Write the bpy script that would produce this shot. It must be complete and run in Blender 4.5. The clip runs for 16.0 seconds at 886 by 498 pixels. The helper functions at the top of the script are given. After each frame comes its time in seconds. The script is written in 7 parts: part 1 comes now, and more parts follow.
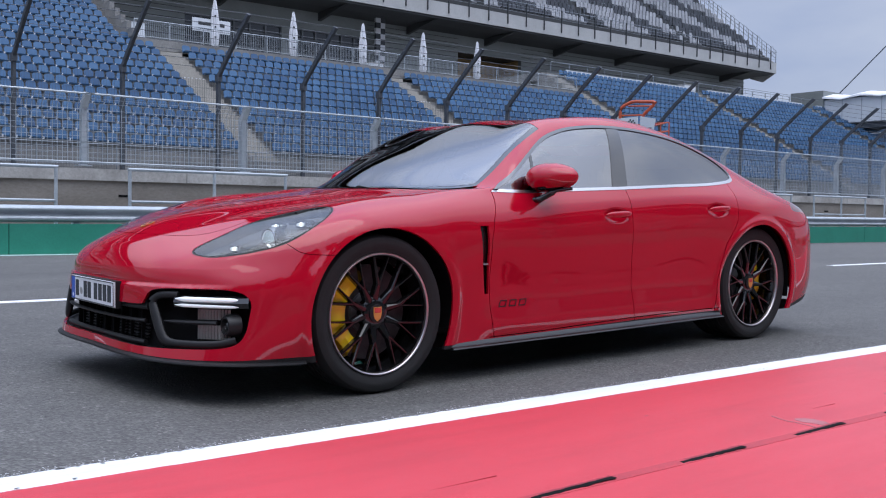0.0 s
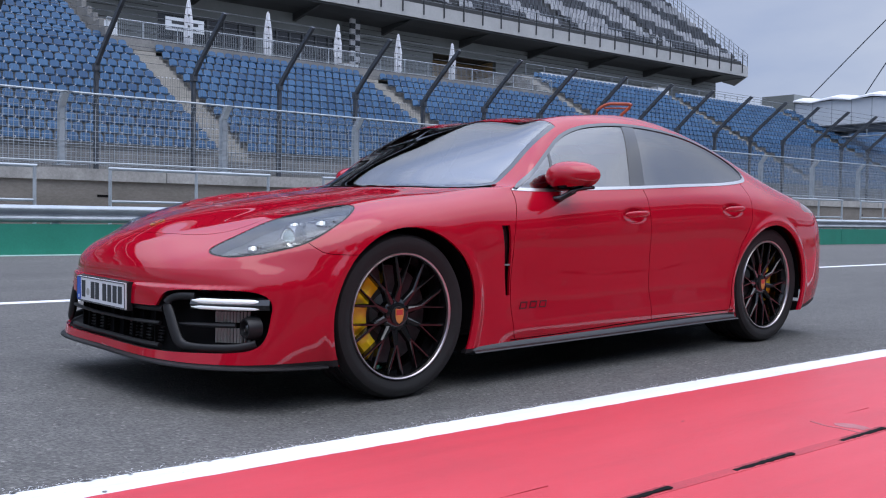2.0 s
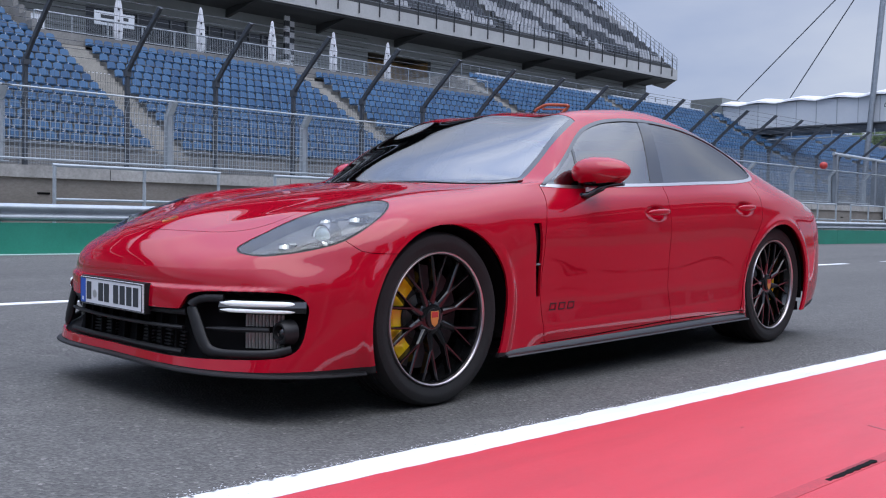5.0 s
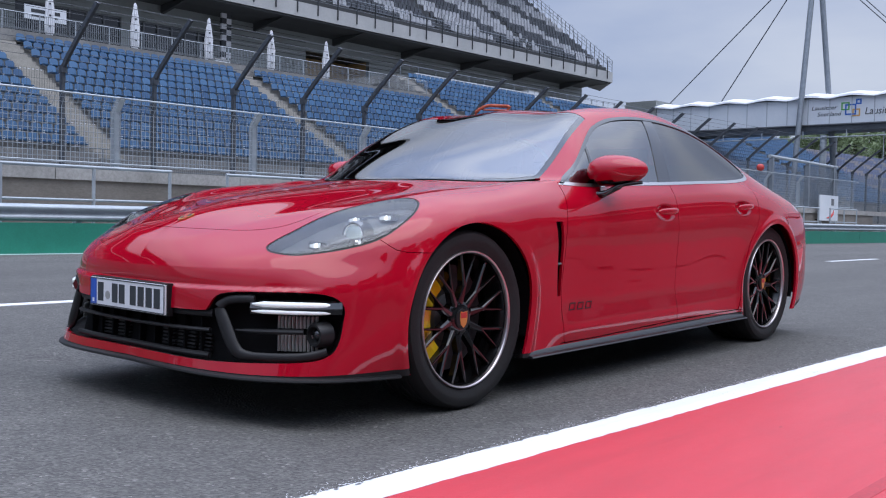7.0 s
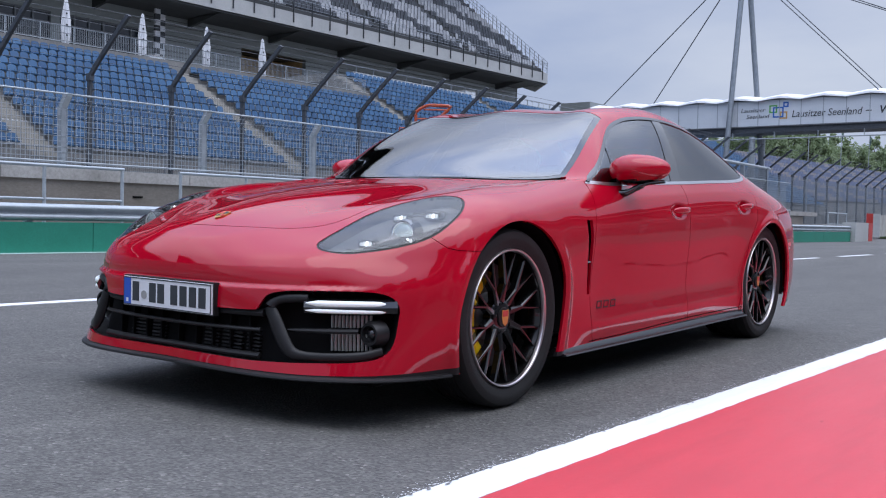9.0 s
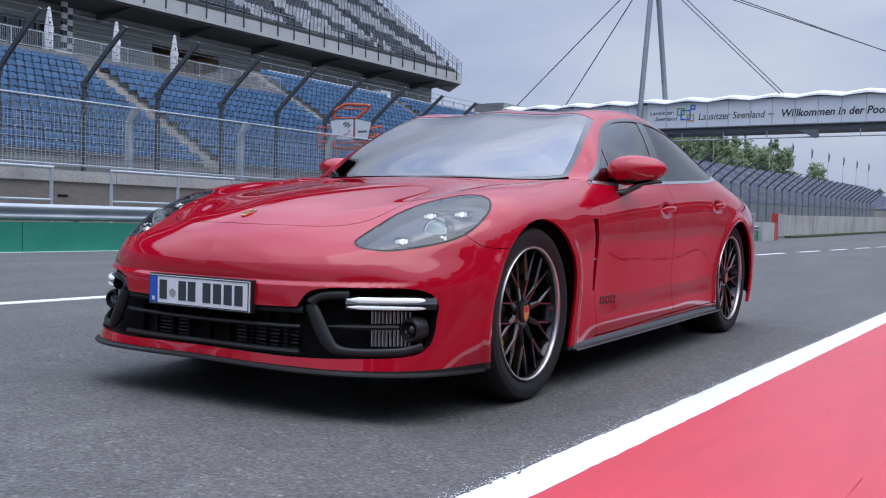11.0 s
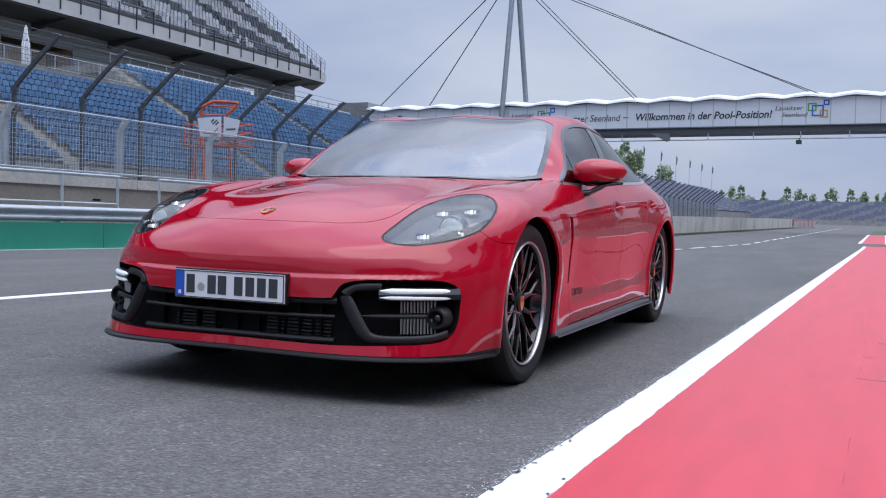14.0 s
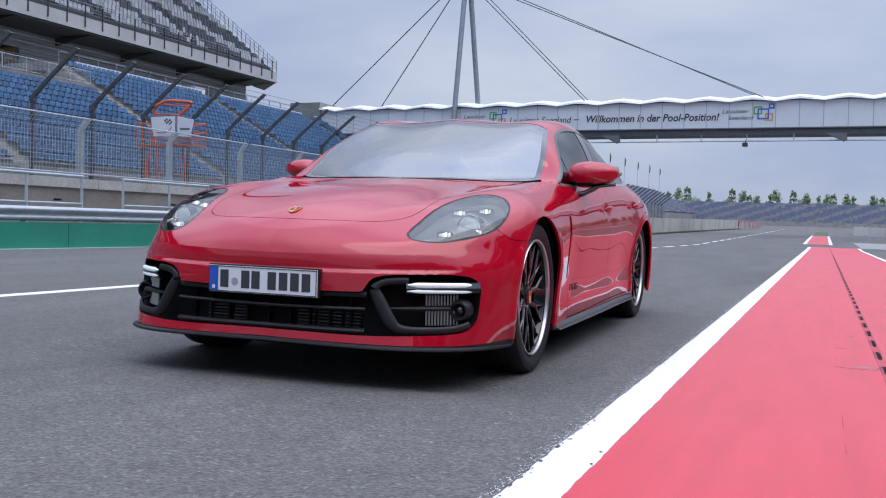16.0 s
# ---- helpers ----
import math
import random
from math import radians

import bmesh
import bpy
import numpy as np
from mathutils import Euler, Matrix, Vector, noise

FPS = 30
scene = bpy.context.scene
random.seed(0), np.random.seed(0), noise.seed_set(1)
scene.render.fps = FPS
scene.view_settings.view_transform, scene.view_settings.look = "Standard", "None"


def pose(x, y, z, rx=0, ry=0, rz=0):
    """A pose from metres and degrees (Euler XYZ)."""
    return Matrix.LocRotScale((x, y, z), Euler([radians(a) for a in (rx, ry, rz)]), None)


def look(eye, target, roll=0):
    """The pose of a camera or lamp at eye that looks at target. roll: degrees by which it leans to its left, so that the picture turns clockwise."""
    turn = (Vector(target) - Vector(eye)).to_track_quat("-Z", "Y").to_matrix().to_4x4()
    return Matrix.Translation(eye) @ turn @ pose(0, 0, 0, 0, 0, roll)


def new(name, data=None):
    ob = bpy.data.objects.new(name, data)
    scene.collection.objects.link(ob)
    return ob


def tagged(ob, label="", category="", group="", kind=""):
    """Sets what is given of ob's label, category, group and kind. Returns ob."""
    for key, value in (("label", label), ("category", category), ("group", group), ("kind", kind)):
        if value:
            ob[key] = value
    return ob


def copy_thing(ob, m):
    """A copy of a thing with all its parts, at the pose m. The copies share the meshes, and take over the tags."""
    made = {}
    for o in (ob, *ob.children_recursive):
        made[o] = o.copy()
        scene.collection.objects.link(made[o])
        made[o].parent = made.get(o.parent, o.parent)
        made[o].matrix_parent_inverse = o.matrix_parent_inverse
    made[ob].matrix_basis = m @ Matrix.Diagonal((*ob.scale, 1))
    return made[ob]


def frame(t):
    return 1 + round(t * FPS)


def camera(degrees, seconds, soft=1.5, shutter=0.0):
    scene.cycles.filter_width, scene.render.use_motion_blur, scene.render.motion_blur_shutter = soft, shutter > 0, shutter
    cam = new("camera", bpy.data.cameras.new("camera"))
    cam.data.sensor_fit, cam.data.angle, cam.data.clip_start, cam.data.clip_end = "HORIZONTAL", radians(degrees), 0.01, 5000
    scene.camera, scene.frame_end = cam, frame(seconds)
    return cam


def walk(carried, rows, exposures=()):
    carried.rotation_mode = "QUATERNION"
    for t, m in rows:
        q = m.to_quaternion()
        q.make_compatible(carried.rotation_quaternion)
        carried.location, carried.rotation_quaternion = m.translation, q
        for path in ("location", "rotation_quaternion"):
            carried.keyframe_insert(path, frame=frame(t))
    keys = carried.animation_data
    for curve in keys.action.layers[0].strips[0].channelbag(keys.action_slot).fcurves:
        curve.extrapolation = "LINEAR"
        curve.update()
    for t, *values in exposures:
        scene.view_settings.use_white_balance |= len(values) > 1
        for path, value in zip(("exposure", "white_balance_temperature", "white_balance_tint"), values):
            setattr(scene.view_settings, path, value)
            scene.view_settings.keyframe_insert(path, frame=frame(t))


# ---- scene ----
cam = camera(48.16, 16.0, soft=1.12)
PATH = [
    (0, (4.534, -4.132, 0.899), (3.0030, -2.8491, 0.7931), 0.66),
    (0.5, (4.473, -4.152, 0.894), (2.9471, -2.8641, 0.7897), 0.71),
    (1, (4.409, -4.172, 0.889), (2.8921, -2.8727, 0.7860), 0.75),
    (1.5, (4.341, -4.192, 0.884), (2.8370, -2.8772, 0.7821), 0.79),
    (2, (4.270, -4.212, 0.880), (2.7759, -2.8856, 0.7784), 0.83),
    (2.5, (4.195, -4.233, 0.875), (2.7119, -2.8952, 0.7746), 0.87),
    (3, (4.117, -4.257, 0.871), (2.6460, -2.9060, 0.7709), 0.91),
    (3.5, (4.037, -4.283, 0.866), (2.5813, -2.9154, 0.7667), 0.95),
    (4, (3.955, -4.312, 0.862), (2.5170, -2.9253, 0.7629), 0.99),
    (6.5, (3.520, -4.515, 0.840), (2.1966, -3.0181, 0.7436), 1.18),
    (7, (3.431, -4.568, 0.835), (2.1331, -3.0493, 0.7399), 1.22),
    (7.5, (3.341, -4.627, 0.831), (2.0698, -3.0858, 0.7364), 1.26),
    (8, (3.252, -4.690, 0.827), (2.0056, -3.1286, 0.7330), 1.29),
    (8.5, (3.164, -4.758, 0.823), (1.9438, -3.1754, 0.7296), 1.33),
    (9, (3.076, -4.830, 0.819), (1.8848, -3.2260, 0.7263), 1.36),
    (11.5, (2.667, -5.249, 0.799), (1.6680, -3.5188, 0.7114), 1.53),
    (12, (2.593, -5.342, 0.795), (1.6379, -3.5873, 0.7087), 1.57),
    (12.5, (2.523, -5.437, 0.792), (1.6144, -3.6575, 0.7063), 1.60),
    (13, (2.456, -5.534, 0.788), (1.5944, -3.7308, 0.7039), 1.63),
    (13.5, (2.395, -5.630, 0.784), (1.5726, -3.8090, 0.7014), 1.66),
    (14, (2.337, -5.727, 0.781), (1.5477, -3.8914, 0.6990), 1.69),
    (14.5, (2.285, -5.823, 0.777), (1.5178, -3.9777, 0.6965), 1.72),
    (15, (2.239, -5.917, 0.774), (1.4934, -4.0626, 0.6939), 1.75),
    (15.5, (2.198, -6.008, 0.770), (1.4753, -4.1449, 0.6916), 1.78),
    (16, (2.164, -6.095, 0.767), (1.4694, -4.2217, 0.6894), 1.81),
]
walk(cam, [(t, look(eye, target, roll)) for t, eye, target, roll in PATH])

# ---- world, sun, exposure ----
def make_world():
    """An overcast sky: the Nishita sky seen through a broken layer of grey cloud."""
    w = bpy.data.worlds.new("overcast_sky")
    scene.world = w
    w.use_nodes = True
    t = w.node_tree
    bg = t.nodes["Background"]
    sky = t.nodes.new("ShaderNodeTexSky")
    sky.sky_type, sky.sun_disc = "NISHITA", False
    sky.sun_elevation, sky.sun_rotation = radians(48), radians(SUN_ROTATION)
    co = t.nodes.new("ShaderNodeTexCoord")
    mp = t.nodes.new("ShaderNodeMapping")
    mp.inputs["Scale"].default_value = (1.0, 1.0, 3.2)
    t.links.new(co.outputs["Generated"], mp.inputs["Vector"])
    nz = t.nodes.new("ShaderNodeTexNoise")
    nz.inputs["Scale"].default_value, nz.inputs["Detail"].default_value, nz.inputs["Roughness"].default_value = 2.1, 7.0, 0.5
    t.links.new(mp.outputs[0], nz.inputs["Vector"])
    rp = t.nodes.new("ShaderNodeValToRGB")
    rp.color_ramp.elements[0].position, rp.color_ramp.elements[0].color = 0.34, (3.6, 4.4, 6.7, 1)
    rp.color_ramp.elements[1].position, rp.color_ramp.elements[1].color = 0.66, (6.3, 6.85, 8.3, 1)
    t.links.new(nz.outputs[0], rp.inputs["Fac"])
    mx = t.nodes.new("ShaderNodeMix")
    mx.data_type = "RGBA"
    mx.inputs["Factor"].default_value = 0.86
    t.links.new(sky.outputs[0], mx.inputs["A"])
    t.links.new(rp.outputs[0], mx.inputs["B"])
    # an overcast sky is two to three times brighter overhead than at the horizon
    xyz, up = t.nodes.new("ShaderNodeSeparateXYZ"), t.nodes.new("ShaderNodeMapRange")
    t.links.new(co.outputs["Generated"], xyz.inputs[0])
    t.links.new(xyz.outputs["Z"], up.inputs["Value"])
    up.inputs["From Min"].default_value, up.inputs["From Max"].default_value = 0.32, 0.97
    up.inputs["To Min"].default_value, up.inputs["To Max"].default_value = 0.95, 4.5
    lift = t.nodes.new("ShaderNodeVectorMath")
    lift.operation = "SCALE"
    t.links.new(mx.outputs["Result"], lift.inputs[0])
    t.links.new(up.outputs[0], lift.inputs["Scale"])
    t.links.new(lift.outputs[0], bg.inputs["Color"])
    bg.inputs["Strength"].default_value = 0.1


SUN_ROTATION = 60
make_world()
sun = new("sun", bpy.data.lights.new("sun", "SUN"))
sun.data.energy, sun.data.angle, sun.data.color = 1.3, radians(60), (1.0, 0.96, 0.9)
sun.matrix_world = look((14, -4, 45), (0, 0, 0))
scene.view_settings.exposure = 0.06

# ---- helpers of this scene ----
from mathutils.bvhtree import BVHTree
LANE = Matrix.Rotation(-0.011, 4, "Z")                # the lane's markings run 0.6 degrees off the car's axis
FAR = Matrix.Translation((0, 0, -0.55)) @ Matrix.Rotation(-0.026, 4, "Z")
# the track's walls, fences and stands run 1.5 degrees off it and fall away along and across
TRACK = Matrix.Rotation(-0.026, 4, "Z") @ Matrix.Rotation(-0.013, 4, "Y") @ Matrix.Rotation(-0.012, 4, "X") @ Matrix.Diagonal((1, 1, 0.97, 1))
STANDS = TRACK @ Matrix.Translation((-0.3, 2.0, 0)) @ Matrix.Diagonal((0.965, 1, 1, 1))
BRIDGE = TRACK @ Matrix.Translation((-0.4, 2.0, 0.5))


class Geo:
    """Gathers vertices and faces for one mesh."""

    def __init__(self):
        self.v, self.f = [], []

    def add(self, verts, faces):
        n = len(self.v)
        self.v += [tuple(p) for p in verts]
        self.f += [tuple(i + n for i in f) for f in faces]
        return self

    def box(self, x0, x1, y0, y1, z0, z1):
        c = [(x, y, z) for z in (z0, z1) for y in (y0, y1) for x in (x0, x1)]
        return self.add(c, [(0, 2, 3, 1), (4, 5, 7, 6), (0, 1, 5, 4), (1, 3, 7, 5), (3, 2, 6, 7), (2, 0, 4, 6)])

    def extrude(self, poly, axis, a, b):
        """A closed polygon of two coordinates, swept along an axis from a to b."""
        n = len(poly)
        put = {"x": lambda p, t: (t, p[0], p[1]), "y": lambda p, t: (p[0], t, p[1]), "z": lambda p, t: (p[0], p[1], t)}[axis]
        vs = [put(p, a) for p in poly] + [put(p, b) for p in poly]
        fs = [(i, (i + 1) % n, n + (i + 1) % n, n + i) for i in range(n)] + [tuple(range(n))[::-1], tuple(range(n, 2 * n))]
        return self.add(vs, fs)

    def tube(self, points, r, n=8, closed=False, flat=1.0):
        """A round bar along points; r one radius or one for each point."""
        ps = [Vector(p) for p in points]
        rs = r if isinstance(r, (list, tuple)) else [r] * len(ps)
        rings, m = [], len(ps)
        for i, p in enumerate(ps):
            if closed:
                d = ps[(i + 1) % m] - ps[i - 1]
            else:
                d = ps[min(i + 1, m - 1)] - ps[max(i - 1, 0)]
            d.normalize()
            up = Vector((0, 0, 1)) if abs(d.z) < 0.95 else Vector((1, 0, 0))
            a = d.cross(up).normalized()
            b = a.cross(d)
            rings.append([p + (a * math.cos(k * math.tau / n) + b * (flat * math.sin(k * math.tau / n))) * rs[i] for k in range(n)])
        base = [q for ring in rings for q in ring]
        fs = []
        for i in range(m if closed else m - 1):
            j = (i + 1) % m
            fs += [(i * n + k, i * n + (k + 1) % n, j * n + (k + 1) % n, j * n + k) for k in range(n)]
        if not closed:
            fs += [tuple(range(n))[::-1], tuple(range((m - 1) * n, m * n))]
        return self.add(base, fs)

    def lathe(self, profile, n=48, axis="x", centre=(0, 0, 0), closed=False):
        """A profile of (distance along the axis, radius) turned about the axis."""
        vs, m = [], len(profile)
        for k in range(n):
            c, s = math.cos(k * math.tau / n), math.sin(k * math.tau / n)
            for h, r in profile:
                p = (h, r * c, r * s) if axis == "x" else (r * c, h, r * s) if axis == "y" else (r * c, r * s, h)
                vs.append((p[0] + centre[0], p[1] + centre[1], p[2] + centre[2]))
        fs = []
        for k in range(n):
            for i in range(m if closed else m - 1):
                a, b = k * m + i, k * m + (i + 1) % m
                c, d = ((k + 1) % n) * m + (i + 1) % m, ((k + 1) % n) * m + i
                fs.append((a, b, c, d))
        return self.add(vs, fs)

    def mesh(self, name, smooth=False):
        me = bpy.data.meshes.new(name)
        me.from_pydata(self.v, [], self.f)
        bm = bmesh.new()
        bm.from_mesh(me)
        bmesh.ops.remove_doubles(bm, verts=bm.verts, dist=1e-5)
        if len(bm.faces) < 60000:
            bmesh.ops.recalc_face_normals(bm, faces=bm.faces)
        bm.to_mesh(me)
        bm.free()
        if smooth:
            me.shade_smooth()
            me.set_sharp_from_angle(angle=radians(smooth if smooth is not True else 40))
        me.update()
        return me


def part(name, geo, material, parent=None, label="", smooth=False):
    """Links a Geo as one mesh object under a thing or a part."""
    me = geo if isinstance(geo, bpy.types.Mesh) else geo.mesh(name, smooth)
    me.materials.append(material) if not me.materials else None
    ob = new(name, me)
    ob.parent = parent
    return tagged(ob, label)


def thing(name, label, category, m=None, group="", kind=""):
    ob = new(name)
    ob.empty_display_size = 0.2
    ob.matrix_world = m if m is not None else Matrix()
    return tagged(ob, label, category, group, kind)


def setting(name, geo, material, label="", category="", m=None, smooth=False):
    ob = part(name, geo, material, None, label, smooth)
    ob.matrix_world = m if m is not None else TRACK
    return tagged(ob, label, category, "", "structure")


# ---- materials ----
def material(name, colour, rough=0.6, metal=0.0, **more):
    mat = bpy.data.materials.new(name)
    mat.use_nodes = True
    b = mat.node_tree.nodes["Principled BSDF"]
    b.inputs["Base Color"].default_value = (*colour, 1)
    b.inputs["Roughness"].default_value = rough
    b.inputs["Metallic"].default_value = metal
    for key, value in more.items():
        b.inputs[key.replace("_", " ")].default_value = value
    return mat


def node(mat, kind, **inputs):
    n = mat.node_tree.nodes.new(kind)
    for key, value in inputs.items():
        n.inputs[key.replace("_", " ")].default_value = value
    return n


def link(mat, a, out, b, inp):
    mat.node_tree.links.new(a.outputs[out], b.inputs[inp])


def ramp(mat, src, out, stops):
    r = mat.node_tree.nodes.new("ShaderNodeValToRGB")
    el = r.color_ramp.elements
    el[0].position, el[0].color = stops[0][0], (*stops[0][1], 1)
    el[1].position, el[1].color = stops[-1][0], (*stops[-1][1], 1)
    for p, c in stops[1:-1]:
        e = el.new(p)
        e.color = (*c, 1)
    link(mat, src, out, r, "Fac")
    return r


def mottled(name, colours, scale, rough=(0.6, 0.8), metal=0.0, bump=0.0, fine=None, stretch=(1, 1, 1), fine_amount=0.5, **more):
    """Two scales of noise in the colour, with bump, at real-world size."""
    mat = material(name, colours[0], rough[0], metal, **more)
    b = mat.node_tree.nodes["Principled BSDF"]
    co = node(mat, "ShaderNodeNewGeometry")
    mp = node(mat, "ShaderNodeMapping", Scale=stretch)
    link(mat, co, "Position", mp, "Vector")
    n1 = node(mat, "ShaderNodeTexNoise", Scale=scale, Detail=6.0, Roughness=0.65)
    n2 = node(mat, "ShaderNodeTexNoise", Scale=fine or scale * 18, Detail=4.0, Roughness=0.7)
    link(mat, mp, 0, n1, "Vector")
    link(mat, mp, 0, n2, "Vector")
    k = len(colours)
    r1 = ramp(mat, n1, 0, [(0.3 + 0.4 * i / max(k - 1, 1), c) for i, c in enumerate(colours)] if k > 1 else [(0.3, colours[0]), (0.7, colours[0])])
    r2 = ramp(mat, n2, 0, [(0.32, (1 - fine_amount,) * 3), (0.68, (1 + 0.0,) * 3)])
    mx = mat.node_tree.nodes.new("ShaderNodeMix")
    mx.data_type, mx.blend_type = "RGBA", "MULTIPLY"
    mx.inputs["Factor"].default_value = 1.0
    mat.node_tree.links.new(r1.outputs[0], mx.inputs["A"])
    mat.node_tree.links.new(r2.outputs[0], mx.inputs["B"])
    mat.node_tree.links.new(mx.outputs["Result"], b.inputs["Base Color"])
    rr = node(mat, "ShaderNodeMapRange", To_Min=rough[0], To_Max=rough[1])
    link(mat, n1, 0, rr, "Value")
    link(mat, rr, 0, b, "Roughness")
    if bump:
        bp = node(mat, "ShaderNodeBump", Strength=1.0, Distance=bump)
        link(mat, n2, 0, bp, "Height")
        link(mat, bp, 0, b, "Normal")
    return mat


def asphalt_material():
    """Grey asphalt: stones of 5 to 10 mm, some pale, with broad darker and paler lanes."""
    mat = material("asphalt", (0.07, 0.07, 0.075), 0.75)
    b = mat.node_tree.nodes["Principled BSDF"]
    co = node(mat, "ShaderNodeNewGeometry")
    vor = node(mat, "ShaderNodeTexVoronoi", Scale=95.0)
    link(mat, co, "Position", vor, "Vector")
    fine = node(mat, "ShaderNodeTexNoise", Scale=60.0, Detail=6.0, Roughness=0.7)
    link(mat, co, "Position", fine, "Vector")
    mp = node(mat, "ShaderNodeMapping", Scale=(0.9, 0.16, 1))
    link(mat, co, "Position", mp, "Vector")
    broad = node(mat, "ShaderNodeTexNoise", Scale=0.9, Detail=7.0, Roughness=0.6)
    link(mat, mp, 0, broad, "Vector")
    mid = node(mat, "ShaderNodeTexNoise", Scale=7.0, Detail=5.0, Roughness=0.6)
    link(mat, co, "Position", mid, "Vector")
    r0 = ramp(mat, broad, 0, [(0.3, (0.075, 0.072, 0.068)), (0.7, (0.124, 0.119, 0.111))])
    r1 = ramp(mat, vor, "Color", [(0.0, (0.45, 0.45, 0.45)), (0.55, (0.95, 0.95, 0.95)), (0.86, (1.25, 1.25, 1.25)), (1.0, (2.6, 2.55, 2.5))])
    r2 = ramp(mat, fine, 0, [(0.3, (0.55,) * 3), (0.7, (1.2,) * 3)])
    r3 = ramp(mat, mid, 0, [(0.3, (0.86,) * 3), (0.7, (1.08,) * 3)])
    last = r0
    for r in (r1, r2, r3):
        mx = mat.node_tree.nodes.new("ShaderNodeMix")
        mx.data_type, mx.blend_type = "RGBA", "MULTIPLY"
        mx.inputs["Factor"].default_value = 1.0
        mat.node_tree.links.new(last.outputs["Result" if last is not r0 else 0], mx.inputs["A"])
        mat.node_tree.links.new(r.outputs[0], mx.inputs["B"])
        last = mx
    mat.node_tree.links.new(last.outputs["Result"], b.inputs["Base Color"])
    bp = node(mat, "ShaderNodeBump", Strength=0.8, Distance=0.004)
    link(mat, vor, "Distance", bp, "Height")
    link(mat, bp, 0, b, "Normal")
    return mat


def worn_paint(name, colour, dark, amount, rough=0.5, scale=1.2):
    """Road paint, with fine grain of the asphalt under it, scuffs along the track and bare specks."""
    mat = material(name, colour, rough)
    b = mat.node_tree.nodes["Principled BSDF"]
    co = node(mat, "ShaderNodeNewGeometry")
    n1 = node(mat, "ShaderNodeTexNoise", Scale=110.0, Detail=5.0, Roughness=0.75)
    link(mat, co, "Position", n1, "Vector")
    n2 = node(mat, "ShaderNodeTexNoise", Scale=scale, Detail=7.0, Roughness=0.65)
    link(mat, co, "Position", n2, "Vector")
    mp = node(mat, "ShaderNodeMapping", Scale=(5.0, 0.5, 1.0))
    link(mat, co, "Position", mp, "Vector")
    n3 = node(mat, "ShaderNodeTexNoise", Scale=1.6, Detail=6.0, Roughness=0.7)
    link(mat, mp, 0, n3, "Vector")
    add = node(mat, "ShaderNodeMath")
    add.operation = "ADD"
    link(mat, n1, 0, add, 0)
    link(mat, n2, 0, add, 1)
    cut = ramp(mat, add, 0, [(0.0, (1, 1, 1)), (1.0, (0, 0, 0))])
    cut.color_ramp.elements[0].position, cut.color_ramp.elements[1].position = amount, amount + 0.1
    tone = ramp(mat, n3, 0, [(0.25, tuple(c * 0.84 for c in colour)), (0.5, colour), (0.75, tuple(min(1, c * 1.07 + 0.008) for c in colour))])
    stain = ramp(mat, n2, 0, [(0.52, (0, 0, 0)), (0.78, (0.5, 0.5, 0.5))])
    grime = mat.node_tree.nodes.new("ShaderNodeMix")
    grime.data_type = "RGBA"
    mat.node_tree.links.new(stain.outputs[0], grime.inputs["Factor"])
    mat.node_tree.links.new(tone.outputs[0], grime.inputs["A"])
    grime.inputs["B"].default_value = (*(c * 0.6 + d * 0.4 for c, d in zip(colour, dark)), 1)
    mx = mat.node_tree.nodes.new("ShaderNodeMix")
    mx.data_type = "RGBA"
    mat.node_tree.links.new(cut.outputs[0], mx.inputs["Factor"])
    mat.node_tree.links.new(grime.outputs["Result"], mx.inputs["A"])
    mx.inputs["B"].default_value = (*dark, 1)
    mat.node_tree.links.new(mx.outputs["Result"], b.inputs["Base Color"])
    bp = node(mat, "ShaderNodeBump", Strength=0.5, Distance=0.003)
    link(mat, n1, 0, bp, "Height")
    link(mat, bp, 0, b, "Normal")
    return mat


ASPHALT = asphalt_material()
WHITE_PAINT = worn_paint("white_road_paint", (0.66, 0.67, 0.68), (0.14, 0.14, 0.14), 0.74, 0.6)
RED_PAINT = worn_paint("red_road_paint", (0.53, 0.038, 0.054), (0.27, 0.045, 0.054), 0.66, 0.42)
GREEN_PAINT = mottled("green_wall_paint", [(0.012, 0.19, 0.125), (0.02, 0.235, 0.16)], 2.0, (0.5, 0.65), fine_amount=0.12)
PALE_GREEN = mottled("pale_green_strip", [(0.32, 0.52, 0.46), (0.45, 0.6, 0.55)], 3.0, fine_amount=0.2)
GALVANISED = mottled("galvanised_steel", [(0.33, 0.37, 0.40), (0.45, 0.49, 0.52)], 3.0, (0.42, 0.58), 0.35, fine_amount=0.15)
FENCE_STEEL = mottled("fence_steel", [(0.19, 0.22, 0.25), (0.28, 0.31, 0.34)], 3.0, (0.45, 0.6), 0.4, fine_amount=0.15)
DARK_STEEL = mottled("dark_fence_steel", [(0.055, 0.064, 0.074), (0.09, 0.10, 0.115)], 4.0, (0.45, 0.6), 0.2, fine_amount=0.15)
CONCRETE = mottled("concrete", [(0.22, 0.215, 0.2), (0.36, 0.35, 0.33), (0.42, 0.41, 0.39)], 0.9, (0.8, 0.9), bump=0.003, fine_amount=0.28)
PALE_WALL = mottled("pale_stained_wall", [(0.24, 0.23, 0.21), (0.44, 0.43, 0.40), (0.52, 0.51, 0.48)], 0.5, (0.8, 0.9), fine_amount=0.3, stretch=(1, 1, 0.4))
CONCRETE_FACE = mottled("brown_concrete", [(0.15, 0.135, 0.115), (0.235, 0.215, 0.19)], 0.7, (0.8, 0.9), bump=0.003, fine_amount=0.25, stretch=(1, 1, 2.5))
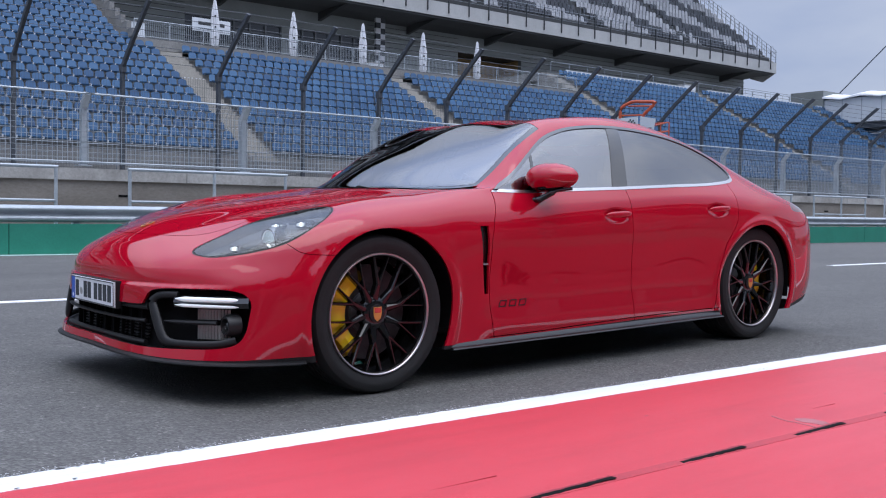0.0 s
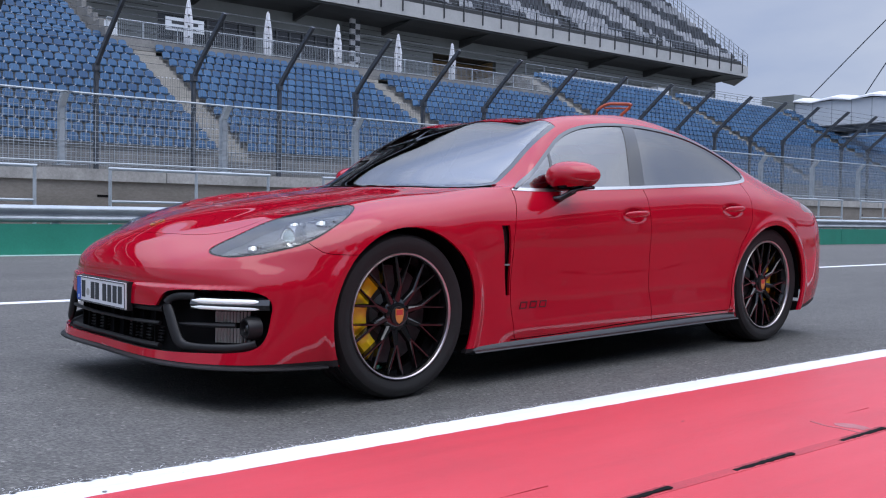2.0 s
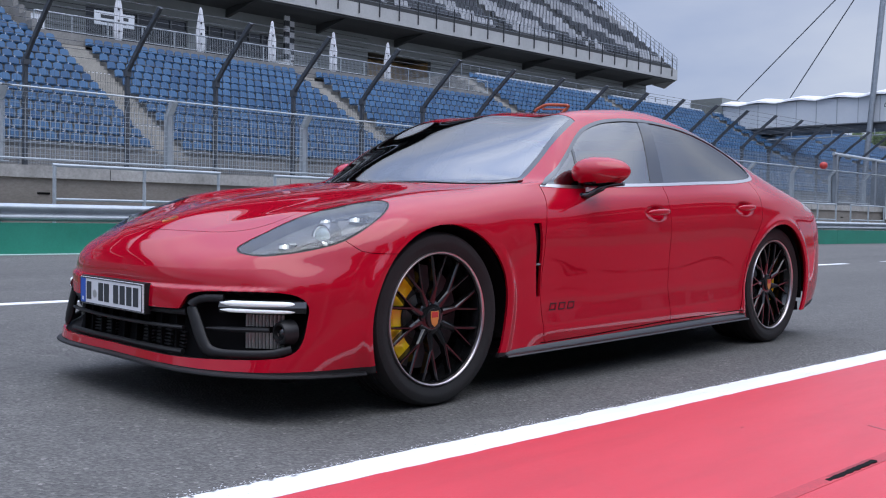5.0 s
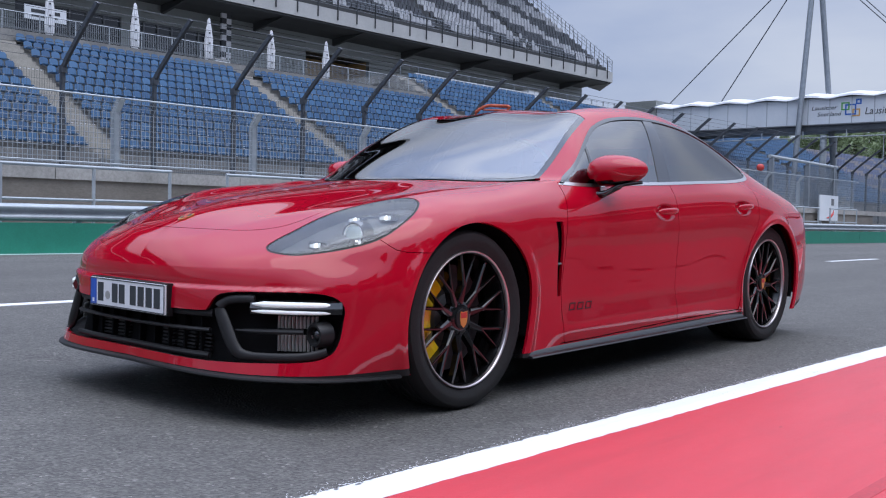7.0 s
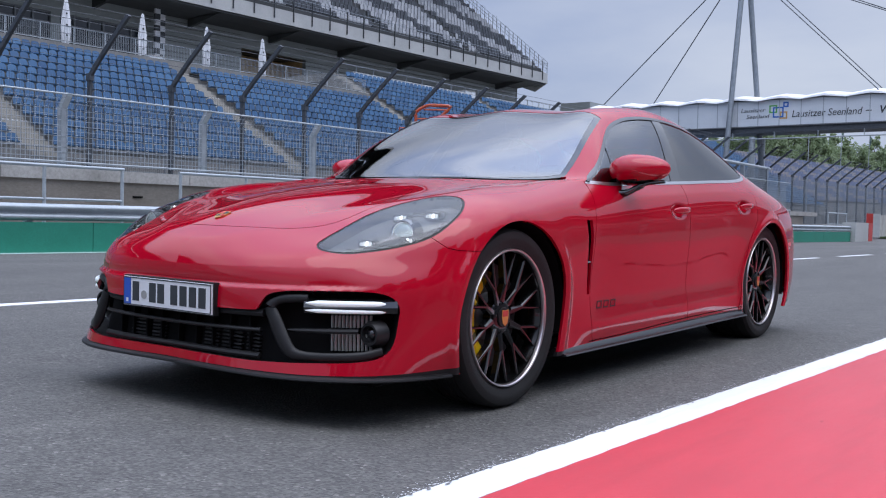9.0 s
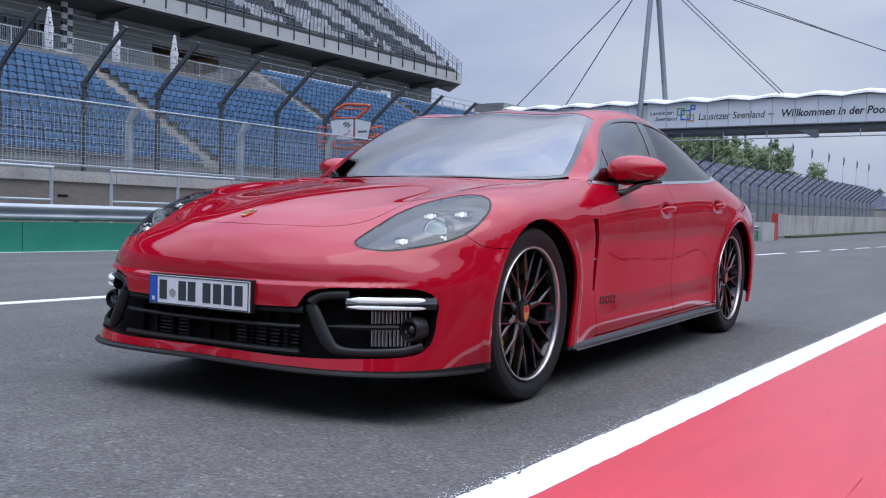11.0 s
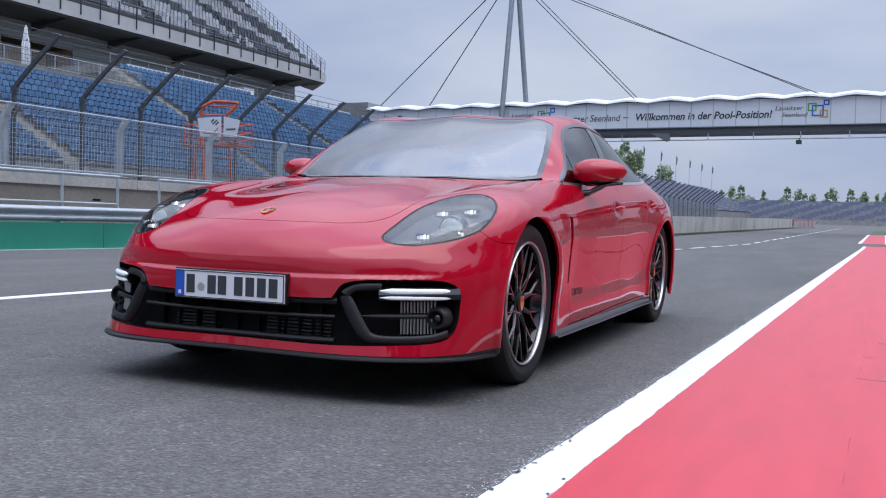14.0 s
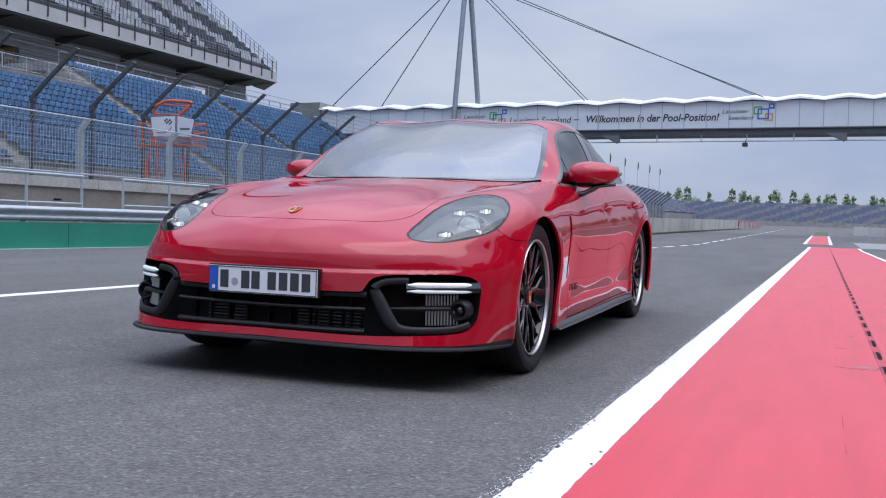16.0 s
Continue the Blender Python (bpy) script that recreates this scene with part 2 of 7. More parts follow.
TERRACE = mottled("terrace_concrete", [(0.17, 0.17, 0.165), (0.3, 0.295, 0.28)], 0.6, (0.8, 0.9), fine_amount=0.25)
STEP = mottled("stair_concrete", [(0.30, 0.29, 0.26), (0.42, 0.40, 0.36)], 1.5, (0.8, 0.9), fine_amount=0.25)
CLADDING = mottled("grey_cladding", [(0.19, 0.21, 0.205), (0.245, 0.265, 0.258)], 0.25, (0.45, 0.6), 0.1, fine_amount=0.08)
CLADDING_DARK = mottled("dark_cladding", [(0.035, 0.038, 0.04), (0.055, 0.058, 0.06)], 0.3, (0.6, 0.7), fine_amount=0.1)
FASCIA = mottled("pale_fascia", [(0.36, 0.365, 0.36), (0.46, 0.465, 0.455)], 0.4, (0.5, 0.6), fine_amount=0.1)
FAR_GLASS = material("dark_window_glass", (0.02, 0.026, 0.035), 0.08, 0.0)
FRAME_GREY = material("window_frame_grey", (0.12, 0.13, 0.14), 0.5, 0.2)
WHITE_CLOTH = mottled("white_cloth", [(0.62, 0.64, 0.68), (0.8, 0.81, 0.84)], 2.5, (0.85, 0.95), fine_amount=0.1)
WHITE_PANEL = mottled("white_panel", [(0.56, 0.6, 0.64), (0.64, 0.67, 0.7)], 0.4, (0.35, 0.5), fine_amount=0.05)
WOOD_PANEL = mottled("tan_wood_panel", [(0.36, 0.23, 0.10), (0.48, 0.32, 0.15)], 0.8, (0.5, 0.6), fine_amount=0.15, stretch=(1, 1, 5))
INK = material("dark_lettering", (0.03, 0.035, 0.04), 0.6)
BLACK = material("matt_black", (0.004, 0.004, 0.0045), 0.8, Specular_IOR_Level=0.1)
ORANGE = mottled("orange_steel_paint", [(0.42, 0.075, 0.03), (0.52, 0.1, 0.04)], 5.0, (0.4, 0.55), fine_amount=0.12)
RED_BARRIER = mottled("red_plastic", [(0.42, 0.03, 0.025), (0.52, 0.05, 0.04)], 2.0, (0.4, 0.55), fine_amount=0.12)
BARK = mottled("bark", [(0.07, 0.05, 0.035), (0.13, 0.1, 0.075)], 8.0, (0.9, 1.0), bump=0.01)


def varied(name, colours, rough=0.5, per="island", **more):
    """One colour of a range for each loose piece."""
    mat = material(name, colours[0], rough, **more)
    g = node(mat, "ShaderNodeNewGeometry" if per == "island" else "ShaderNodeObjectInfo")
    r = ramp(mat, g, "Random Per Island" if per == "island" else "Random", [(i / (len(colours) - 1), c) for i, c in enumerate(colours)])
    link(mat, r, 0, mat.node_tree.nodes["Principled BSDF"], "Base Color")
    return mat


SEAT_BLUE = varied("blue_seat_plastic", [(0.023, 0.077, 0.168), (0.035, 0.106, 0.212), (0.050, 0.133, 0.25)], 0.42)
SEAT_BLUE_ONE = varied("blue_seat_plastic_near", [(0.023, 0.077, 0.168), (0.035, 0.106, 0.212), (0.050, 0.133, 0.25)], 0.42, per="object")
SEAT_WHITE = varied("pale_seat_plastic", [(0.5, 0.51, 0.53), (0.62, 0.63, 0.65)], 0.45)
SEAT_PALE = varied("weathered_pale_seat", [(0.24, 0.25, 0.265), (0.36, 0.37, 0.39)], 0.5)
SEAT_BLACK = varied("dark_seat_plastic", [(0.022, 0.026, 0.032), (0.045, 0.05, 0.06)], 0.45)
# far seats: distance haze put into the colour, paler and greyer
FAR_BLUE = varied("weathered_blue_seats", [(0.13, 0.16, 0.245), (0.17, 0.20, 0.30)], 0.6)
FAR_BEIGE = varied("weathered_beige_seats", [(0.25, 0.24, 0.245), (0.32, 0.30, 0.30)], 0.6)
# leaf greens lightened, with the haze of distance painted in
LEAVES = varied("leaves", [(0.18, 0.24, 0.125), (0.24, 0.305, 0.17), (0.30, 0.36, 0.215)], 0.7)
GRASS = mottled("grass", [(0.05, 0.085, 0.03), (0.09, 0.12, 0.05)], 0.4, (0.9, 1.0), fine_amount=0.4)

# ---- ground and markings ----
def ground_z(u, v=0.0):
    """Level under the car; outside it the lane falls gently along the track, then levels out."""
    away = max(abs(u) - 1.1, abs(v) - 2.1, 0.0)
    w = min(1.0, away / 0.35)
    w = w * w * (3 - 2 * w)
    fall = -0.012 * max(-12.0, min(v, 45.0))
    return w * fall + (0.0 if u > -3.5 else -0.0032 * min(-3.5 - u, 7.0))


def make_ground():
    fine = lambda a, b, n: [a + (b - a) * k / n for k in range(n)]
    us = [-2500, -400, -120, -60, -30, -13, -10.5, -7, -4.5, -3.5, -2.5] + fine(-1.5, 1.5, 30) + [1.5, 1.75, 2.5, 3.2, 4.5, 6, 10, 15, 40, 150, 600, 2500]
    vs = [-2500, -300, -60, -20, -12, -8, -5, -3.5] + fine(-2.6, 2.6, 40) + [2.6, 3.5, 5, 8, 12, 20, 30, 45, 70, 120, 200, 400, 1000, 3500]
    g = Geo()
    g.add([(u, v, ground_z(u, v)) for u in us for v in vs],
          [(i * len(vs) + j, (i + 1) * len(vs) + j, (i + 1) * len(vs) + j + 1, i * len(vs) + j + 1) for i in range(len(us) - 1) for j in range(len(vs) - 1)])
    return setting("ground", g, ASPHALT, "grey worn asphalt of a pit lane with fine pale stones", "ground", LANE, 60)


def stripe(name, u0, u1, v0, v1, mat, label, ragged=0.003, step=0.05, lift=0.004):
    """A painted strip with slightly uneven edges, 4 mm thick on the ground."""
    rng = random.Random(name + str(u0))
    g = Geo()
    a, b = max(v0, -8), max(min(v1, 35), max(v0, -8) + 0.5)
    n = max(2, int((b - a) / step))
    ts = ([v0, -12.0] if v0 < a - 4 else []) + [a + (b - a) * i / n for i in range(n + 1)] + [t for t in (45.0, v1) if b + 0.01 < t <= v1]
    vs, fs = [], []
    for t in ts:
        a, b = u0 + rng.uniform(-ragged, ragged), u1 + rng.uniform(-ragged, ragged)
        za, zb = ground_z(a, t), ground_z(b, t)
        vs += [(a, t, za), (a, t, za + lift), (b, t, zb + lift), (b, t, zb)]
    for i in range(len(ts) - 1):
        k = 4 * i
        fs += [(k, k + 4, k + 5, k + 1), (k + 1, k + 5, k + 6, k + 2), (k + 2, k + 6, k + 7, k + 3)]
    g.add(vs, fs)
    return setting(name, g, mat, label, "road marking", LANE)


make_ground()
stripe("white_line", 1.482, 1.636, -60, 49.3, WHITE_PAINT, "solid white painted line along the pit lane asphalt", 0.004)
stripe("red_strip", 1.636, 3.90, -60, 49.6, RED_PAINT, "wide red painted strip with scuffs beside the white line", 0.004)
stripe("white_line", 3.90, 4.02, 12, 49.6, WHITE_PAINT, "solid white line along the red strip's outer edge")
stripe("white_line", -3.73, -3.585, -60, 4.4, WHITE_PAINT, "thin solid white line along the lane")
for k in range(34):
    stripe("lane_dash", -3.73, -3.585, 6.0 + 4.6 * k, 8.9 + 4.6 * k, WHITE_PAINT, "white painted lane dash on asphalt", 0.004, 0.5)
stripe("pale_green_line", -10.56, -10.30, -60, 42.5, PALE_GREEN, "pale green painted strip at the barrier's foot", 0.004, 0.5)
stripe("red_kerb", 1.3, 2.55, 56, 96, RED_PAINT, "far red painted traffic island", 0.01, 1.0)
stripe("white_line", 1.1, 1.3, 56, 96, WHITE_PAINT, "white edge of the far red island", 0.01, 1.0)
stripe("white_line", 2.55, 2.75, 56, 96, WHITE_PAINT, "white edge of the far red island", 0.01, 1.0)
stripe("green_verge", 1.3, 2.7, 97, 135, GRASS, "narrow green verge beyond the red island", 0.05, 1.0)
CONCRETE_SLAB = mottled("pale_slab", [(0.2, 0.2, 0.2), (0.26, 0.26, 0.255)], 0.5, fine_amount=0.15)
stripe("concrete_apron", 4.1, 40, 50, 66, CONCRETE_SLAB, "pale grey concrete apron beyond the red strip", 0.01, 1.0)


def make_speckles():
    """Chips of white paint scattered beside the line's worn edges."""
    rng = random.Random(21)
    g = Geo()
    for k in range(3200):
        v = -5.5 + 13.5 * rng.random() ** 1.3
        off = abs(rng.gauss(0, 0.028)) * rng.uniform(0.2, 1.2) + 0.001
        u = 1.479 - off
        r, a = rng.uniform(0.0006, 0.0026) * (1.5 if rng.random() < 0.06 else 1.0), rng.uniform(0, 6.3)
        pts = [(u + r * rng.uniform(0.6, 1.2) * math.cos(a + q * 1.2566), v + 1.6 * r * rng.uniform(0.6, 1.2) * math.sin(a + q * 1.2566)) for q in range(5)]
        g.add([(x, y, ground_z(x, y) + 0.0048) for x, y in pts], [(0, 1, 2, 3, 4)])
    ob = setting("paint_chips", g, WHITE_PAINT, "white paint chips along the worn line edge", "road marking", LANE)
    tagged(ob, kind="stuff")
    # bare spots bitten out of the line's edge
    bites = Geo()
    for k in range(420):
        v = -5.5 + 13.5 * rng.random() ** 1.2
        u = 1.481 + abs(rng.gauss(0, 0.008)) if rng.random() < 0.93 else 1.633 - abs(rng.gauss(0, 0.006))
        r, a = rng.uniform(0.002, 0.007), rng.uniform(0, 6.3)
        pts = [(u + r * rng.uniform(0.5, 1.2) * math.cos(a + q * 1.0472), v + 1.5 * r * rng.uniform(0.5, 1.2) * math.sin(a + q * 1.0472)) for q in range(6)]
        bites.add([(x, y, ground_z(x, y) + 0.0068) for x, y in pts], [(0, 1, 2, 3, 4, 5)])
    ob = setting("bare_spots", bites, ASPHALT, "bare asphalt spots in the worn white line", "road marking", LANE)
    tagged(ob, kind="stuff")


make_speckles()


DRAIN = 2.56


def make_drain():
    """A slot drain sunk in the red strip: a pale joint line, with flat black slabs for its shaded slots."""
    joint = Geo()
    for k in range(89):
        z0, z1 = ground_z(2.5, -40 + k), ground_z(2.5, -39 + k)
        joint.add([(DRAIN + a, -40 + k + b, (z1 if b else z0) + c) for c in (0.0, 0.0052) for b in (0, 1) for a in (-0.026, 0.022)],
                  [(0, 2, 3, 1), (4, 5, 7, 6), (0, 1, 5, 4), (1, 3, 7, 5), (3, 2, 6, 7), (2, 0, 4, 6)])
    mat = mottled("drain_red", [(0.42, 0.035, 0.05), (0.54, 0.04, 0.055)], 6.0, (0.5, 0.6), fine_amount=0.35)
    slot_red = mottled("slot_inner_red", [(0.22, 0.02, 0.03), (0.36, 0.03, 0.045)], 40.0, (0.6, 0.7), fine_amount=0.4)
    drain = setting("drain_channel", joint, mat, "red painted slot drain channel in the ground", "drain", LANE)
    rng = random.Random(4)
    kinds = []
    # flat slabs: the slot's shade is painted black, its inner wall dark red
    for k in range(7):
        n = 26
        edge = [(-0.011 + rng.uniform(-0.002, 0.002), -0.215 + 0.43 * i / n) for i in range(n + 1)]
        far = [(0.012 + rng.uniform(-0.0055, 0.002), -0.215 + 0.43 * i / n) for i in range(n + 1)]
        slot = Geo().extrude(edge + far[::-1], "z", 0.0, 0.0015).mesh("slot")
        slot.materials.append(BLACK)
        lip = Geo().extrude([(-0.024 + rng.uniform(-0.003, 0.003), y) for _, y in edge] + [(x, y) for x, y in edge[::-1]], "z", 0.0, 0.001).mesh("slot_lip")
        lip.materials.append(slot_red)
        kinds.append((slot, lip))
    seam = Geo()
    v = -8.0
    while v < 20:
        w = rng.uniform(0.03, 0.5)
        if rng.random() < 0.55:
            o = rng.uniform(-0.004, 0.004)
            z = ground_z(2.5, v + w / 2)
            seam.box(DRAIN - 0.235 + o, DRAIN - 0.2315 + o, v, v + w, z - 0.01, z + 0.0046)
        v += w + rng.uniform(0.02, 0.3)
    setting("strip_joint", seam, mat, "broken joint line along the red strip", "joint", LANE)
    for k in range(55):
        at, long = (DRAIN + rng.uniform(-0.003, 0.003), -7.495 + 0.695 * k, ground_z(2.5, -7.495 + 0.695 * k) + 0.0055), rng.uniform(0.9, 1.0)
        for name, me in zip(("slot", "slot_lip"), kinds[k % 7]):
            ob = new(name, me)
            ob.parent = drain
            ob.location, ob.scale = at, (1, long, 1)
    # chipped paint: a few bare flakes and hair cracks beside the drain
    bare = mottled("bare_asphalt_flake", [(0.36, 0.10, 0.11), (0.42, 0.15, 0.16)], 12.0, fine_amount=0.3)
    for u, v, w, h in ((2.40, -0.42, 0.085, 0.045), (2.29, 0.46, 0.05, 0.015), (2.36, 1.3, 0.03, 0.03), (1.95, -0.9, 0.005, 0.012), (2.7, 0.4, 0.03, 0.012)):
        pts = []
        for k in range(11):
            a = k * math.tau / 11
            r = rng.uniform(0.55, 1.1)
            pts.append((u + w * r * math.cos(a), v + h * r * math.sin(a)))
        setting("paint_flake", Geo().extrude(pts, "z", 0.003, 0.0052), bare, "bare grey flake in the red road paint", "road marking", LANE @ Matrix.Translation((0.065, 0, ground_z(2.5, v))))
    path = [(2.25 + 0.27 * k / 9, -0.47 - 0.05 * k / 9 + rng.uniform(-0.012, 0.012)) for k in range(10)]
    vs = [(u, v + s * 0.005, z) for u, v in path for s in (-1, 1) for z in (0.003, 0.0054)]
    fs = [(4 * i + a, 4 * i + b, 4 * i + 4 + b, 4 * i + 4 + a) for i in range(9) for a, b in ((1, 3), (0, 1), (3, 2))]
    setting("paint_crack", Geo().add(vs, fs), bare, "pale crack across the red road paint", "road marking", LANE @ Matrix.Translation((0.065, 0, 0.006)))


make_drain()


# ---- barrier, platform, rails and pit wall ----
def make_barrier():
    base = Geo()
    for k in range(26):
        base.box(-10.77, -10.565, -60 + 4 * k + 0.006, -56 + 4 * k - 0.006, 0.1, 0.585)
    setting("barrier_base", base, GREEN_PAINT, "low green painted concrete barrier base", "barrier")
    # a W-beam on short posts
    prof = [(0.0, 0.63), (0.03, 0.65), (0.075, 0.665), (0.085, 0.69), (0.075, 0.715), (0.02, 0.735), (0.005, 0.765), (0.02, 0.795), (0.075, 0.815), (0.085, 0.84), (0.075, 0.865), (0.03, 0.88), (0.0, 0.9)]
    back = [(x - 0.006, z) for x, z in prof][::-1]
    beam = Geo()
    beam.extrude([(x - 10.62, z) for x, z in prof + back], "y", -2.0, 2.0)
    rail = thing("guard_rail", "galvanised steel W-beam guard rail above the green base", "guard rail", TRACK @ pose(0, -58, 0), "guard rail sections")
    part("beam", beam, GALVANISED, rail, smooth=50)
    for v in (-1.0, 1.0):
        part("post", Geo().box(-10.75, -10.64, v - 0.05, v + 0.05, 0.4, 0.86), GALVANISED, rail)
    part("joint_plate", Geo().extrude([(x - 10.614, z) for x, z in prof + back], "y", -2.0, -1.72), GALVANISED, rail, smooth=50)
    for v in (-1.94, -1.8):
        for z in (0.69, 0.84):
            part("bolt", Geo().tube([(-10.54, v, z), (-10.515, v, z)], 0.014, 6), GALVANISED, rail)
    for k in range(1, 26):
        copy_thing(rail, TRACK @ pose(0, -58 + 4 * k, 0))
    setting("platform", Geo().box(-13.42, -10.78, -60, 44, 0.1, 0.44), CONCRETE, "low concrete platform behind the guard rail", "platform")
    setting("barrier_end", Geo().box(-10.95, -10.35, 44.02, 46.2, 0.1, 1.06), FASCIA, "white painted concrete end block of the barrier", "barrier")
    setting("barrier_end", Geo().box(-10.97, -10.34, 46.22, 46.9, 0.1, 1.06), RED_BARRIER, "red painted end face of the pit wall", "barrier")


def make_rails():
    rail = thing("hand_rail", "galvanised tubular hand rail on the platform behind the barrier", "hand rail", TRACK @ pose(0, -58.07, 0), "hand rail sections")
    u = -11.0
    part("top_rail", Geo().tube([(u, 0, 1.53), (u, 2.9, 1.53)], 0.03, 10), GALVANISED, rail, smooth=True)
    part("middle_rail", Geo().tube([(u, 0.03, 0.98), (u, 2.87, 0.98)], 0.024, 10), GALVANISED, rail, smooth=True)
    for v in (0.03, 1.5, 2.87):
        part("post", Geo().tube([(u, v, 0.44), (u, v, 1.53)], 0.028, 10), GALVANISED, rail, smooth=True)
        part("foot_plate", Geo().box(u - 0.07, u + 0.07, v - 0.07, v + 0.07, 0.44, 0.455), GALVANISED, rail)
    for k in range(1, 26):
        if k == 24:
            continue
        copy_thing(rail, TRACK @ pose(0, -58.07 + 4 * k, 0))


def make_pit_wall():
    wall = setting("pit_wall", Geo().box(-13.8, -13.46, -60, 46, 0.1, 1.36), CONCRETE_FACE, "brown weathered concrete pit wall with joints", "wall")
    cap = Geo()
    for k in range(27):
        cap.box(-13.86, -13.4, -60 + 4 * k + 0.008, -56 + 4 * k - 0.008, 1.36, 1.58)
    part("coping", cap, CONCRETE, wall, "pale concrete coping")
    # black slabs on the face; the slots' inner shade is only their colour
    slot = Geo().box(-13.46, -13.445, -0.11, 0.11, -0.02, 0.02).mesh("slot")
    slot.materials.append(BLACK)
    for k in range(18):
        for z in (0.72, 1.08):
            ob = new("slot", slot)
            ob.parent = wall
            ob.location = (0, -29.2 + 4 * k, z)


def make_pit_fence():
    """Mesh fence on the pit wall: square posts whose tops lean towards the lane."""
    panel = thing("fence_panel", "galvanised mesh fence panel with a post leaning at the top", "fence", TRACK @ pose(-13.72, -58.86, 0.1) @ Matrix.Diagonal((1, 1.0525, 1, 1)), "pit wall fence")
    post = Geo()
    post.box(-0.06, 0.06, -0.05, 0.05, 1.58, 2.70)
    post.add([(x, y, 2.70) for y in (-0.05, 0.05) for x in (-0.06, 0.06)] + [(x + 0.2, y, 2.97 + dz) for y in (-0.05, 0.05) for x, dz in ((-0.05, 0.03), (0.045, -0.03))],
             [(0, 1, 5, 4), (2, 6, 7, 3), (0, 4, 6, 2), (1, 3, 7, 5), (4, 5, 7, 6)])
    part("post", post, GALVANISED, panel)
    part("foot_plate", Geo().box(-0.13, 0.13, -0.11, 0.11, 1.58, 1.6), GALVANISED, panel)
    wires = Geo()
    y0, y1 = 0.06, 2.94
    for i in range(37):
        y = y0 + (y1 - y0) * i / 36
        r = 0.0042
        wires.box(0.062, 0.062 + 2 * r, y - r, y + r, 1.62, 2.72)
        wires.add([(0.06 + a, y + b, 2.72) for a, b in ((0, -r), (2 * r, 0), (0, r))] + [(0.25 + a, y + b, 2.96) for a, b in ((0, -r), (2 * r, 0), (0, r))],
                  [(0, 1, 4, 3), (1, 2, 5, 4), (2, 0, 3, 5)])
    for i in range(11):
        z = 1.64 + 0.104 * i
        wires.box(0.066, 0.074, y0, y1, z - 0.004, z + 0.004)
    for f in (0.33, 0.66):
        x, z = 0.06 + 0.19 * f, 2.72 + 0.24 * f
        wires.box(x, x + 0.007, y0, y1, z - 0.0035, z + 0.0035)
    mesh = part("wire_mesh", wires, GALVANISED, panel)
    mesh["kind"] = "stuff"
    part("top_rail", Geo().tube([(0.25, -0.05, 2.965), (0.25, 3.0, 2.965)], 0.02, 6), GALVANISED, panel)
    part("bottom_rail", Geo().tube([(0.06, 0.05, 1.66), (0.06, 2.95, 1.66)], 0.018, 6), GALVANISED, panel)
    for k in range(1, 32):
        copy_thing(panel, TRACK @ pose(-13.72, -58.86 + 3.21 * k, 0.1) @ Matrix.Diagonal((1, 1.0525, 1, 1)))


make_barrier()
make_rails()
make_pit_wall()
make_pit_fence()


def make_gate():
    """A taller grey gate in the pit wall fence, with a white sign beside it."""
    gate = thing("service_gate", "tall grey mesh gate with a top beam", "gate", TRACK @ pose(-13.55, 34.3, 0))
    for v in (0.0, 3.7, 6.6):
        part("post", Geo().box(-0.08, 0.08, v - 0.08, v + 0.08, 1.58, 3.6), FENCE_STEEL, gate)
    part("beam", Geo().tube([(0, -0.2, 3.66), (0, 7.0, 3.56)], 0.07, 8), GALVANISED, gate)
    mesh = Geo()
    for k in range(46):
        mesh.box(0.0, 0.012, 3.78 + 0.06 * k, 3.792 + 0.06 * k, 1.62, 3.5)
    for k in range(19):
        mesh.box(0.012, 0.022, 3.75, 6.55, 1.62 + 0.1 * k, 1.632 + 0.1 * k)
    tagged(part("wire_mesh", mesh, FENCE_STEEL, gate), kind="stuff")
    sign = thing("trackside_sign", "white sign with a red swoosh on the pit wall", "sign", TRACK @ pose(-13.2, 38.5, 0.44))
    part("panel", Geo().box(-0.03, 0.03, 0, 2.1, 0.6, 1.75), WHITE_PANEL, sign)
    part("swoosh", Geo().tube([(0.03, 0.8, 0.72), (0.03, 1.2, 0.76), (0.03, 1.5, 0.92), (0.03, 1.6, 1.1)], [0.02, 0.06, 0.05, 0.015], 8), RED_BARRIER, sign)
    part("mark", Geo().box(0.03, 0.036, 1.3, 1.6, 1.3, 1.6), FRAME_GREY, sign)
    for v in (0.2, 1.9):
        part("leg", Geo().box(-0.03, 0.03, v - 0.03, v + 0.03, 0, 0.62), GALVANISED, sign)
    ball = thing("red_ball", "weathered red ball stuck on the fence top rail", "ball", TRACK @ pose(-13.48, 33.1, 2.98))
    part("ball", Geo().lathe([(0.15 - 0.15 * math.cos(math.pi * k / 12), max(0.0005, 0.15 * math.sin(math.pi * k / 12))) for k in range(13)], 20, "z"), RED_BARRIER, ball, smooth=True)


make_gate()


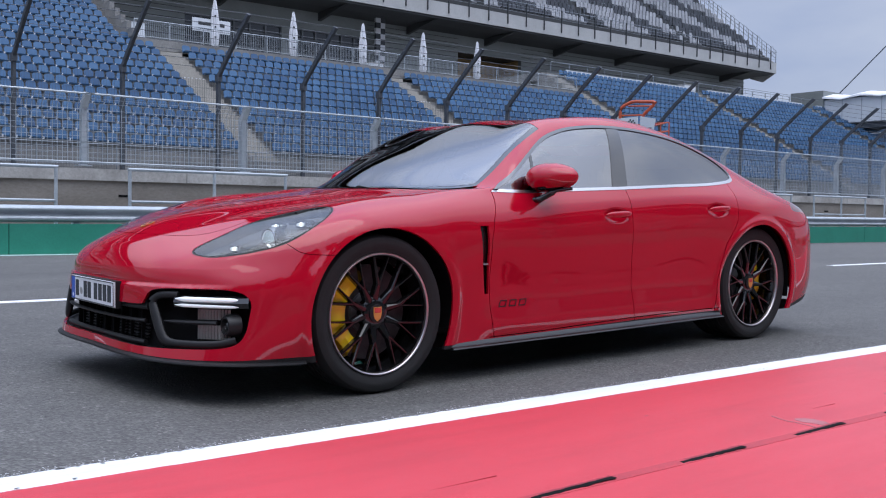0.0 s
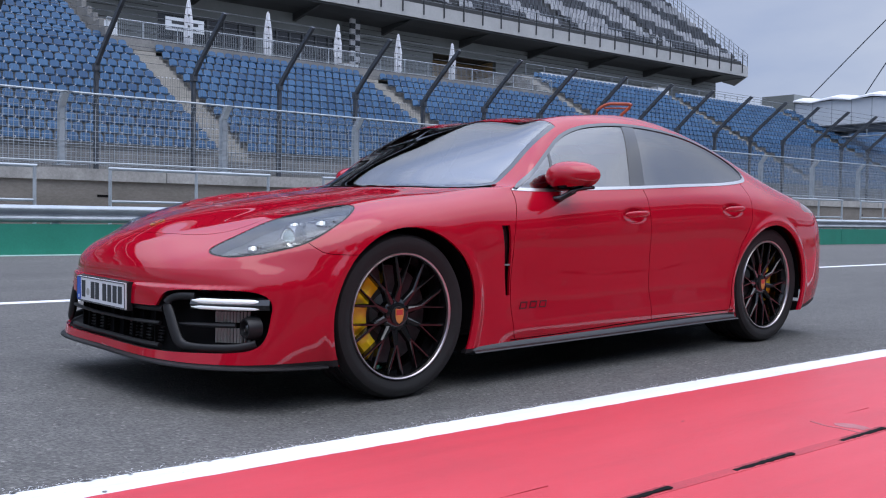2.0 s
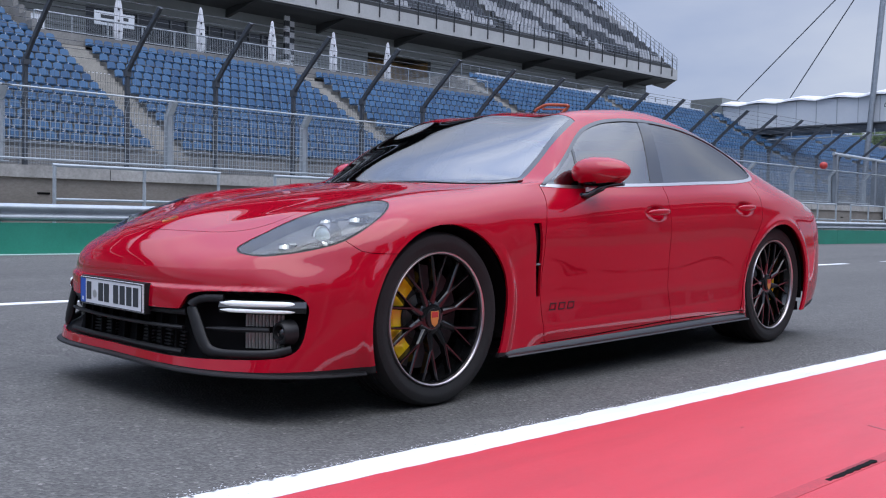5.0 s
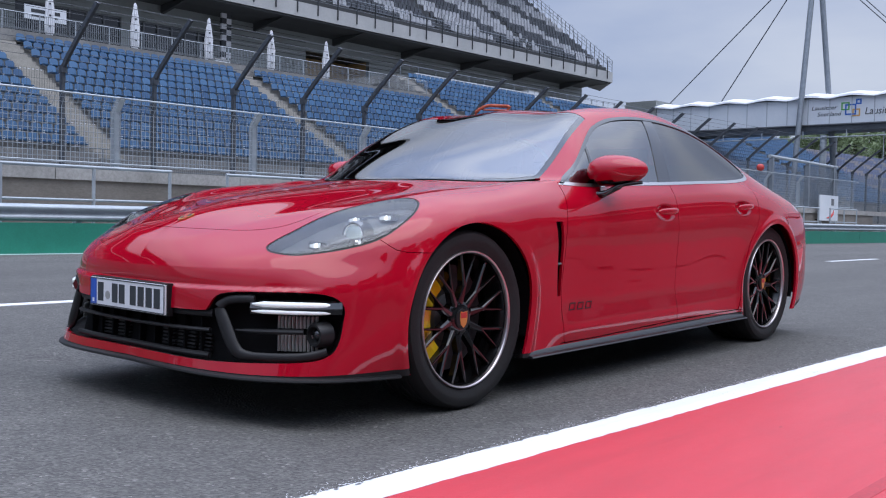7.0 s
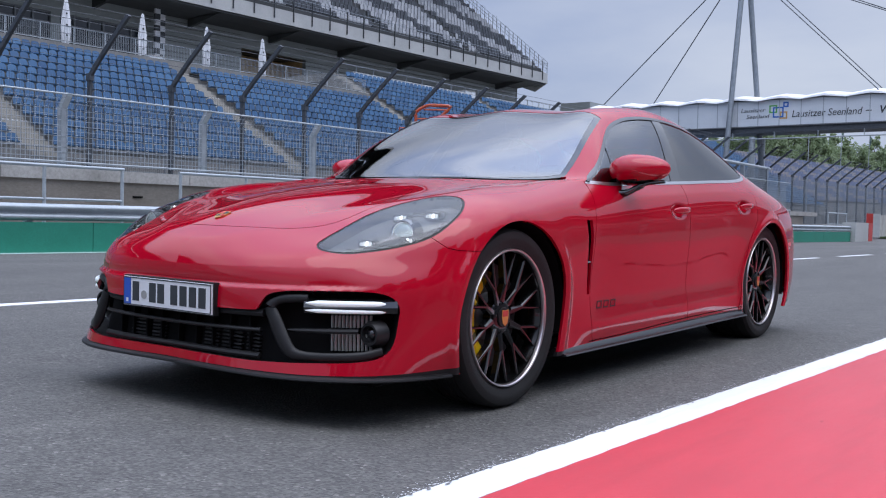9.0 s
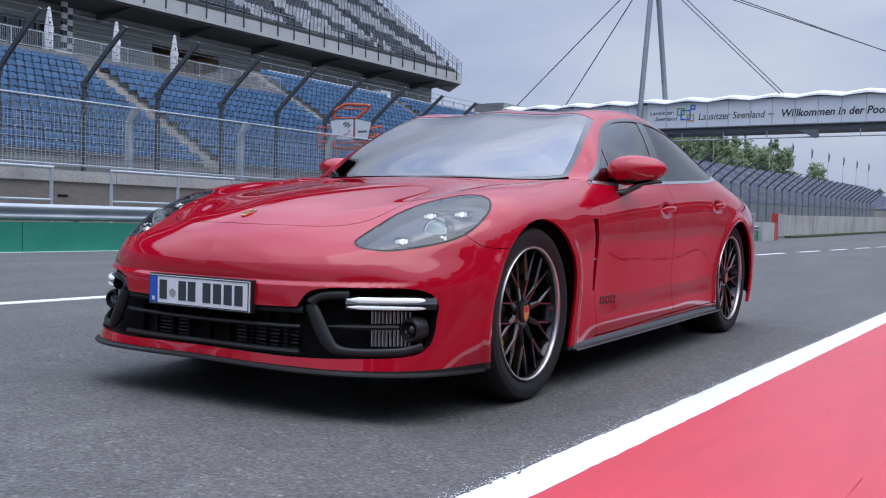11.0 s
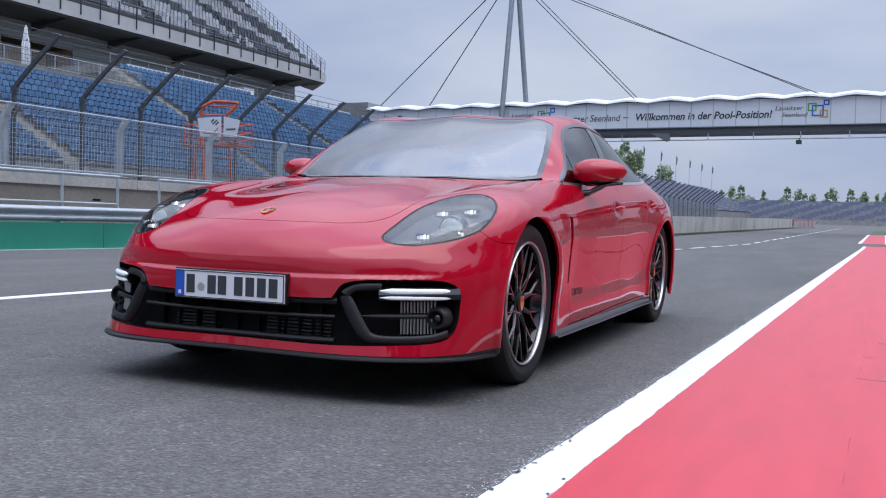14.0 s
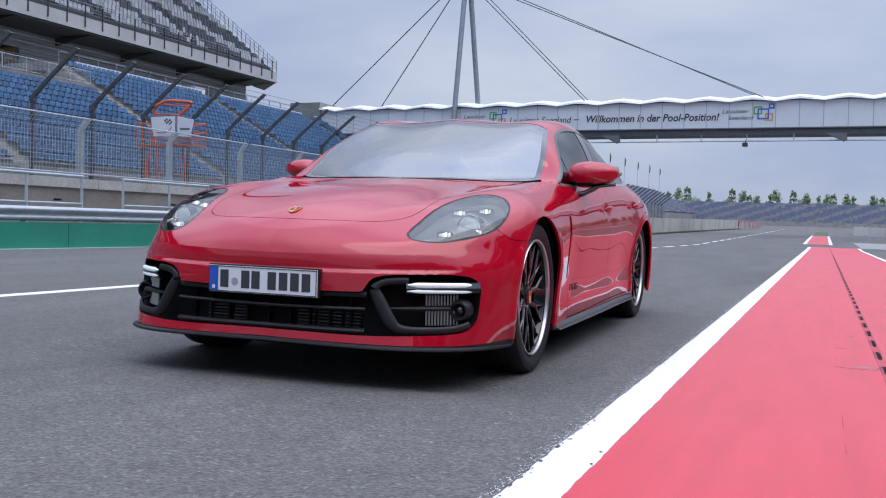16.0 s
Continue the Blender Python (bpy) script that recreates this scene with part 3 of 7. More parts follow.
def make_far_wall():
    """The pit wall goes on beyond the gap: pale stained concrete, with blocks at its end."""
    g = Geo()
    for k in range(22):
        g.box(-11.7, -11.3, 52 + 4 * k + 0.01, 56 + 4 * k - 0.01, 0.1, 1.27)
    post = thing("barrier_board", "red and white striped board at the wall's end", "barrier", FAR @ pose(-11.5, 51.4, 0.1))
    for i in range(2):
        part("stripe", Geo().box(-0.35 + 0.35 * i, 0.35 * i, -0.06, 0.0, 0, 1.25), FASCIA if i else RED_BARRIER, post)
    setting("pit_wall_far", g, PALE_WALL, "pale stained concrete wall along the lane", "wall", FAR)
    for k in range(5):
        block = thing("barrier_block", "red and white striped plastic barrier block", "barrier", FAR @ pose(-10.9 + 0.35 * k, 141 + 2.4 * k, 0.1), "barrier blocks")
        for i in range(4):
            part("stripe", Geo().box(-0.3, 0.3, i * 0.6, i * 0.6 + 0.6, 0, 1.0), RED_BARRIER if i % 2 else FASCIA, block)
    for k in range(9):
        block = thing("barrier_block", "plastic track barrier block beside the far bend", "barrier", FAR @ pose(4.3 + 1.55 * k, 108 - 1.2 * k, 0), "barrier blocks")
        prof = [(-0.35, 0), (0.35, 0), (0.3, 0.25), (0.16, 0.95), (-0.16, 0.95), (-0.3, 0.25)]
        part("body", Geo().extrude(prof, "x", -0.74, 0.74), FASCIA if k < 2 else RED_BARRIER, block)
        part("lug", Geo().box(-0.1, 0.1, -0.12, 0.12, 0.95, 1.02), FASCIA if k < 2 else RED_BARRIER, block)
    setting("trackside_strip", Geo().box(-11.3, -10.9, 52, 140, 0.02, 0.115), GRASS, "thin weedy verge at the far wall's foot", "verge", FAR)


make_far_wall()


# ---- debris fence along the main straight ----
def make_debris_fence():
    bay = thing("debris_fence_bay", "dark steel debris fence with posts leaning over the track", "fence", TRACK @ pose(-33.0, -37.68, 0), "debris fence")
    post = Geo()
    post.box(-0.09, 0.09, -0.07, 0.07, 0.1, 6.7)
    n = 7
    path = [(0.02 + 2.6 * (k / n) ** 1.0, 0, 6.65 + 2.3 * (k / n) ** 0.92) for k in range(n + 1)]
    for a, b in zip(path[:-1], path[1:]):
        post.add([(a[0] - 0.09, y, a[2] + 0.05) for y in (-0.06, 0.06)] + [(a[0] + 0.09, y, a[2] - 0.05) for y in (-0.06, 0.06)]
                 + [(b[0] - 0.08, y, b[2] + 0.05) for y in (-0.06, 0.06)] + [(b[0] + 0.08, y, b[2] - 0.05) for y in (-0.06, 0.06)],
                 [(0, 1, 5, 4), (2, 6, 7, 3), (0, 4, 6, 2), (1, 3, 7, 5), (4, 5, 7, 6), (0, 2, 3, 1)])
    part("post", post, DARK_STEEL, bay)
    part("bracket", Geo().box(-0.13, 0.16, -0.1, 0.1, 6.45, 6.75), DARK_STEEL, bay)
    for k in range(1, 10):
        f = k / 9
        part("cable", Geo().tube([(0.02 + 2.6 * f, 0, 6.65 + 2.3 * f ** 0.92), (0.02 + 2.6 * f, 3.98, 6.65 + 2.3 * f ** 0.92)], 0.011, 4), DARK_STEEL, bay)
    mesh = Geo()
    for i in range(40):
        mesh.box(0.10, 0.106, 0.04 + i * 0.0995, 0.046 + i * 0.0995, 1.2, 6.5)
    for i in range(13):
        mesh.box(0.107, 0.116, 0.03, 3.96, 1.3 + 0.4 * i, 1.31 + 0.4 * i)
    wm = part("wire_mesh", mesh, DARK_STEEL, bay)
    wm["kind"] = "stuff"
    # farther along, the mesh is a closer weave
    dense = Geo()
    for i in range(40):
        dense.box(0.10, 0.106, 0.04 + i * 0.0995, 0.062 + i * 0.0995, 1.2, 6.5)
    for i in range(22):
        dense.box(0.107, 0.116, 0.03, 3.96, 1.3 + 0.235 * i, 1.33 + 0.235 * i)
    close = dense.mesh("wire_mesh")
    close.materials.append(FENCE_STEEL)
    for k in range(1, 62):
        c = copy_thing(bay, TRACK @ pose(-33.0, -37.68 + 3.98 * k, 0))
        if k > 23:
            for ob in c.children:
                if ob.name.startswith("wire_mesh"):
                    ob.data = close
    setting("track_wall", Geo().box(-33.2, -32.85, -60, 260, 0.1, 1.2), CONCRETE, "concrete wall under the debris fence", "wall")


make_debris_fence()


# ---- grandstand ----
ROWS, ROW_D, ROW_R, U0, Z0 = 14, 0.85, 0.48, -36.0, 3.3
AISLES = [0.2, 14.5, 28.8, 46.3, 63.8, 81.3, 98.8]


def rows_at(v):
    return 26 if v < 13.2 else 13 if v < 46.2 else 18


def seat_geo():
    """One shell seat, facing +x: a rounded back and a pan."""
    g = Geo()
    pts = [(-0.21, 0.36), (0.21, 0.36), (0.215, 0.62), (0.16, 0.72), (0.0, 0.745), (-0.16, 0.72), (-0.215, 0.62)]
    n = len(pts)
    vs = [(-0.16 - (z - 0.36) * 0.22, y, z) for y, z in pts] + [(-0.20 - (z - 0.36) * 0.22, y, z) for y, z in pts]
    g.add(vs, [tuple(range(n)), tuple(range(n, 2 * n))[::-1]] + [(i, n + i, n + (i + 1) % n, (i + 1) % n) for i in range(n)])
    g.add([(0.2, -0.2, 0.38), (0.2, 0.2, 0.38), (-0.17, 0.21, 0.36), (-0.17, -0.21, 0.36), (0.18, -0.18, 0.33), (0.18, 0.18, 0.33), (-0.17, 0.19, 0.32), (-0.17, -0.19, 0.32)],
          [(0, 1, 2, 3), (4, 7, 6, 5), (0, 4, 5, 1), (1, 5, 6, 2), (2, 6, 7, 3), (3, 7, 4, 0)])
    return g


def many(name, geo, spots, mat, label, category, at=STANDS):
    """Many alike pieces joined into one mesh of kind stuff."""
    base = np.array(geo.v)
    k, m = len(base), len(spots)
    verts = (base[None, :, :] + np.array(spots)[:, None, :]).reshape(-1, 3)
    faces = [tuple(i + j * k for i in f) for j in range(m) for f in geo.f]
    me = bpy.data.meshes.new(name)
    me.from_pydata(verts.tolist(), [], faces)
    me.materials.append(mat)
    me.update()
    ob = new(name, me)
    ob.matrix_world = at
    return tagged(ob, label, category, "", "stuff")


def make_stand():
    stand = setting("grandstand", Geo().box(-60, -34.2, -60, 118, 0.0, 1.6), TERRACE, "concrete grandstand terrace with stairs and railings", "grandstand", STANDS)
    for v0, v1, rows in ((-60, 13.2, 26), (13.2, 46.2, 13), (46.2, 118, 18)):
        g = Geo()
        poly = [(-34.2, 1.6), (-34.2, 2.35), (-35.1, 2.35), (-35.1, 2.82), (U0 + 0.42, 2.82)]
        for i in range(rows):
            u, z = U0 + 0.42 - ROW_D * i, Z0 + ROW_R * i
            poly += [(u, z), (u - ROW_D, z)]
        poly += [(poly[-1][0], 1.6)]
        g.extrude(poly[::-1], "y", v0, v1)
        part("terrace", g, TERRACE, stand)
    for a in AISLES:
        g = Geo()
        for i in range(rows_at(a + 0.7)):
            u, z = U0 + 0.42 - ROW_D * i, Z0 + ROW_R * i
            g.box(u - 0.42, u + 0.02, a, a + 1.2, z - 0.24, z + 0.004)
            g.box(u - ROW_D, u - 0.4, a, a + 1.2, z - 0.1, z + 0.24)
        part("stair", g, STEP, stand, "pale concrete stair between seat blocks")
        for i in (3, 9):
            u, z = U0 + 0.42 - ROW_D * i, Z0 + ROW_R * i
            marks = Geo()
            for k in range(6):
                marks.box(u - 0.02, u + 0.03, a + 0.03 + 0.2 * k, a + 0.13 + 0.2 * k, z - 0.03, z + 0.012)
            part("step_marking", marks, SEAT_WHITE, stand)
    # seats
    seat, foot = seat_geo(), Geo().box(-0.06, 0.0, 0.2, 0.29, 0.3, 0.42)
    near, far = [], []
    for i in range(26):
        u, z = U0 - ROW_D * i, Z0 + ROW_R * i
        v = -14.0
        while v < 118:
            inside = any(a - 0.2 < v < a + 1.4 for a in AISLES)
            if i < rows_at(v) and not inside and not (12.9 < v < 13.6 and i > 13):
                (near if 0.3 < v < 14.6 and i < 12 else far).append((u, v, z))
            v += 0.5
    near.sort(key=lambda p: p[2])
    far += near[300:]
    me = seat.mesh("shell")
    me.materials.append(SEAT_BLUE_ONE)
    fm = foot.mesh("bracket")
    fm.materials.append(SEAT_WHITE)
    first = thing("stadium_seat", "blue plastic stadium seat on the concrete terrace", "seat", STANDS @ pose(*near[0]), "blue stadium seats")
    part("shell", me, SEAT_BLUE_ONE, first)
    part("bracket", fm, SEAT_WHITE, first)
    for p in near[1:300]:
        copy_thing(first, STANDS @ pose(*p))
    many("stadium_seats", seat, far, SEAT_BLUE, "rows of blue plastic stadium seats", "seats")
    many("seat_brackets", foot, far, SEAT_WHITE, "pale brackets between the blue stadium seats", "seats")
    # front railing of the stand
    for v in range(-16, 118, 3):
        rail = Geo()
        rail.tube([(-34.3, v, 2.35), (-34.3, v, 3.4)], 0.025, 6)
        for z in (2.6, 2.8, 3.0, 3.2, 3.4):
            rail.tube([(-34.3, v, z), (-34.3, v + 3, z)], 0.012 if z < 3.4 else 0.025, 5)
        part("front_railing", rail, FENCE_STEEL, stand)
    return stand


make_stand()


def railing(parent, u, v0, v1, z, mat, gap=0.14, height=1.1, every=2.0):
    g = Geo()
    n = int((v1 - v0) / every)
    for k in range(n + 1):
        v = v0 + (v1 - v0) * k / n
        g.box(u - 0.025, u + 0.025, v - 0.025, v + 0.025, z, z + height)
    g.tube([(u, v0, z + height), (u, v1, z + height)], 0.028, 6)
    g.tube([(u, v0, z + 0.12), (u, v1, z + 0.12)], 0.02, 6)
    m = int((v1 - v0) / gap)
    for k in range(m):
        v = v0 + gap * k
        g.box(u - 0.007, u + 0.007, v - 0.007, v + 0.007, z + 0.12, z + height)
    return part("railing", g, mat, parent)


def make_building():
    """The clubhouse behind the stand, with the upper deck over it."""
    house = thing("grandstand_building", "grey clad building with an overhanging upper seating deck", "building", STANDS)
    part("terrace_floor", Geo().box(-60, -46.66, 13.2, 46.2, 9.4, 10.0), TERRACE, house)
    part("terrace_floor", Geo().box(-60, -50.95, 46.22, 118, 11.3, 11.9), TERRACE, house)
    for a, b in zip([47.5] + [x + 1.2 for x in AISLES if x > 50], [x for x in AISLES if x > 50]):
        part("coping", Geo().box(-51.05, -50.9, a + 1.3, b - 0.1, 11.5, 12.32), WHITE_PANEL, house, "pale low wall behind the top row")
    # front wall with openings cut out: windows from 22 to 38.6, the wide opening from 45.9 to 53.4
    wall = Geo()
    U, T0, T1 = -60.0, 9.0, 16.3
    for v0, v1, z0, z1 in ((-60, 21.7, T0, T1), (21.7, 36.3, T0, 11.0), (21.7, 36.3, 14.45, T1), (29.0, 29.65, 11.0, 14.45), (36.3, 45.2, T0, T1),
                           (45.2, 52.2, T0, 10.6), (45.2, 52.2, 14.45, T1), (52.2, 84.2, T0, T1)):
        wall.box(U - 0.4, U, v0, v1, z0, z1)
    part("wall", wall, CLADDING, house)
    part("end_wall", Geo().box(-79, -60.0, 83.8, 84.2, 5.0, 16.3), CLADDING, house)
    part("back_wall", Geo().box(-79.4, -79, -60, 84.2, 0.0, 36.0), CLADDING, house)
    part("roof", Geo().extrude([(-59.6, 34.2), (-59.6, 34.9), (-82.0, 39.9), (-82.0, 38.0)], "y", -60, 84.6), CLADDING_DARK, house, "dark cantilevered roof over the upper deck")
    part("roof_edge", Geo().box(-59.6, -59.45, -60, 84.6, 34.1, 35.0), FASCIA, house)
    for k in range(19):
        part("roof_post", Geo().box(-79.3, -79.0, -58 + 7.9 * k, -57.6 + 7.9 * k, 36.0, 39.0), DARK_STEEL, house)
        part("roof_beam", Geo().extrude([(-60.0, 34.25), (-79.0, 38.0), (-79.0, 36.4)], "y", -57.9 + 7.9 * k, -57.7 + 7.9 * k), DARK_STEEL, house)
    seams = Geo()
    for k in range(20):
        z = 9.4 + 0.38 * k
        for v0, v1 in ((-60, 21.7), (36.3, 45.2), (52.2, 84.2)):
            if 10.6 < z < 14.4 or z < 16.2:
                seams.box(U, U + 0.018, v0, v1, z - 0.018, z + 0.018)
    part("cladding_seam", seams, CLADDING_DARK, house)
    for v0, v1 in ((21.7, 29.0), (29.65, 36.3)):
        win = part("window", Geo().box(U - 0.25, U - 0.2, v0, v1, 11.0, 14.45), FAR_GLASS, house, "dark glazed window band")
        fr = Geo()
        n = 6
        for k in range(n + 1):
            v = v0 + (v1 - v0) * k / n
            fr.box(U - 0.2, U - 0.08, v - 0.06, v + 0.06, 11.0, 14.45)
        for z in (11.05, 12.6, 13.7, 14.4):
            fr.box(U - 0.2, U - 0.1, v0, v1, z - 0.06, z + 0.06)
        part("window_frame", fr, FRAME_GREY, win)
    # the deep opening with tan boards inside
    op = Geo()
    op.box(-63, -60.4, 52.2, 52.4, 10.6, 14.5)
    op.box(-63.2, -63, 45.2, 52.2, 10.6, 14.5)
    part("boarding", op, WOOD_PANEL, house, "tan boarding inside the wide opening")
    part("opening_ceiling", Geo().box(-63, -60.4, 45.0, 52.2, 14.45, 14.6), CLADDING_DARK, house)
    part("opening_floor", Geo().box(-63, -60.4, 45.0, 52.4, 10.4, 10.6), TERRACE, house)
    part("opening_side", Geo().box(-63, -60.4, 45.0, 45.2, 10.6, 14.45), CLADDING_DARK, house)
    railing(house, -46.95, 13.4, 46.0, 10.0, GALVANISED, 0.11, 0.98, 1.9)
    railing(house, -51.4, 47.6, 118, 11.9, FENCE_STEEL, 1.0, 1.0)
    # side wall of the taller block, stepping up
    side = Geo()
    for i in range(13, 26):
        u, z = U0 + 0.42 - ROW_D * i, Z0 + ROW_R * i
        side.box(u - ROW_D, u, 13.2, 13.45, 9.5, z + 0.9)
    part("side_wall", side, TERRACE, house)
    side = Geo()
    for i in range(13, 18):
        u, z = U0 + 0.42 - ROW_D * i, Z0 + ROW_R * i
        side.box(u - ROW_D, u, 45.9, 46.15, 9.5, z + 0.3)
    part("side_wall", side, TERRACE, house)
    # upper deck
    deck = Geo()
    poly = [(-56.0, 16.15), (-56.0, 17.15), (-56.7, 17.15)]
    for i in range(26):
        u, z = -56.7 - 0.85 * i, 17.15 + 0.68 * (i + 1)
        poly += [(u, z), (u - 0.85, z)]
    poly += [(poly[-1][0], 16.4), (-60, 16.4), (-60, 15.8)]
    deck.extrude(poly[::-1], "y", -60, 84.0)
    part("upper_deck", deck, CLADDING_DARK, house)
    part("fascia", Geo().box(-56.0, -55.9, -60, 84.1, 16.1, 17.2), FASCIA, house)
    part("end_fascia", Geo().extrude([(-56.0, 16.1), (-56.0, 17.2), (-57.2, 17.9), (-79.0, 35.6), (-79.0, 34.4), (-59.0, 15.8), (-57.5, 15.3)], "y", 84.0, 84.12), FASCIA, house)
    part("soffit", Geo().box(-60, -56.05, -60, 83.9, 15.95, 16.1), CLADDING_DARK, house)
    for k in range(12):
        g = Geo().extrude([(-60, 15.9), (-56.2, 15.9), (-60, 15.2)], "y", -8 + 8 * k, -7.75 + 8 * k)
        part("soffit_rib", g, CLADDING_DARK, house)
    for k in range(56):
        v = -27 + 2.0 * k
        part("deck_post", Geo().box(-55.88, -55.8, v - 0.04, v + 0.04, 16.4, 18.3), INK, house)
    rg = Geo()
    for z in (17.5, 17.75, 18.0, 18.3):
        rg.tube([(-55.85, -60, z), (-55.85, 84, z)], 0.014 if z < 18.3 else 0.03, 5)
    part("deck_railing", rg, FENCE_STEEL, house)
    eg = Geo()
    for k in range(40):
        f = k / 39
        u, z = -56 - 22.7 * f, 17.4 + 17.9 * f
        eg.tube([(u, 84.1, z - 0.4), (u, 84.1, z + 1.1)], 0.03, 5)
    for dz in (0.3, 0.7, 1.1):
        eg.tube([(-56, 84.1, 17.4 + dz), (-78.7, 84.1, 35.3 + dz)], 0.02, 5)
    part("end_railing", eg, DARK_STEEL, house)
    # upper seats with tall backs, in ragged dark and pale bands
    seat = seat_geo()
    seat.v = [(x, y, 0.1 + (z - 0.32) * 1.6) for x, y, z in seat.v]
    pale, dark = [], []
    rng = random.Random(9)
    for i in range(25):
        u, z = -57.2 - 0.85 * i, 17.15 + 0.68 * (i + 1)
        k = 0
        v = -20.0
        while v < 83.6:
            if k % 26 not in (0, 1):
                wave = math.sin(v * 0.72 + i * 0.62) + 0.55 * math.sin(v * 0.23 - i * 0.4) + rng.uniform(-0.35, 0.35)
                (pale if wave > (0.0 if i < 9 else 0.35) else dark).append((u, v, z))
            v += 0.5
            k += 1
    many("upper_deck_seats", seat, pale, SEAT_PALE, "pale grey seats in ragged bands on the upper deck", "seats")
    many("upper_deck_seats", seat, dark, SEAT_BLACK, "black seats in ragged bands on the upper deck", "seats")
    rails = Geo()
    for i in range(1, 17, 2):
        u, z = -57.2 - 0.85 * i, 17.15 + 0.68 * (i + 1)
        for k in range(70):
            v = -18 + 1.5 * k
            rails.tube([(u + 0.4, v, z), (u + 0.4, v, z + 0.85), (u + 0.4, v + 0.5, z + 0.85), (u + 0.4, v + 0.5, z)], 0.02, 4)
    tagged(part("wave_breaker", rails, FENCE_STEEL, house), kind="stuff")
    return house


make_building()


def make_parasols():
    """Furled white parasols along the terrace."""
    prof = [(0.95, 0.05), (1.0, 0.12), (1.25, 0.15), (1.4, 0.13), (1.5, 0.19), (1.9, 0.205), (2.2, 0.185), (2.6, 0.19), (3.2, 0.14), (3.75, 0.06), (3.85, 0.02)]
    for v, u, tall in ((22.0, -55.9, 1.01), (27.7, -55.9, 1.01), (33.3, -55.9, 1.0), (38.65, -55.9, 1.0), (43.9, -55.9, 0.99)):
        p = thing("parasol", "furled white parasol with folds, standing on the terrace", "parasol", STANDS @ pose(u, v, 10.0) @ Matrix.Scale(tall * 1.2, 4), "furled parasols")
        g, n = Geo(), 20
        vs = []
        for h, r in prof:
            for k in range(n):
                a = k * math.tau / n
                rr = r * (1 + 0.24 * (-1) ** k) * (1 + 0.12 * math.sin(5 * h + 2 * a))
                vs.append((rr * math.cos(a), rr * math.sin(a), h))
        g.add(vs, [(i * n + k, i * n + (k + 1) % n, (i + 1) * n + (k + 1) % n, (i + 1) * n + k) for i in range(len(prof) - 1) for k in range(n)])
        part("canopy", g, WHITE_CLOTH, p, smooth=60)
        for h, r in ((1.75, 0.245), (2.3, 0.225), (2.9, 0.2)):
            part("print", Geo().box(r * 0.80, r * 0.80 + 0.03, -0.10, -0.02, h, h + 0.09), INK, p)
        part("pole", Geo().tube([(0, 0, 0), (0, 0, 1.0)], 0.03, 8), GALVANISED, p)
        part("base", Geo().box(-0.35, 0.35, -0.35, 0.35, 0, 0.12), CONCRETE, p)
    col = thing("chequered_banner", "narrow black and white chequered banner on the building", "banner", STANDS @ pose(-59.0, 36.4, 10.0))
    for k in range(16):
        for j in range(2):
            part("square", Geo().box(-0.1, 0.1, j * 0.42, j * 0.42 + 0.42, 0.5 + 0.42 * k, 0.92 + 0.42 * k), INK if (k + j) % 2 else SEAT_WHITE, col)
    part("foot", Geo().box(-0.3, 0.3, -0.2, 1.2, 0, 0.5), CONCRETE, col)
    sign = thing("terrace_sign", "white banner with dark lettering on the terrace railing", "sign", STANDS @ pose(-56.0, 20.5, 12.5))
    part("board", Geo().box(-0.03, 0.03, 0, 2.6, 0, 0.85), WHITE_PANEL, sign)
    for k, (a, b, c, d) in enumerate(((0.4, 2.2, 0.42, 0.64), (0.4, 2.05, 0.17, 0.27))):
        part("bar", Geo().box(0.03, 0.036, a, b, c, d), INK, sign)
    for v, u, z, w, h in ((33.6, -55.0, 10.0, 1.2, 1.6), (15.2, -53.0, 10.0, 1.9, 1.9), (66.0, -53.0, 11.9, 1.6, 1.0)):
        box = thing("terrace_cabinet", "pale grey cabinet standing on the terrace", "cabinet", STANDS @ pose(u, v, z))
        part("body", Geo().box(-0.4, 0.4, -w / 2, w / 2, 0, h), WHITE_PANEL, box)
        part("lid", Geo().box(-0.44, 0.44, -w / 2 - 0.04, w / 2 + 0.04, h, h + 0.05), CONCRETE, box)


make_parasols()


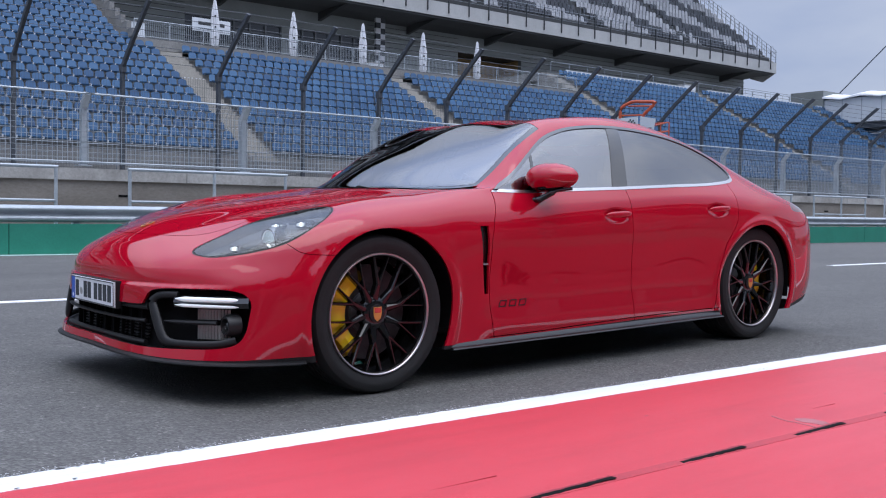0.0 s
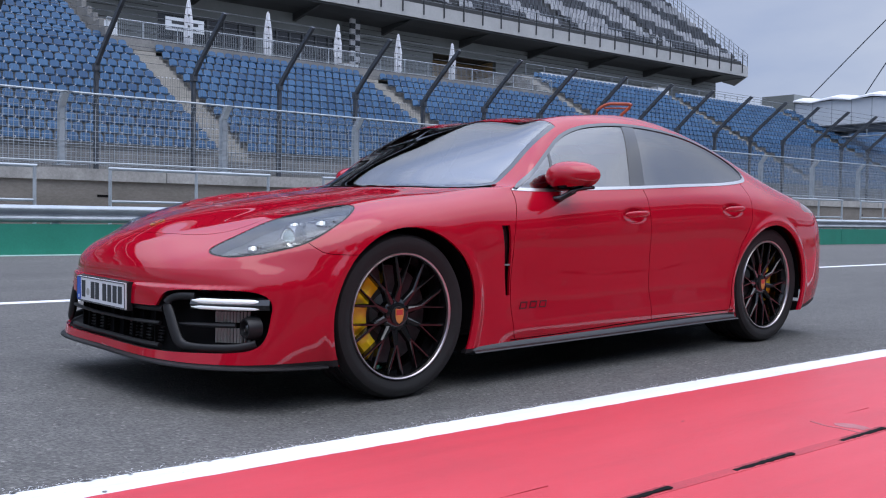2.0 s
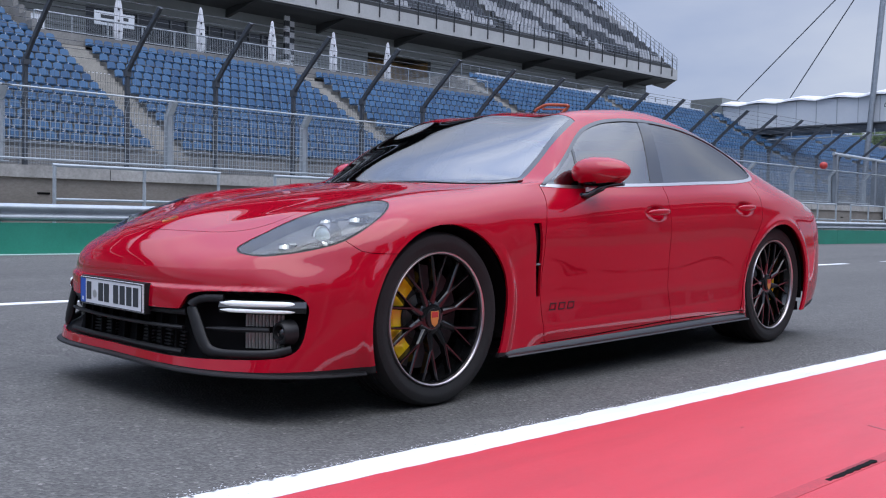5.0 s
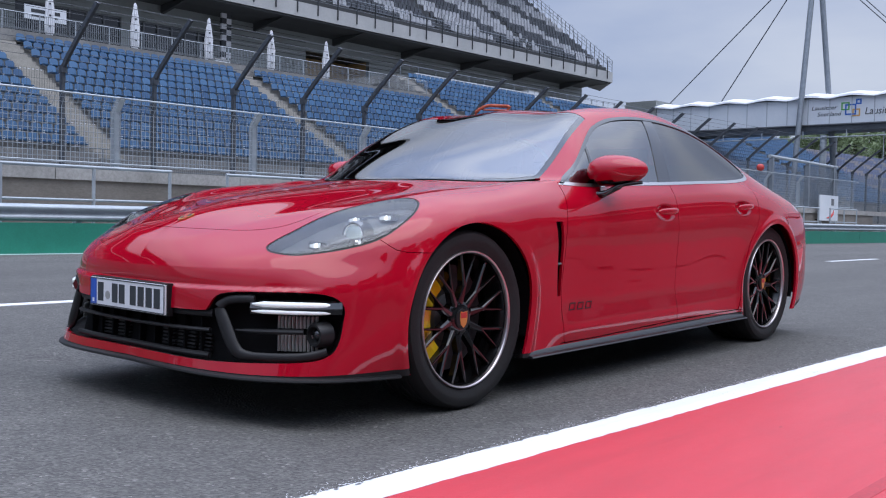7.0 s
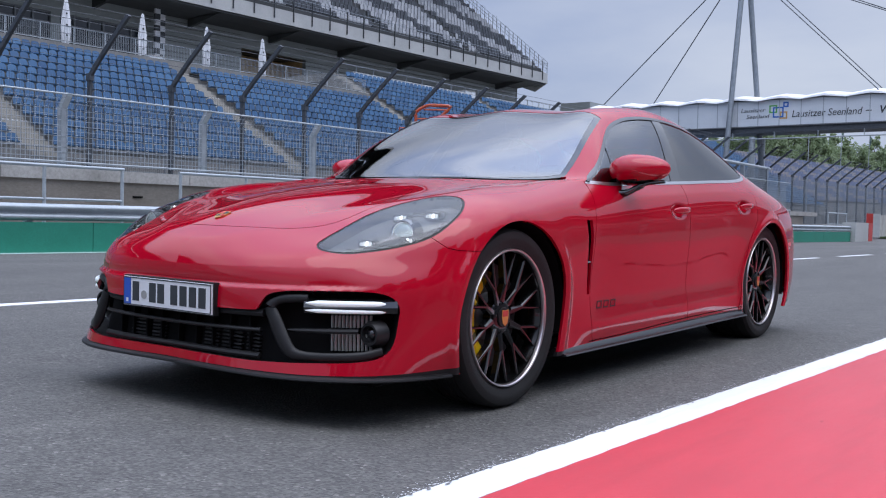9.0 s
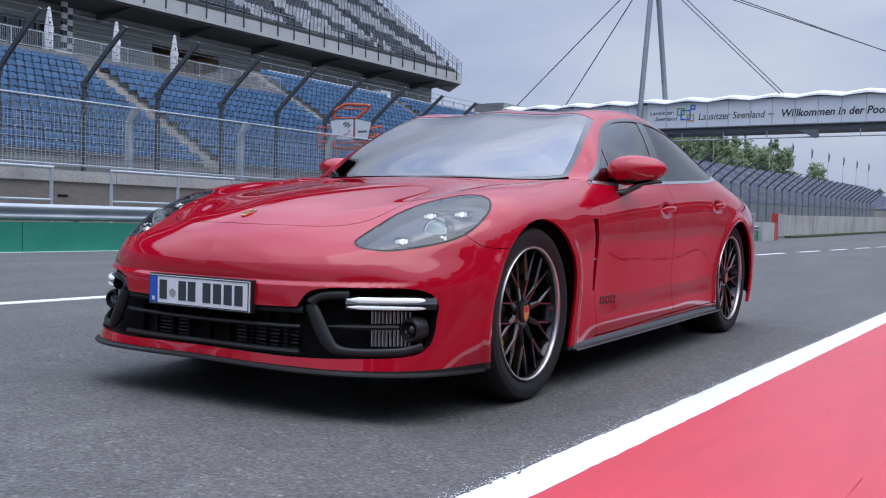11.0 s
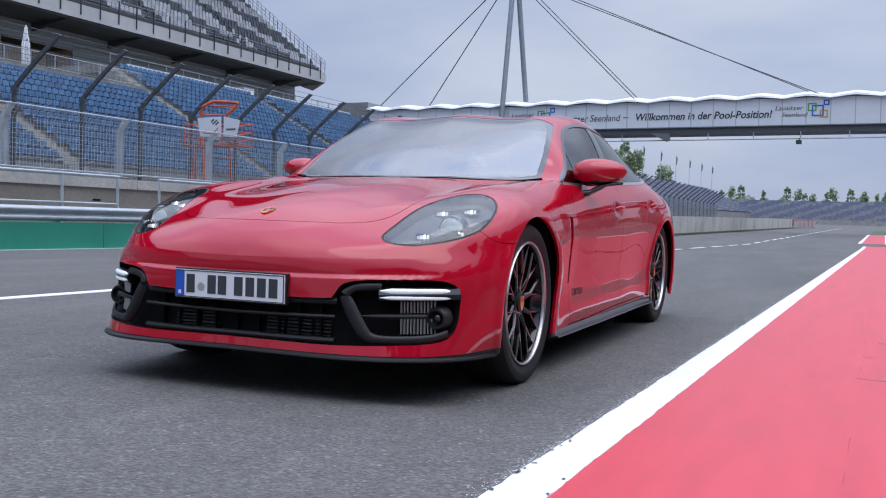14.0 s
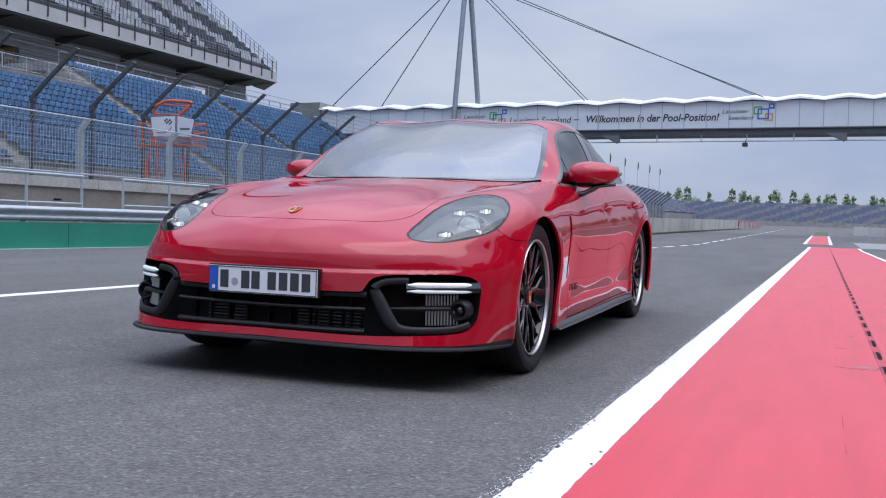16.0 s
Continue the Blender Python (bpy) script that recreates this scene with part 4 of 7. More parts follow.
# ---- orange marshal's chair ----
def make_marshal_chair():
    """A raised basket on four legs, with a tilted hoop over it and two boards in front."""
    c = thing("marshal_stand", "tall orange tubular steel marshal stand with white boards", "stand", STANDS @ pose(-29.6, 33.6, 0.1))
    for x0, x1, y0, y1 in ((-1.5, -2.05, -0.5, -0.8), (-1.05, -0.7, -0.5, -0.8), (-2.4, -2.75, 0.6, 0.9), (-0.25, -0.05, 0.6, 0.9)):
        part("leg", Geo().tube([(x1, y1, 0), (x0, y0, 4.5)], 0.06, 8), ORANGE, c, smooth=True)
    for z in (1.3, 2.6):
        part("brace", Geo().tube([(-1.9 + 0.1 * z, -0.7, z), (-0.75 - 0.05 * z, -0.7, z), (-0.15, 0.75, z), (-2.6, 0.75, z)], 0.035, 6, closed=True), ORANGE, c)
    for k in range(9):
        z = 0.5 + 0.42 * k
        part("rung", Geo().tube([(-0.72 - 0.07 * z, -0.78 + 0.05 * z, z), (-0.08 - 0.04 * z, 0.85 - 0.05 * z, z)], 0.03, 6), ORANGE, c)
    part("platform", Geo().box(-2.35, 1.2, -0.6, 0.7, 4.42, 4.5), ORANGE, c)
    for z in (4.85, 5.2, 5.65):
        part("basket_rail", Geo().tube([(-2.3, -0.55, z), (-2.3, 0.65, z), (1.15, 0.65, z), (1.15, -0.55, z - 0.25)], 0.035, 6), ORANGE, c)
    for x in (-2.3, -1.55, -0.8, -0.05, 0.6, 1.15):
        part("basket_post", Geo().tube([(x, 0.65, 4.5), (x, 0.65, 5.65)], 0.03, 6), ORANGE, c)
    for x in (-2.3, -1.95):
        part("basket_post", Geo().tube([(x, -0.55, 4.5), (x, -0.55, 5.65)], 0.03, 6), ORANGE, c)
    hoop = smooth_path([(-1.52, -0.1, 4.5), (-1.55, -0.1, 6.55), (-0.95, 0.15, 6.86), (0.74, 0.15, 6.7), (0.0, -0.1, 6.02), (-0.1, -0.1, 5.7)])
    part("hoop", Geo().tube(hoop, 0.085, 8), ORANGE, c, "thick orange guard hoop", smooth=True)
    part("hoop_bar", Geo().tube([(-1.45, -0.1, 6.12), (0.05, -0.1, 6.05)], 0.045, 6), ORANGE, c)
    part("hoop_bar", Geo().tube([(-1.12, 0.08, 6.62), (0.55, 0.08, 6.5)], 0.045, 6), ORANGE, c)
    left = part("board", Geo().extrude([(-1.3, 5.89), (0.22, 5.92), (0.22, 4.86), (-1.1, 4.92)], "y", -0.72, -0.68), WHITE_PANEL, c, "white board on the front")
    right = part("board", Geo().extrude([(0.38, 5.92), (1.4, 5.72), (1.18, 4.83), (0.38, 4.9)], "y", -0.7, -0.66), WHITE_PANEL, c, "white board on the side")
    for i in range(3):
        for k in range(5):
            if (i + k) % 2:
                part("square", Geo().box(-0.42 + 0.1 * k, -0.32 + 0.1 * k, -0.727, -0.72, 5.55 + 0.09 * i - 0.02 * k, 5.64 + 0.09 * i - 0.02 * k), INK, left)
    part("stroke", Geo().tube([(-0.9, -0.722, 5.1), (-0.5, -0.722, 5.06), (-0.15, -0.722, 5.15), (0.05, -0.722, 5.35)], 0.025, 6), RED_BARRIER, left)
    part("bar", Geo().box(0.55, 1.15, -0.707, -0.7, 5.2, 5.3), FRAME_GREY, right)


def smooth_path(pts, r=0.22):
    """The path with its corners rounded."""
    out = [Vector(pts[0])]
    for a, b, c in zip(pts, pts[1:], pts[2:]):
        a, b, c = Vector(a), Vector(b), Vector(c)
        p, q = b + (a - b).normalized() * r, b + (c - b).normalized() * r
        out += [p, p * 0.25 + b * 0.5 + q * 0.25, q]
    return out + [Vector(pts[-1])]


make_marshal_chair()


# ---- footbridge ----
def text_mesh(body, size, shear=0.0, weight=0.0, depth=0.01):
    cu = bpy.data.curves.new("text", "FONT")
    cu.body, cu.size, cu.shear, cu.extrude, cu.offset, cu.resolution_u = body, size, shear, depth, weight, 3
    ob = bpy.data.objects.new("text", cu)
    scene.collection.objects.link(ob)
    me = bpy.data.meshes.new_from_object(ob.evaluated_get(bpy.context.evaluated_depsgraph_get()))
    width = max(v.co.x for v in me.vertices) - min(v.co.x for v in me.vertices)
    bpy.data.objects.remove(ob)
    return me, width


def fitted_text(body, width, parent, at, mat, tall, **kw):
    """Lettering of a given width and cap height, facing the camera's side (-y)."""
    me, w = text_mesh(body, 1.0, **kw)
    ob = part("lettering", me, mat, parent)
    ob.matrix_local = pose(*at, 90, 0, 0) @ Matrix.Diagonal((width / w, tall / 0.7, 1, 1))
    return ob


def make_bridge():
    B0, B1, V = -49.0, 62.0, 85.0
    Zb, Zt = 9.95, 12.45
    br = thing("footbridge", "white panelled footbridge with a scalloped cloth roof over the track", "bridge", BRIDGE)
    step = 2.0
    n = int((B1 - B0) / step)
    face = Geo().box(0.02, step - 0.02, -0.04, 0.0, Zb, Zt).mesh("panel")
    face.materials.append(WHITE_PANEL)
    for k in range(n):
        for y in (V, V + 3.0):
            ob = new("panel", face)
            ob.parent = br
            ob.location = (B0 + step * k, y, 0)
    for k in range(n + 1):
        u = B0 + step * k
        part("panel_joint", Geo().box(u - 0.035, u + 0.035, V - 0.07, V - 0.005, Zb, Zt), GALVANISED, br)
    part("floor_beam", Geo().box(B0, B1, V - 0.12, V + 3.1, 9.35, 9.93), DARK_STEEL, br, "dark steel beam under the panels")
    part("beam_flange", Geo().box(B0, B1, V - 0.3, V + 3.2, 9.88, 9.98), FRAME_GREY, br)
    part("lower_rail", Geo().tube([(B0, V - 0.1, 8.75), (B1, V - 0.1, 8.75)], 0.06, 8), GALVANISED, br)
    for k in range(0, n + 1, 2):
        u = B0 + step * k - 0.4
        part("hanger", Geo().tube([(u, V - 0.1, 8.7), (u, V - 0.1, 9.4)], 0.05, 6), GALVANISED, br)
    # cloth roof, sagging between its hoops
    g, m = Geo(), 8
    vs = []
    cols = n * m + 1
    for i in range(cols):
        u = B0 + step * i / m
        ph = (i % (2 * m)) / (2 * m)
        sag = 0.28 * (1 - abs(2 * ph - 1) ** 0.8) if True else 0
        for y, z in ((V - 0.35, Zt - 0.08 + 0.2 - sag * 0.8), (V - 0.3, Zt + 0.32 - sag), (V + 1.5, Zt + 0.75 - sag), (V + 3.3, Zt + 0.32 - sag), (V + 3.35, Zt + 0.1 - sag * 0.8)):
            vs.append((u, y, z))
    g.add(vs, [(i * 5 + j, (i + 1) * 5 + j, (i + 1) * 5 + j + 1, i * 5 + j + 1) for i in range(cols - 1) for j in range(4)])
    part("cloth_roof", g, WHITE_CLOTH, br, "white scalloped cloth roof", smooth=60)
    y = V - 0.055
    fitted_text("Lausitzer Seenland", 6.2, br, (-27.88, y, 10.72), INK, 0.66, shear=0.2)
    part("dash", Geo().box(-21.35, -20.85, y - 0.01, y, 10.98, 11.06), INK, br)
    fitted_text("Willkommen in der Pool-Position!", 12.3, br, (-20.25, y, 10.72), INK, 0.68, shear=0.2, weight=0.02)
    for u0 in (-32.7, -7.65):
        fitted_text("Lausitzer", 2.35, br, (u0, y, 11.35), INK, 0.38, shear=0.2)
        fitted_text("Seenland", 2.2, br, (u0 + 0.55, y, 10.75), INK, 0.38, shear=0.2)
        blue, green, amber = material("logo_blue", (0.02, 0.12, 0.45), 0.5), material("logo_green", (0.1, 0.35, 0.08), 0.5), material("logo_amber", (0.5, 0.3, 0.1), 0.5)
        for a, b, s, mat in ((2.75, 11.2, 0.75, green), (3.1, 10.75, 1.0, blue), (3.75, 10.6, 0.7, amber), (4.05, 11.7, 0.5, blue)):
            ring = Geo()
            w = 0.13
            for x0, x1, z0, z1 in ((0, s, 0, w), (0, s, s - w, s), (0, w, w, s - w), (s - w, s, w, s - w)):
                ring.box(u0 + a + x0, u0 + a + x1, y - 0.012, y, b + z0, b + z1)
            part("emblem_square", ring, mat, br)
    # supports beside the main straight
    for y in (V + 0.2, V + 2.8):
        part("pier", Geo().tube([(-31.6, y, 0), (-31.6, y, 9.0)], 0.3, 12), GALVANISED, br, smooth=True)
    part("pier", Geo().box(46, 48, V, V + 3, 0, 9.0), CONCRETE, br)
    part("left_tower", Geo().box(-52.5, -48.9, V - 0.3, V + 3.3, 4.0, 13.4), CLADDING, br)
    # mast of two legs with stay cables
    mast = thing("bridge_mast", "tall grey steel mast of two leaning legs with stay cables", "mast", BRIDGE)
    head = (-33.2, 86.6, 26.1)
    part("leg", Geo().tube([(-33.64, 82.8, 0), (-33.3, 86.5, 27.0)], 0.26, 14), FENCE_STEEL, mast, smooth=True)
    part("leg", Geo().tube([(-31.07, 88.0, 0), (-33.12, 86.7, 27.0)], 0.26, 14), FENCE_STEEL, mast, smooth=True)
    part("head", Geo().tube([(-33.2, 86.6, 26.4), (-33.2, 86.6, 27.8)], 0.45, 14), GALVANISED, mast, smooth=True)
    for dv in (-1.3, 1.7):
        for foot in ((-17.05, 86.5 + dv, 9.4), (2.8, 86.5 + dv, 9.75)):
            part("cable", Geo().tube([(head[0], head[1] + 0.2 * dv, head[2] + 0.15 * dv), foot], 0.05, 6), DARK_STEEL, mast)
    for foot in ((-67.0, 93.0, 0.5), (-53.0, 90.0, 0.5)):
        part("cable", Geo().tube([(-33.2, 86.6, 26.9), foot], 0.055, 6), DARK_STEEL, mast)
    for u in (-17.0, 2.8):
        part("cable_anchor", Geo().extrude([(u - 1.6, 9.4), (u - 0.1, 8.6), (u + 0.2, 8.75), (u + 0.1, 9.4)], "y", 84.6, 84.85), FRAME_GREY, mast)
    cam_box = thing("bridge_camera", "small dark camera under the footbridge", "camera", BRIDGE @ pose(-5.5, 84.8, 8.78))
    part("body", Geo().box(-0.25, 0.2, -0.3, 0.2, -0.55, -0.2), INK, cam_box)
    part("bracket", Geo().box(-0.04, 0.04, -0.04, 0.04, -0.2, 0.0), INK, cam_box)


make_bridge()


# ---- far stand, far fence, woods ----
def make_far_stand():
    seat = Geo().box(-0.3, 0.2, -0.24, 0.24, 0.3, 0.8)
    rng = random.Random(3)
    # a long low stand beyond the bridge, along the straight
    far = setting("far_stand", Geo().box(-56, -37, 122, 300, 0.0, 2.0), TERRACE, "low concrete stand with blue and beige seats", "grandstand", FAR)
    g = Geo()
    poly = [(-37.0, 2.0)]
    for i in range(16):
        poly += [(-37.0 - 0.9 * i, 2.6 + 0.42 * i), (-37.9 - 0.9 * i, 2.6 + 0.42 * i)]
    poly += [(poly[-1][0], 2.0)]
    g.extrude(poly[::-1], "y", 122, 300)
    part("terrace", g, TERRACE, far)
    blue, beige = [], []
    for i in range(16):
        for k in range(300):
            v = 122.5 + 0.59 * k
            wave = math.sin(v * 0.35 + i * 0.8) + rng.uniform(-0.5, 0.5)
            (beige if wave > 0.45 else blue).append((-37.4 - 0.9 * i, v, 2.6 + 0.42 * i))
    many("far_seats", seat, blue, FAR_BLUE, "blue seats of the low stand", "seats", FAR)
    many("far_seats", seat, beige, FAR_BEIGE, "beige seats of the low stand", "seats", FAR)
    # the stand round the bend
    end = setting("bend_stand", Geo().box(-60, 70, 292, 310, -0.6, 0.9), TERRACE, "distant stand of blue and beige seats round the bend", "grandstand", FAR)
    g = Geo()
    poly = [(290.0, 0.6)]
    for i in range(12):
        poly += [(290.0 + 1.0 * i, 1.0 + 0.43 * i), (291.0 + 1.0 * i, 1.0 + 0.43 * i)]
    poly += [(poly[-1][0], -0.5), (290.0, -0.5)]
    g.extrude(poly, "x", -60, 26)
    part("terrace", g, TERRACE, end)
    blue, beige = [], []
    seat = Geo().box(-0.26, 0.26, -0.25, 0.25, 0.3, 0.85)
    for i in range(12):
        for k in range(170):
            u = -59.5 + 0.5 * k
            wave = math.sin(u * 0.9 - i * 1.1) + rng.uniform(-0.6, 0.6)
            (beige if wave > 0.3 else blue).append((u, 290.4 + 1.0 * i, 1.0 + 0.43 * i))
    many("bend_seats", seat, blue, FAR_BLUE, "distant blue seats round the bend", "seats", FAR)
    many("bend_seats", seat, beige, FAR_BEIGE, "distant beige seats round the bend", "seats", FAR)
    setting("bend_wall", Geo().box(-40, 120, 281, 282, 0.0, 1.3), CONCRETE, "pale concrete wall round the far bend", "wall", FAR)
    mesh = Geo()
    for k in range(100):
        mesh.box(-40 + 1.6 * k, -39.9 + 1.6 * k, 281.3, 281.4, 1.3, 4.9)
    for k in range(18):
        mesh.box(-40, 120, 281.3, 281.33, 1.4 + 0.2 * k, 1.43 + 0.2 * k)
    setting("bend_fence", mesh, FENCE_STEEL, "grey mesh fence round the far bend", "fence", FAR)
    for k in range(2):
        b = thing("barrier_block", "red plastic barrier far along the lane", "barrier", FAR @ pose(-16 + 2.4 * k, 190, 0), "barrier blocks")
        part("body", Geo().box(-1.15, 1.15, -0.3, 0.3, 0, 1.1), RED_BARRIER, b)


def leaf_cloud(seed, height, width):
    """Clumps of small leaf quads on a few limbs; an uneven crown with gaps."""
    rng = random.Random(seed)
    g = Geo()
    for c in range(34):
        z = height * (0.28 + 0.72 * rng.random() ** 0.8)
        spread = width * (1.05 - 0.75 * ((z / height - 0.28) / 0.72)) * rng.uniform(0.3, 1.0)
        a = rng.uniform(0, math.tau)
        cx, cy, cr = spread * math.cos(a), spread * math.sin(a), width * rng.uniform(0.16, 0.34)
        for k in range(38):
            d = Vector((rng.gauss(0, 1), rng.gauss(0, 1), rng.gauss(0, 0.8)))
            d = d.normalized() * cr * rng.uniform(0.5, 1.05)
            p = Vector((cx, cy, z)) + d
            s = rng.uniform(0.1, 0.24) * height / 9
            e = Euler((rng.uniform(-1, 1), rng.uniform(-1, 1), rng.uniform(0, 6))).to_matrix()
            g.add([p + e @ Vector(q) for q in ((-s, 0, 0), (0, -s * 0.6, 0.02), (s, 0, 0), (0, s * 0.6, 0.02))], [(0, 1, 2, 3)])
    me = bpy.data.meshes.new("crown")
    me.from_pydata(g.v, [], g.f)
    me.materials.append(LEAVES)
    limbs = Geo().tube([(0, 0, 0), (0.05 * width, 0, height * 0.4), (0, 0.03 * width, height * 0.85)], [height * 0.018, height * 0.013, height * 0.004], 7)
    for k in range(6):
        a, z = rng.uniform(0, 6.3), height * rng.uniform(0.3, 0.65)
        limbs.tube([(0, 0, z), (width * 0.6 * math.cos(a), width * 0.6 * math.sin(a), z + height * 0.17)], [height * 0.007, height * 0.002], 5)
    return me, limbs.mesh("trunk")


FLAG_GREEN = mottled("faded_flag", [(0.06, 0.10, 0.09), (0.10, 0.15, 0.13)], 2.0, (0.7, 0.8), fine_amount=0.1)


def let_light_through(mat, share=0.45):
    """Thin leaves glow a little with the light from behind."""
    t = mat.node_tree
    b, out = t.nodes["Principled BSDF"], t.nodes["Material Output"]
    tr, mix = t.nodes.new("ShaderNodeBsdfTranslucent"), t.nodes.new("ShaderNodeMixShader")
    if b.inputs["Base Color"].links:
        t.links.new(b.inputs["Base Color"].links[0].from_socket, tr.inputs["Color"])
    mix.inputs[0].default_value = share
    t.links.new(b.outputs[0], mix.inputs[1])
    t.links.new(tr.outputs[0], mix.inputs[2])
    t.links.new(mix.outputs[0], out.inputs["Surface"])


let_light_through(LEAVES)


def make_woods():
    rng = random.Random(11)
    kinds = [leaf_cloud(20 + k, h, w) for k, (h, w) in enumerate(((10, 2.6), (12, 2.4), (9, 3.0), (13, 2.2), (8, 2.0)))]
    firsts = []
    for crown, trunk in kinds:
        t = thing("tree", "slender green birch or pine behind the far stand", "tree", FAR @ pose(-70, 330, 0), "woods")
        part("crown", crown, LEAVES, t)
        part("trunk", trunk, BARK, t)
        firsts.append(t)
    spots = []
    for k in range(175):
        spots.append((-80 + 1.27 * k + rng.uniform(-1.5, 1.5), 322 + rng.uniform(-6, 22), rng.uniform(0.75, 1.05)))
    for k in range(110):
        spots.append((-61 + rng.uniform(-5, 5), 152 + 92 * k / 109 + rng.uniform(-2, 2), rng.uniform(1.0, 1.5)))
    for u, v, tall in ((-58, 274, 1.5), (-60, 277, 1.25), (-59, 290, 0.9), (-62, 298, 0.95)):
        spots.append((u, v, tall))
    for i, (u, v, s) in enumerate(spots):
        t = firsts[i % 5]
        c = copy_thing(t, FAR @ pose(u, v, -1.6 if v > 300 else 0, 0, 0, rng.uniform(0, 360)))
        c.scale = (s, s, s)
    setting("wood_floor", Geo().box(-140, -56.5, 118, 420, -0.2, 1.2), GRASS, "dark grassy bank under the trees", "ground", FAR)
    setting("wood_floor", Geo().box(-140, 160, 312, 420, -0.6, 0.3), GRASS, "dark grassy bank under the trees", "ground", FAR)
    for k in range(9):
        p = thing("flag_pole", "thin pole with a small drooping flag", "flag pole", FAR @ pose(-34.0, 109.4 + 12.2 * k, 0), "flag poles")
        part("pole", Geo().tube([(0, 0, 0), (0, 0, 11.9)], [0.06, 0.035], 6), GALVANISED, p)
        part("flag", Geo().add([(0.0, 0, 11.85), (0.25, 0.1, 11.3), (0.2, -0.1, 10.3), (0.0, 0, 10.1), (0.02, 0.03, 11.85), (0.25, 0.14, 11.3)], [(0, 1, 2, 3)]), FLAG_GREEN, p)


make_far_stand()
make_woods()


def make_pit_building():
    """Plain pit building that closes the place behind the camera."""
    b = thing("pit_building", "plain grey pit building behind the pit lane", "building", LANE)
    part("wall", Geo().box(19.0, 20.0, -70, 75, -0.6, 4.2), FASCIA, b)
    part("upper_wall", Geo().box(18.7, 20.0, -70, 75, 4.2, 8.2), FASCIA, b)
    part("canopy", Geo().box(17.0, 20.5, -70, 75, 8.2, 8.6), FASCIA, b)
    for k in range(28):
        y0 = -68 + 5.1 * k
        part("garage_door", Geo().box(18.94, 18.99, y0, y0 + 3.8, -0.6, 3.4), CLADDING, b)
        part("window", Geo().box(18.63, 18.69, y0, y0 + 3.8, 5.4, 7.6), FAR_GLASS, b)
        part("box", Geo().box(17.3, 20.2, y0 + 0.4, y0 + 3.4, 8.6, 10.4), CLADDING_DARK, b)


make_pit_building()

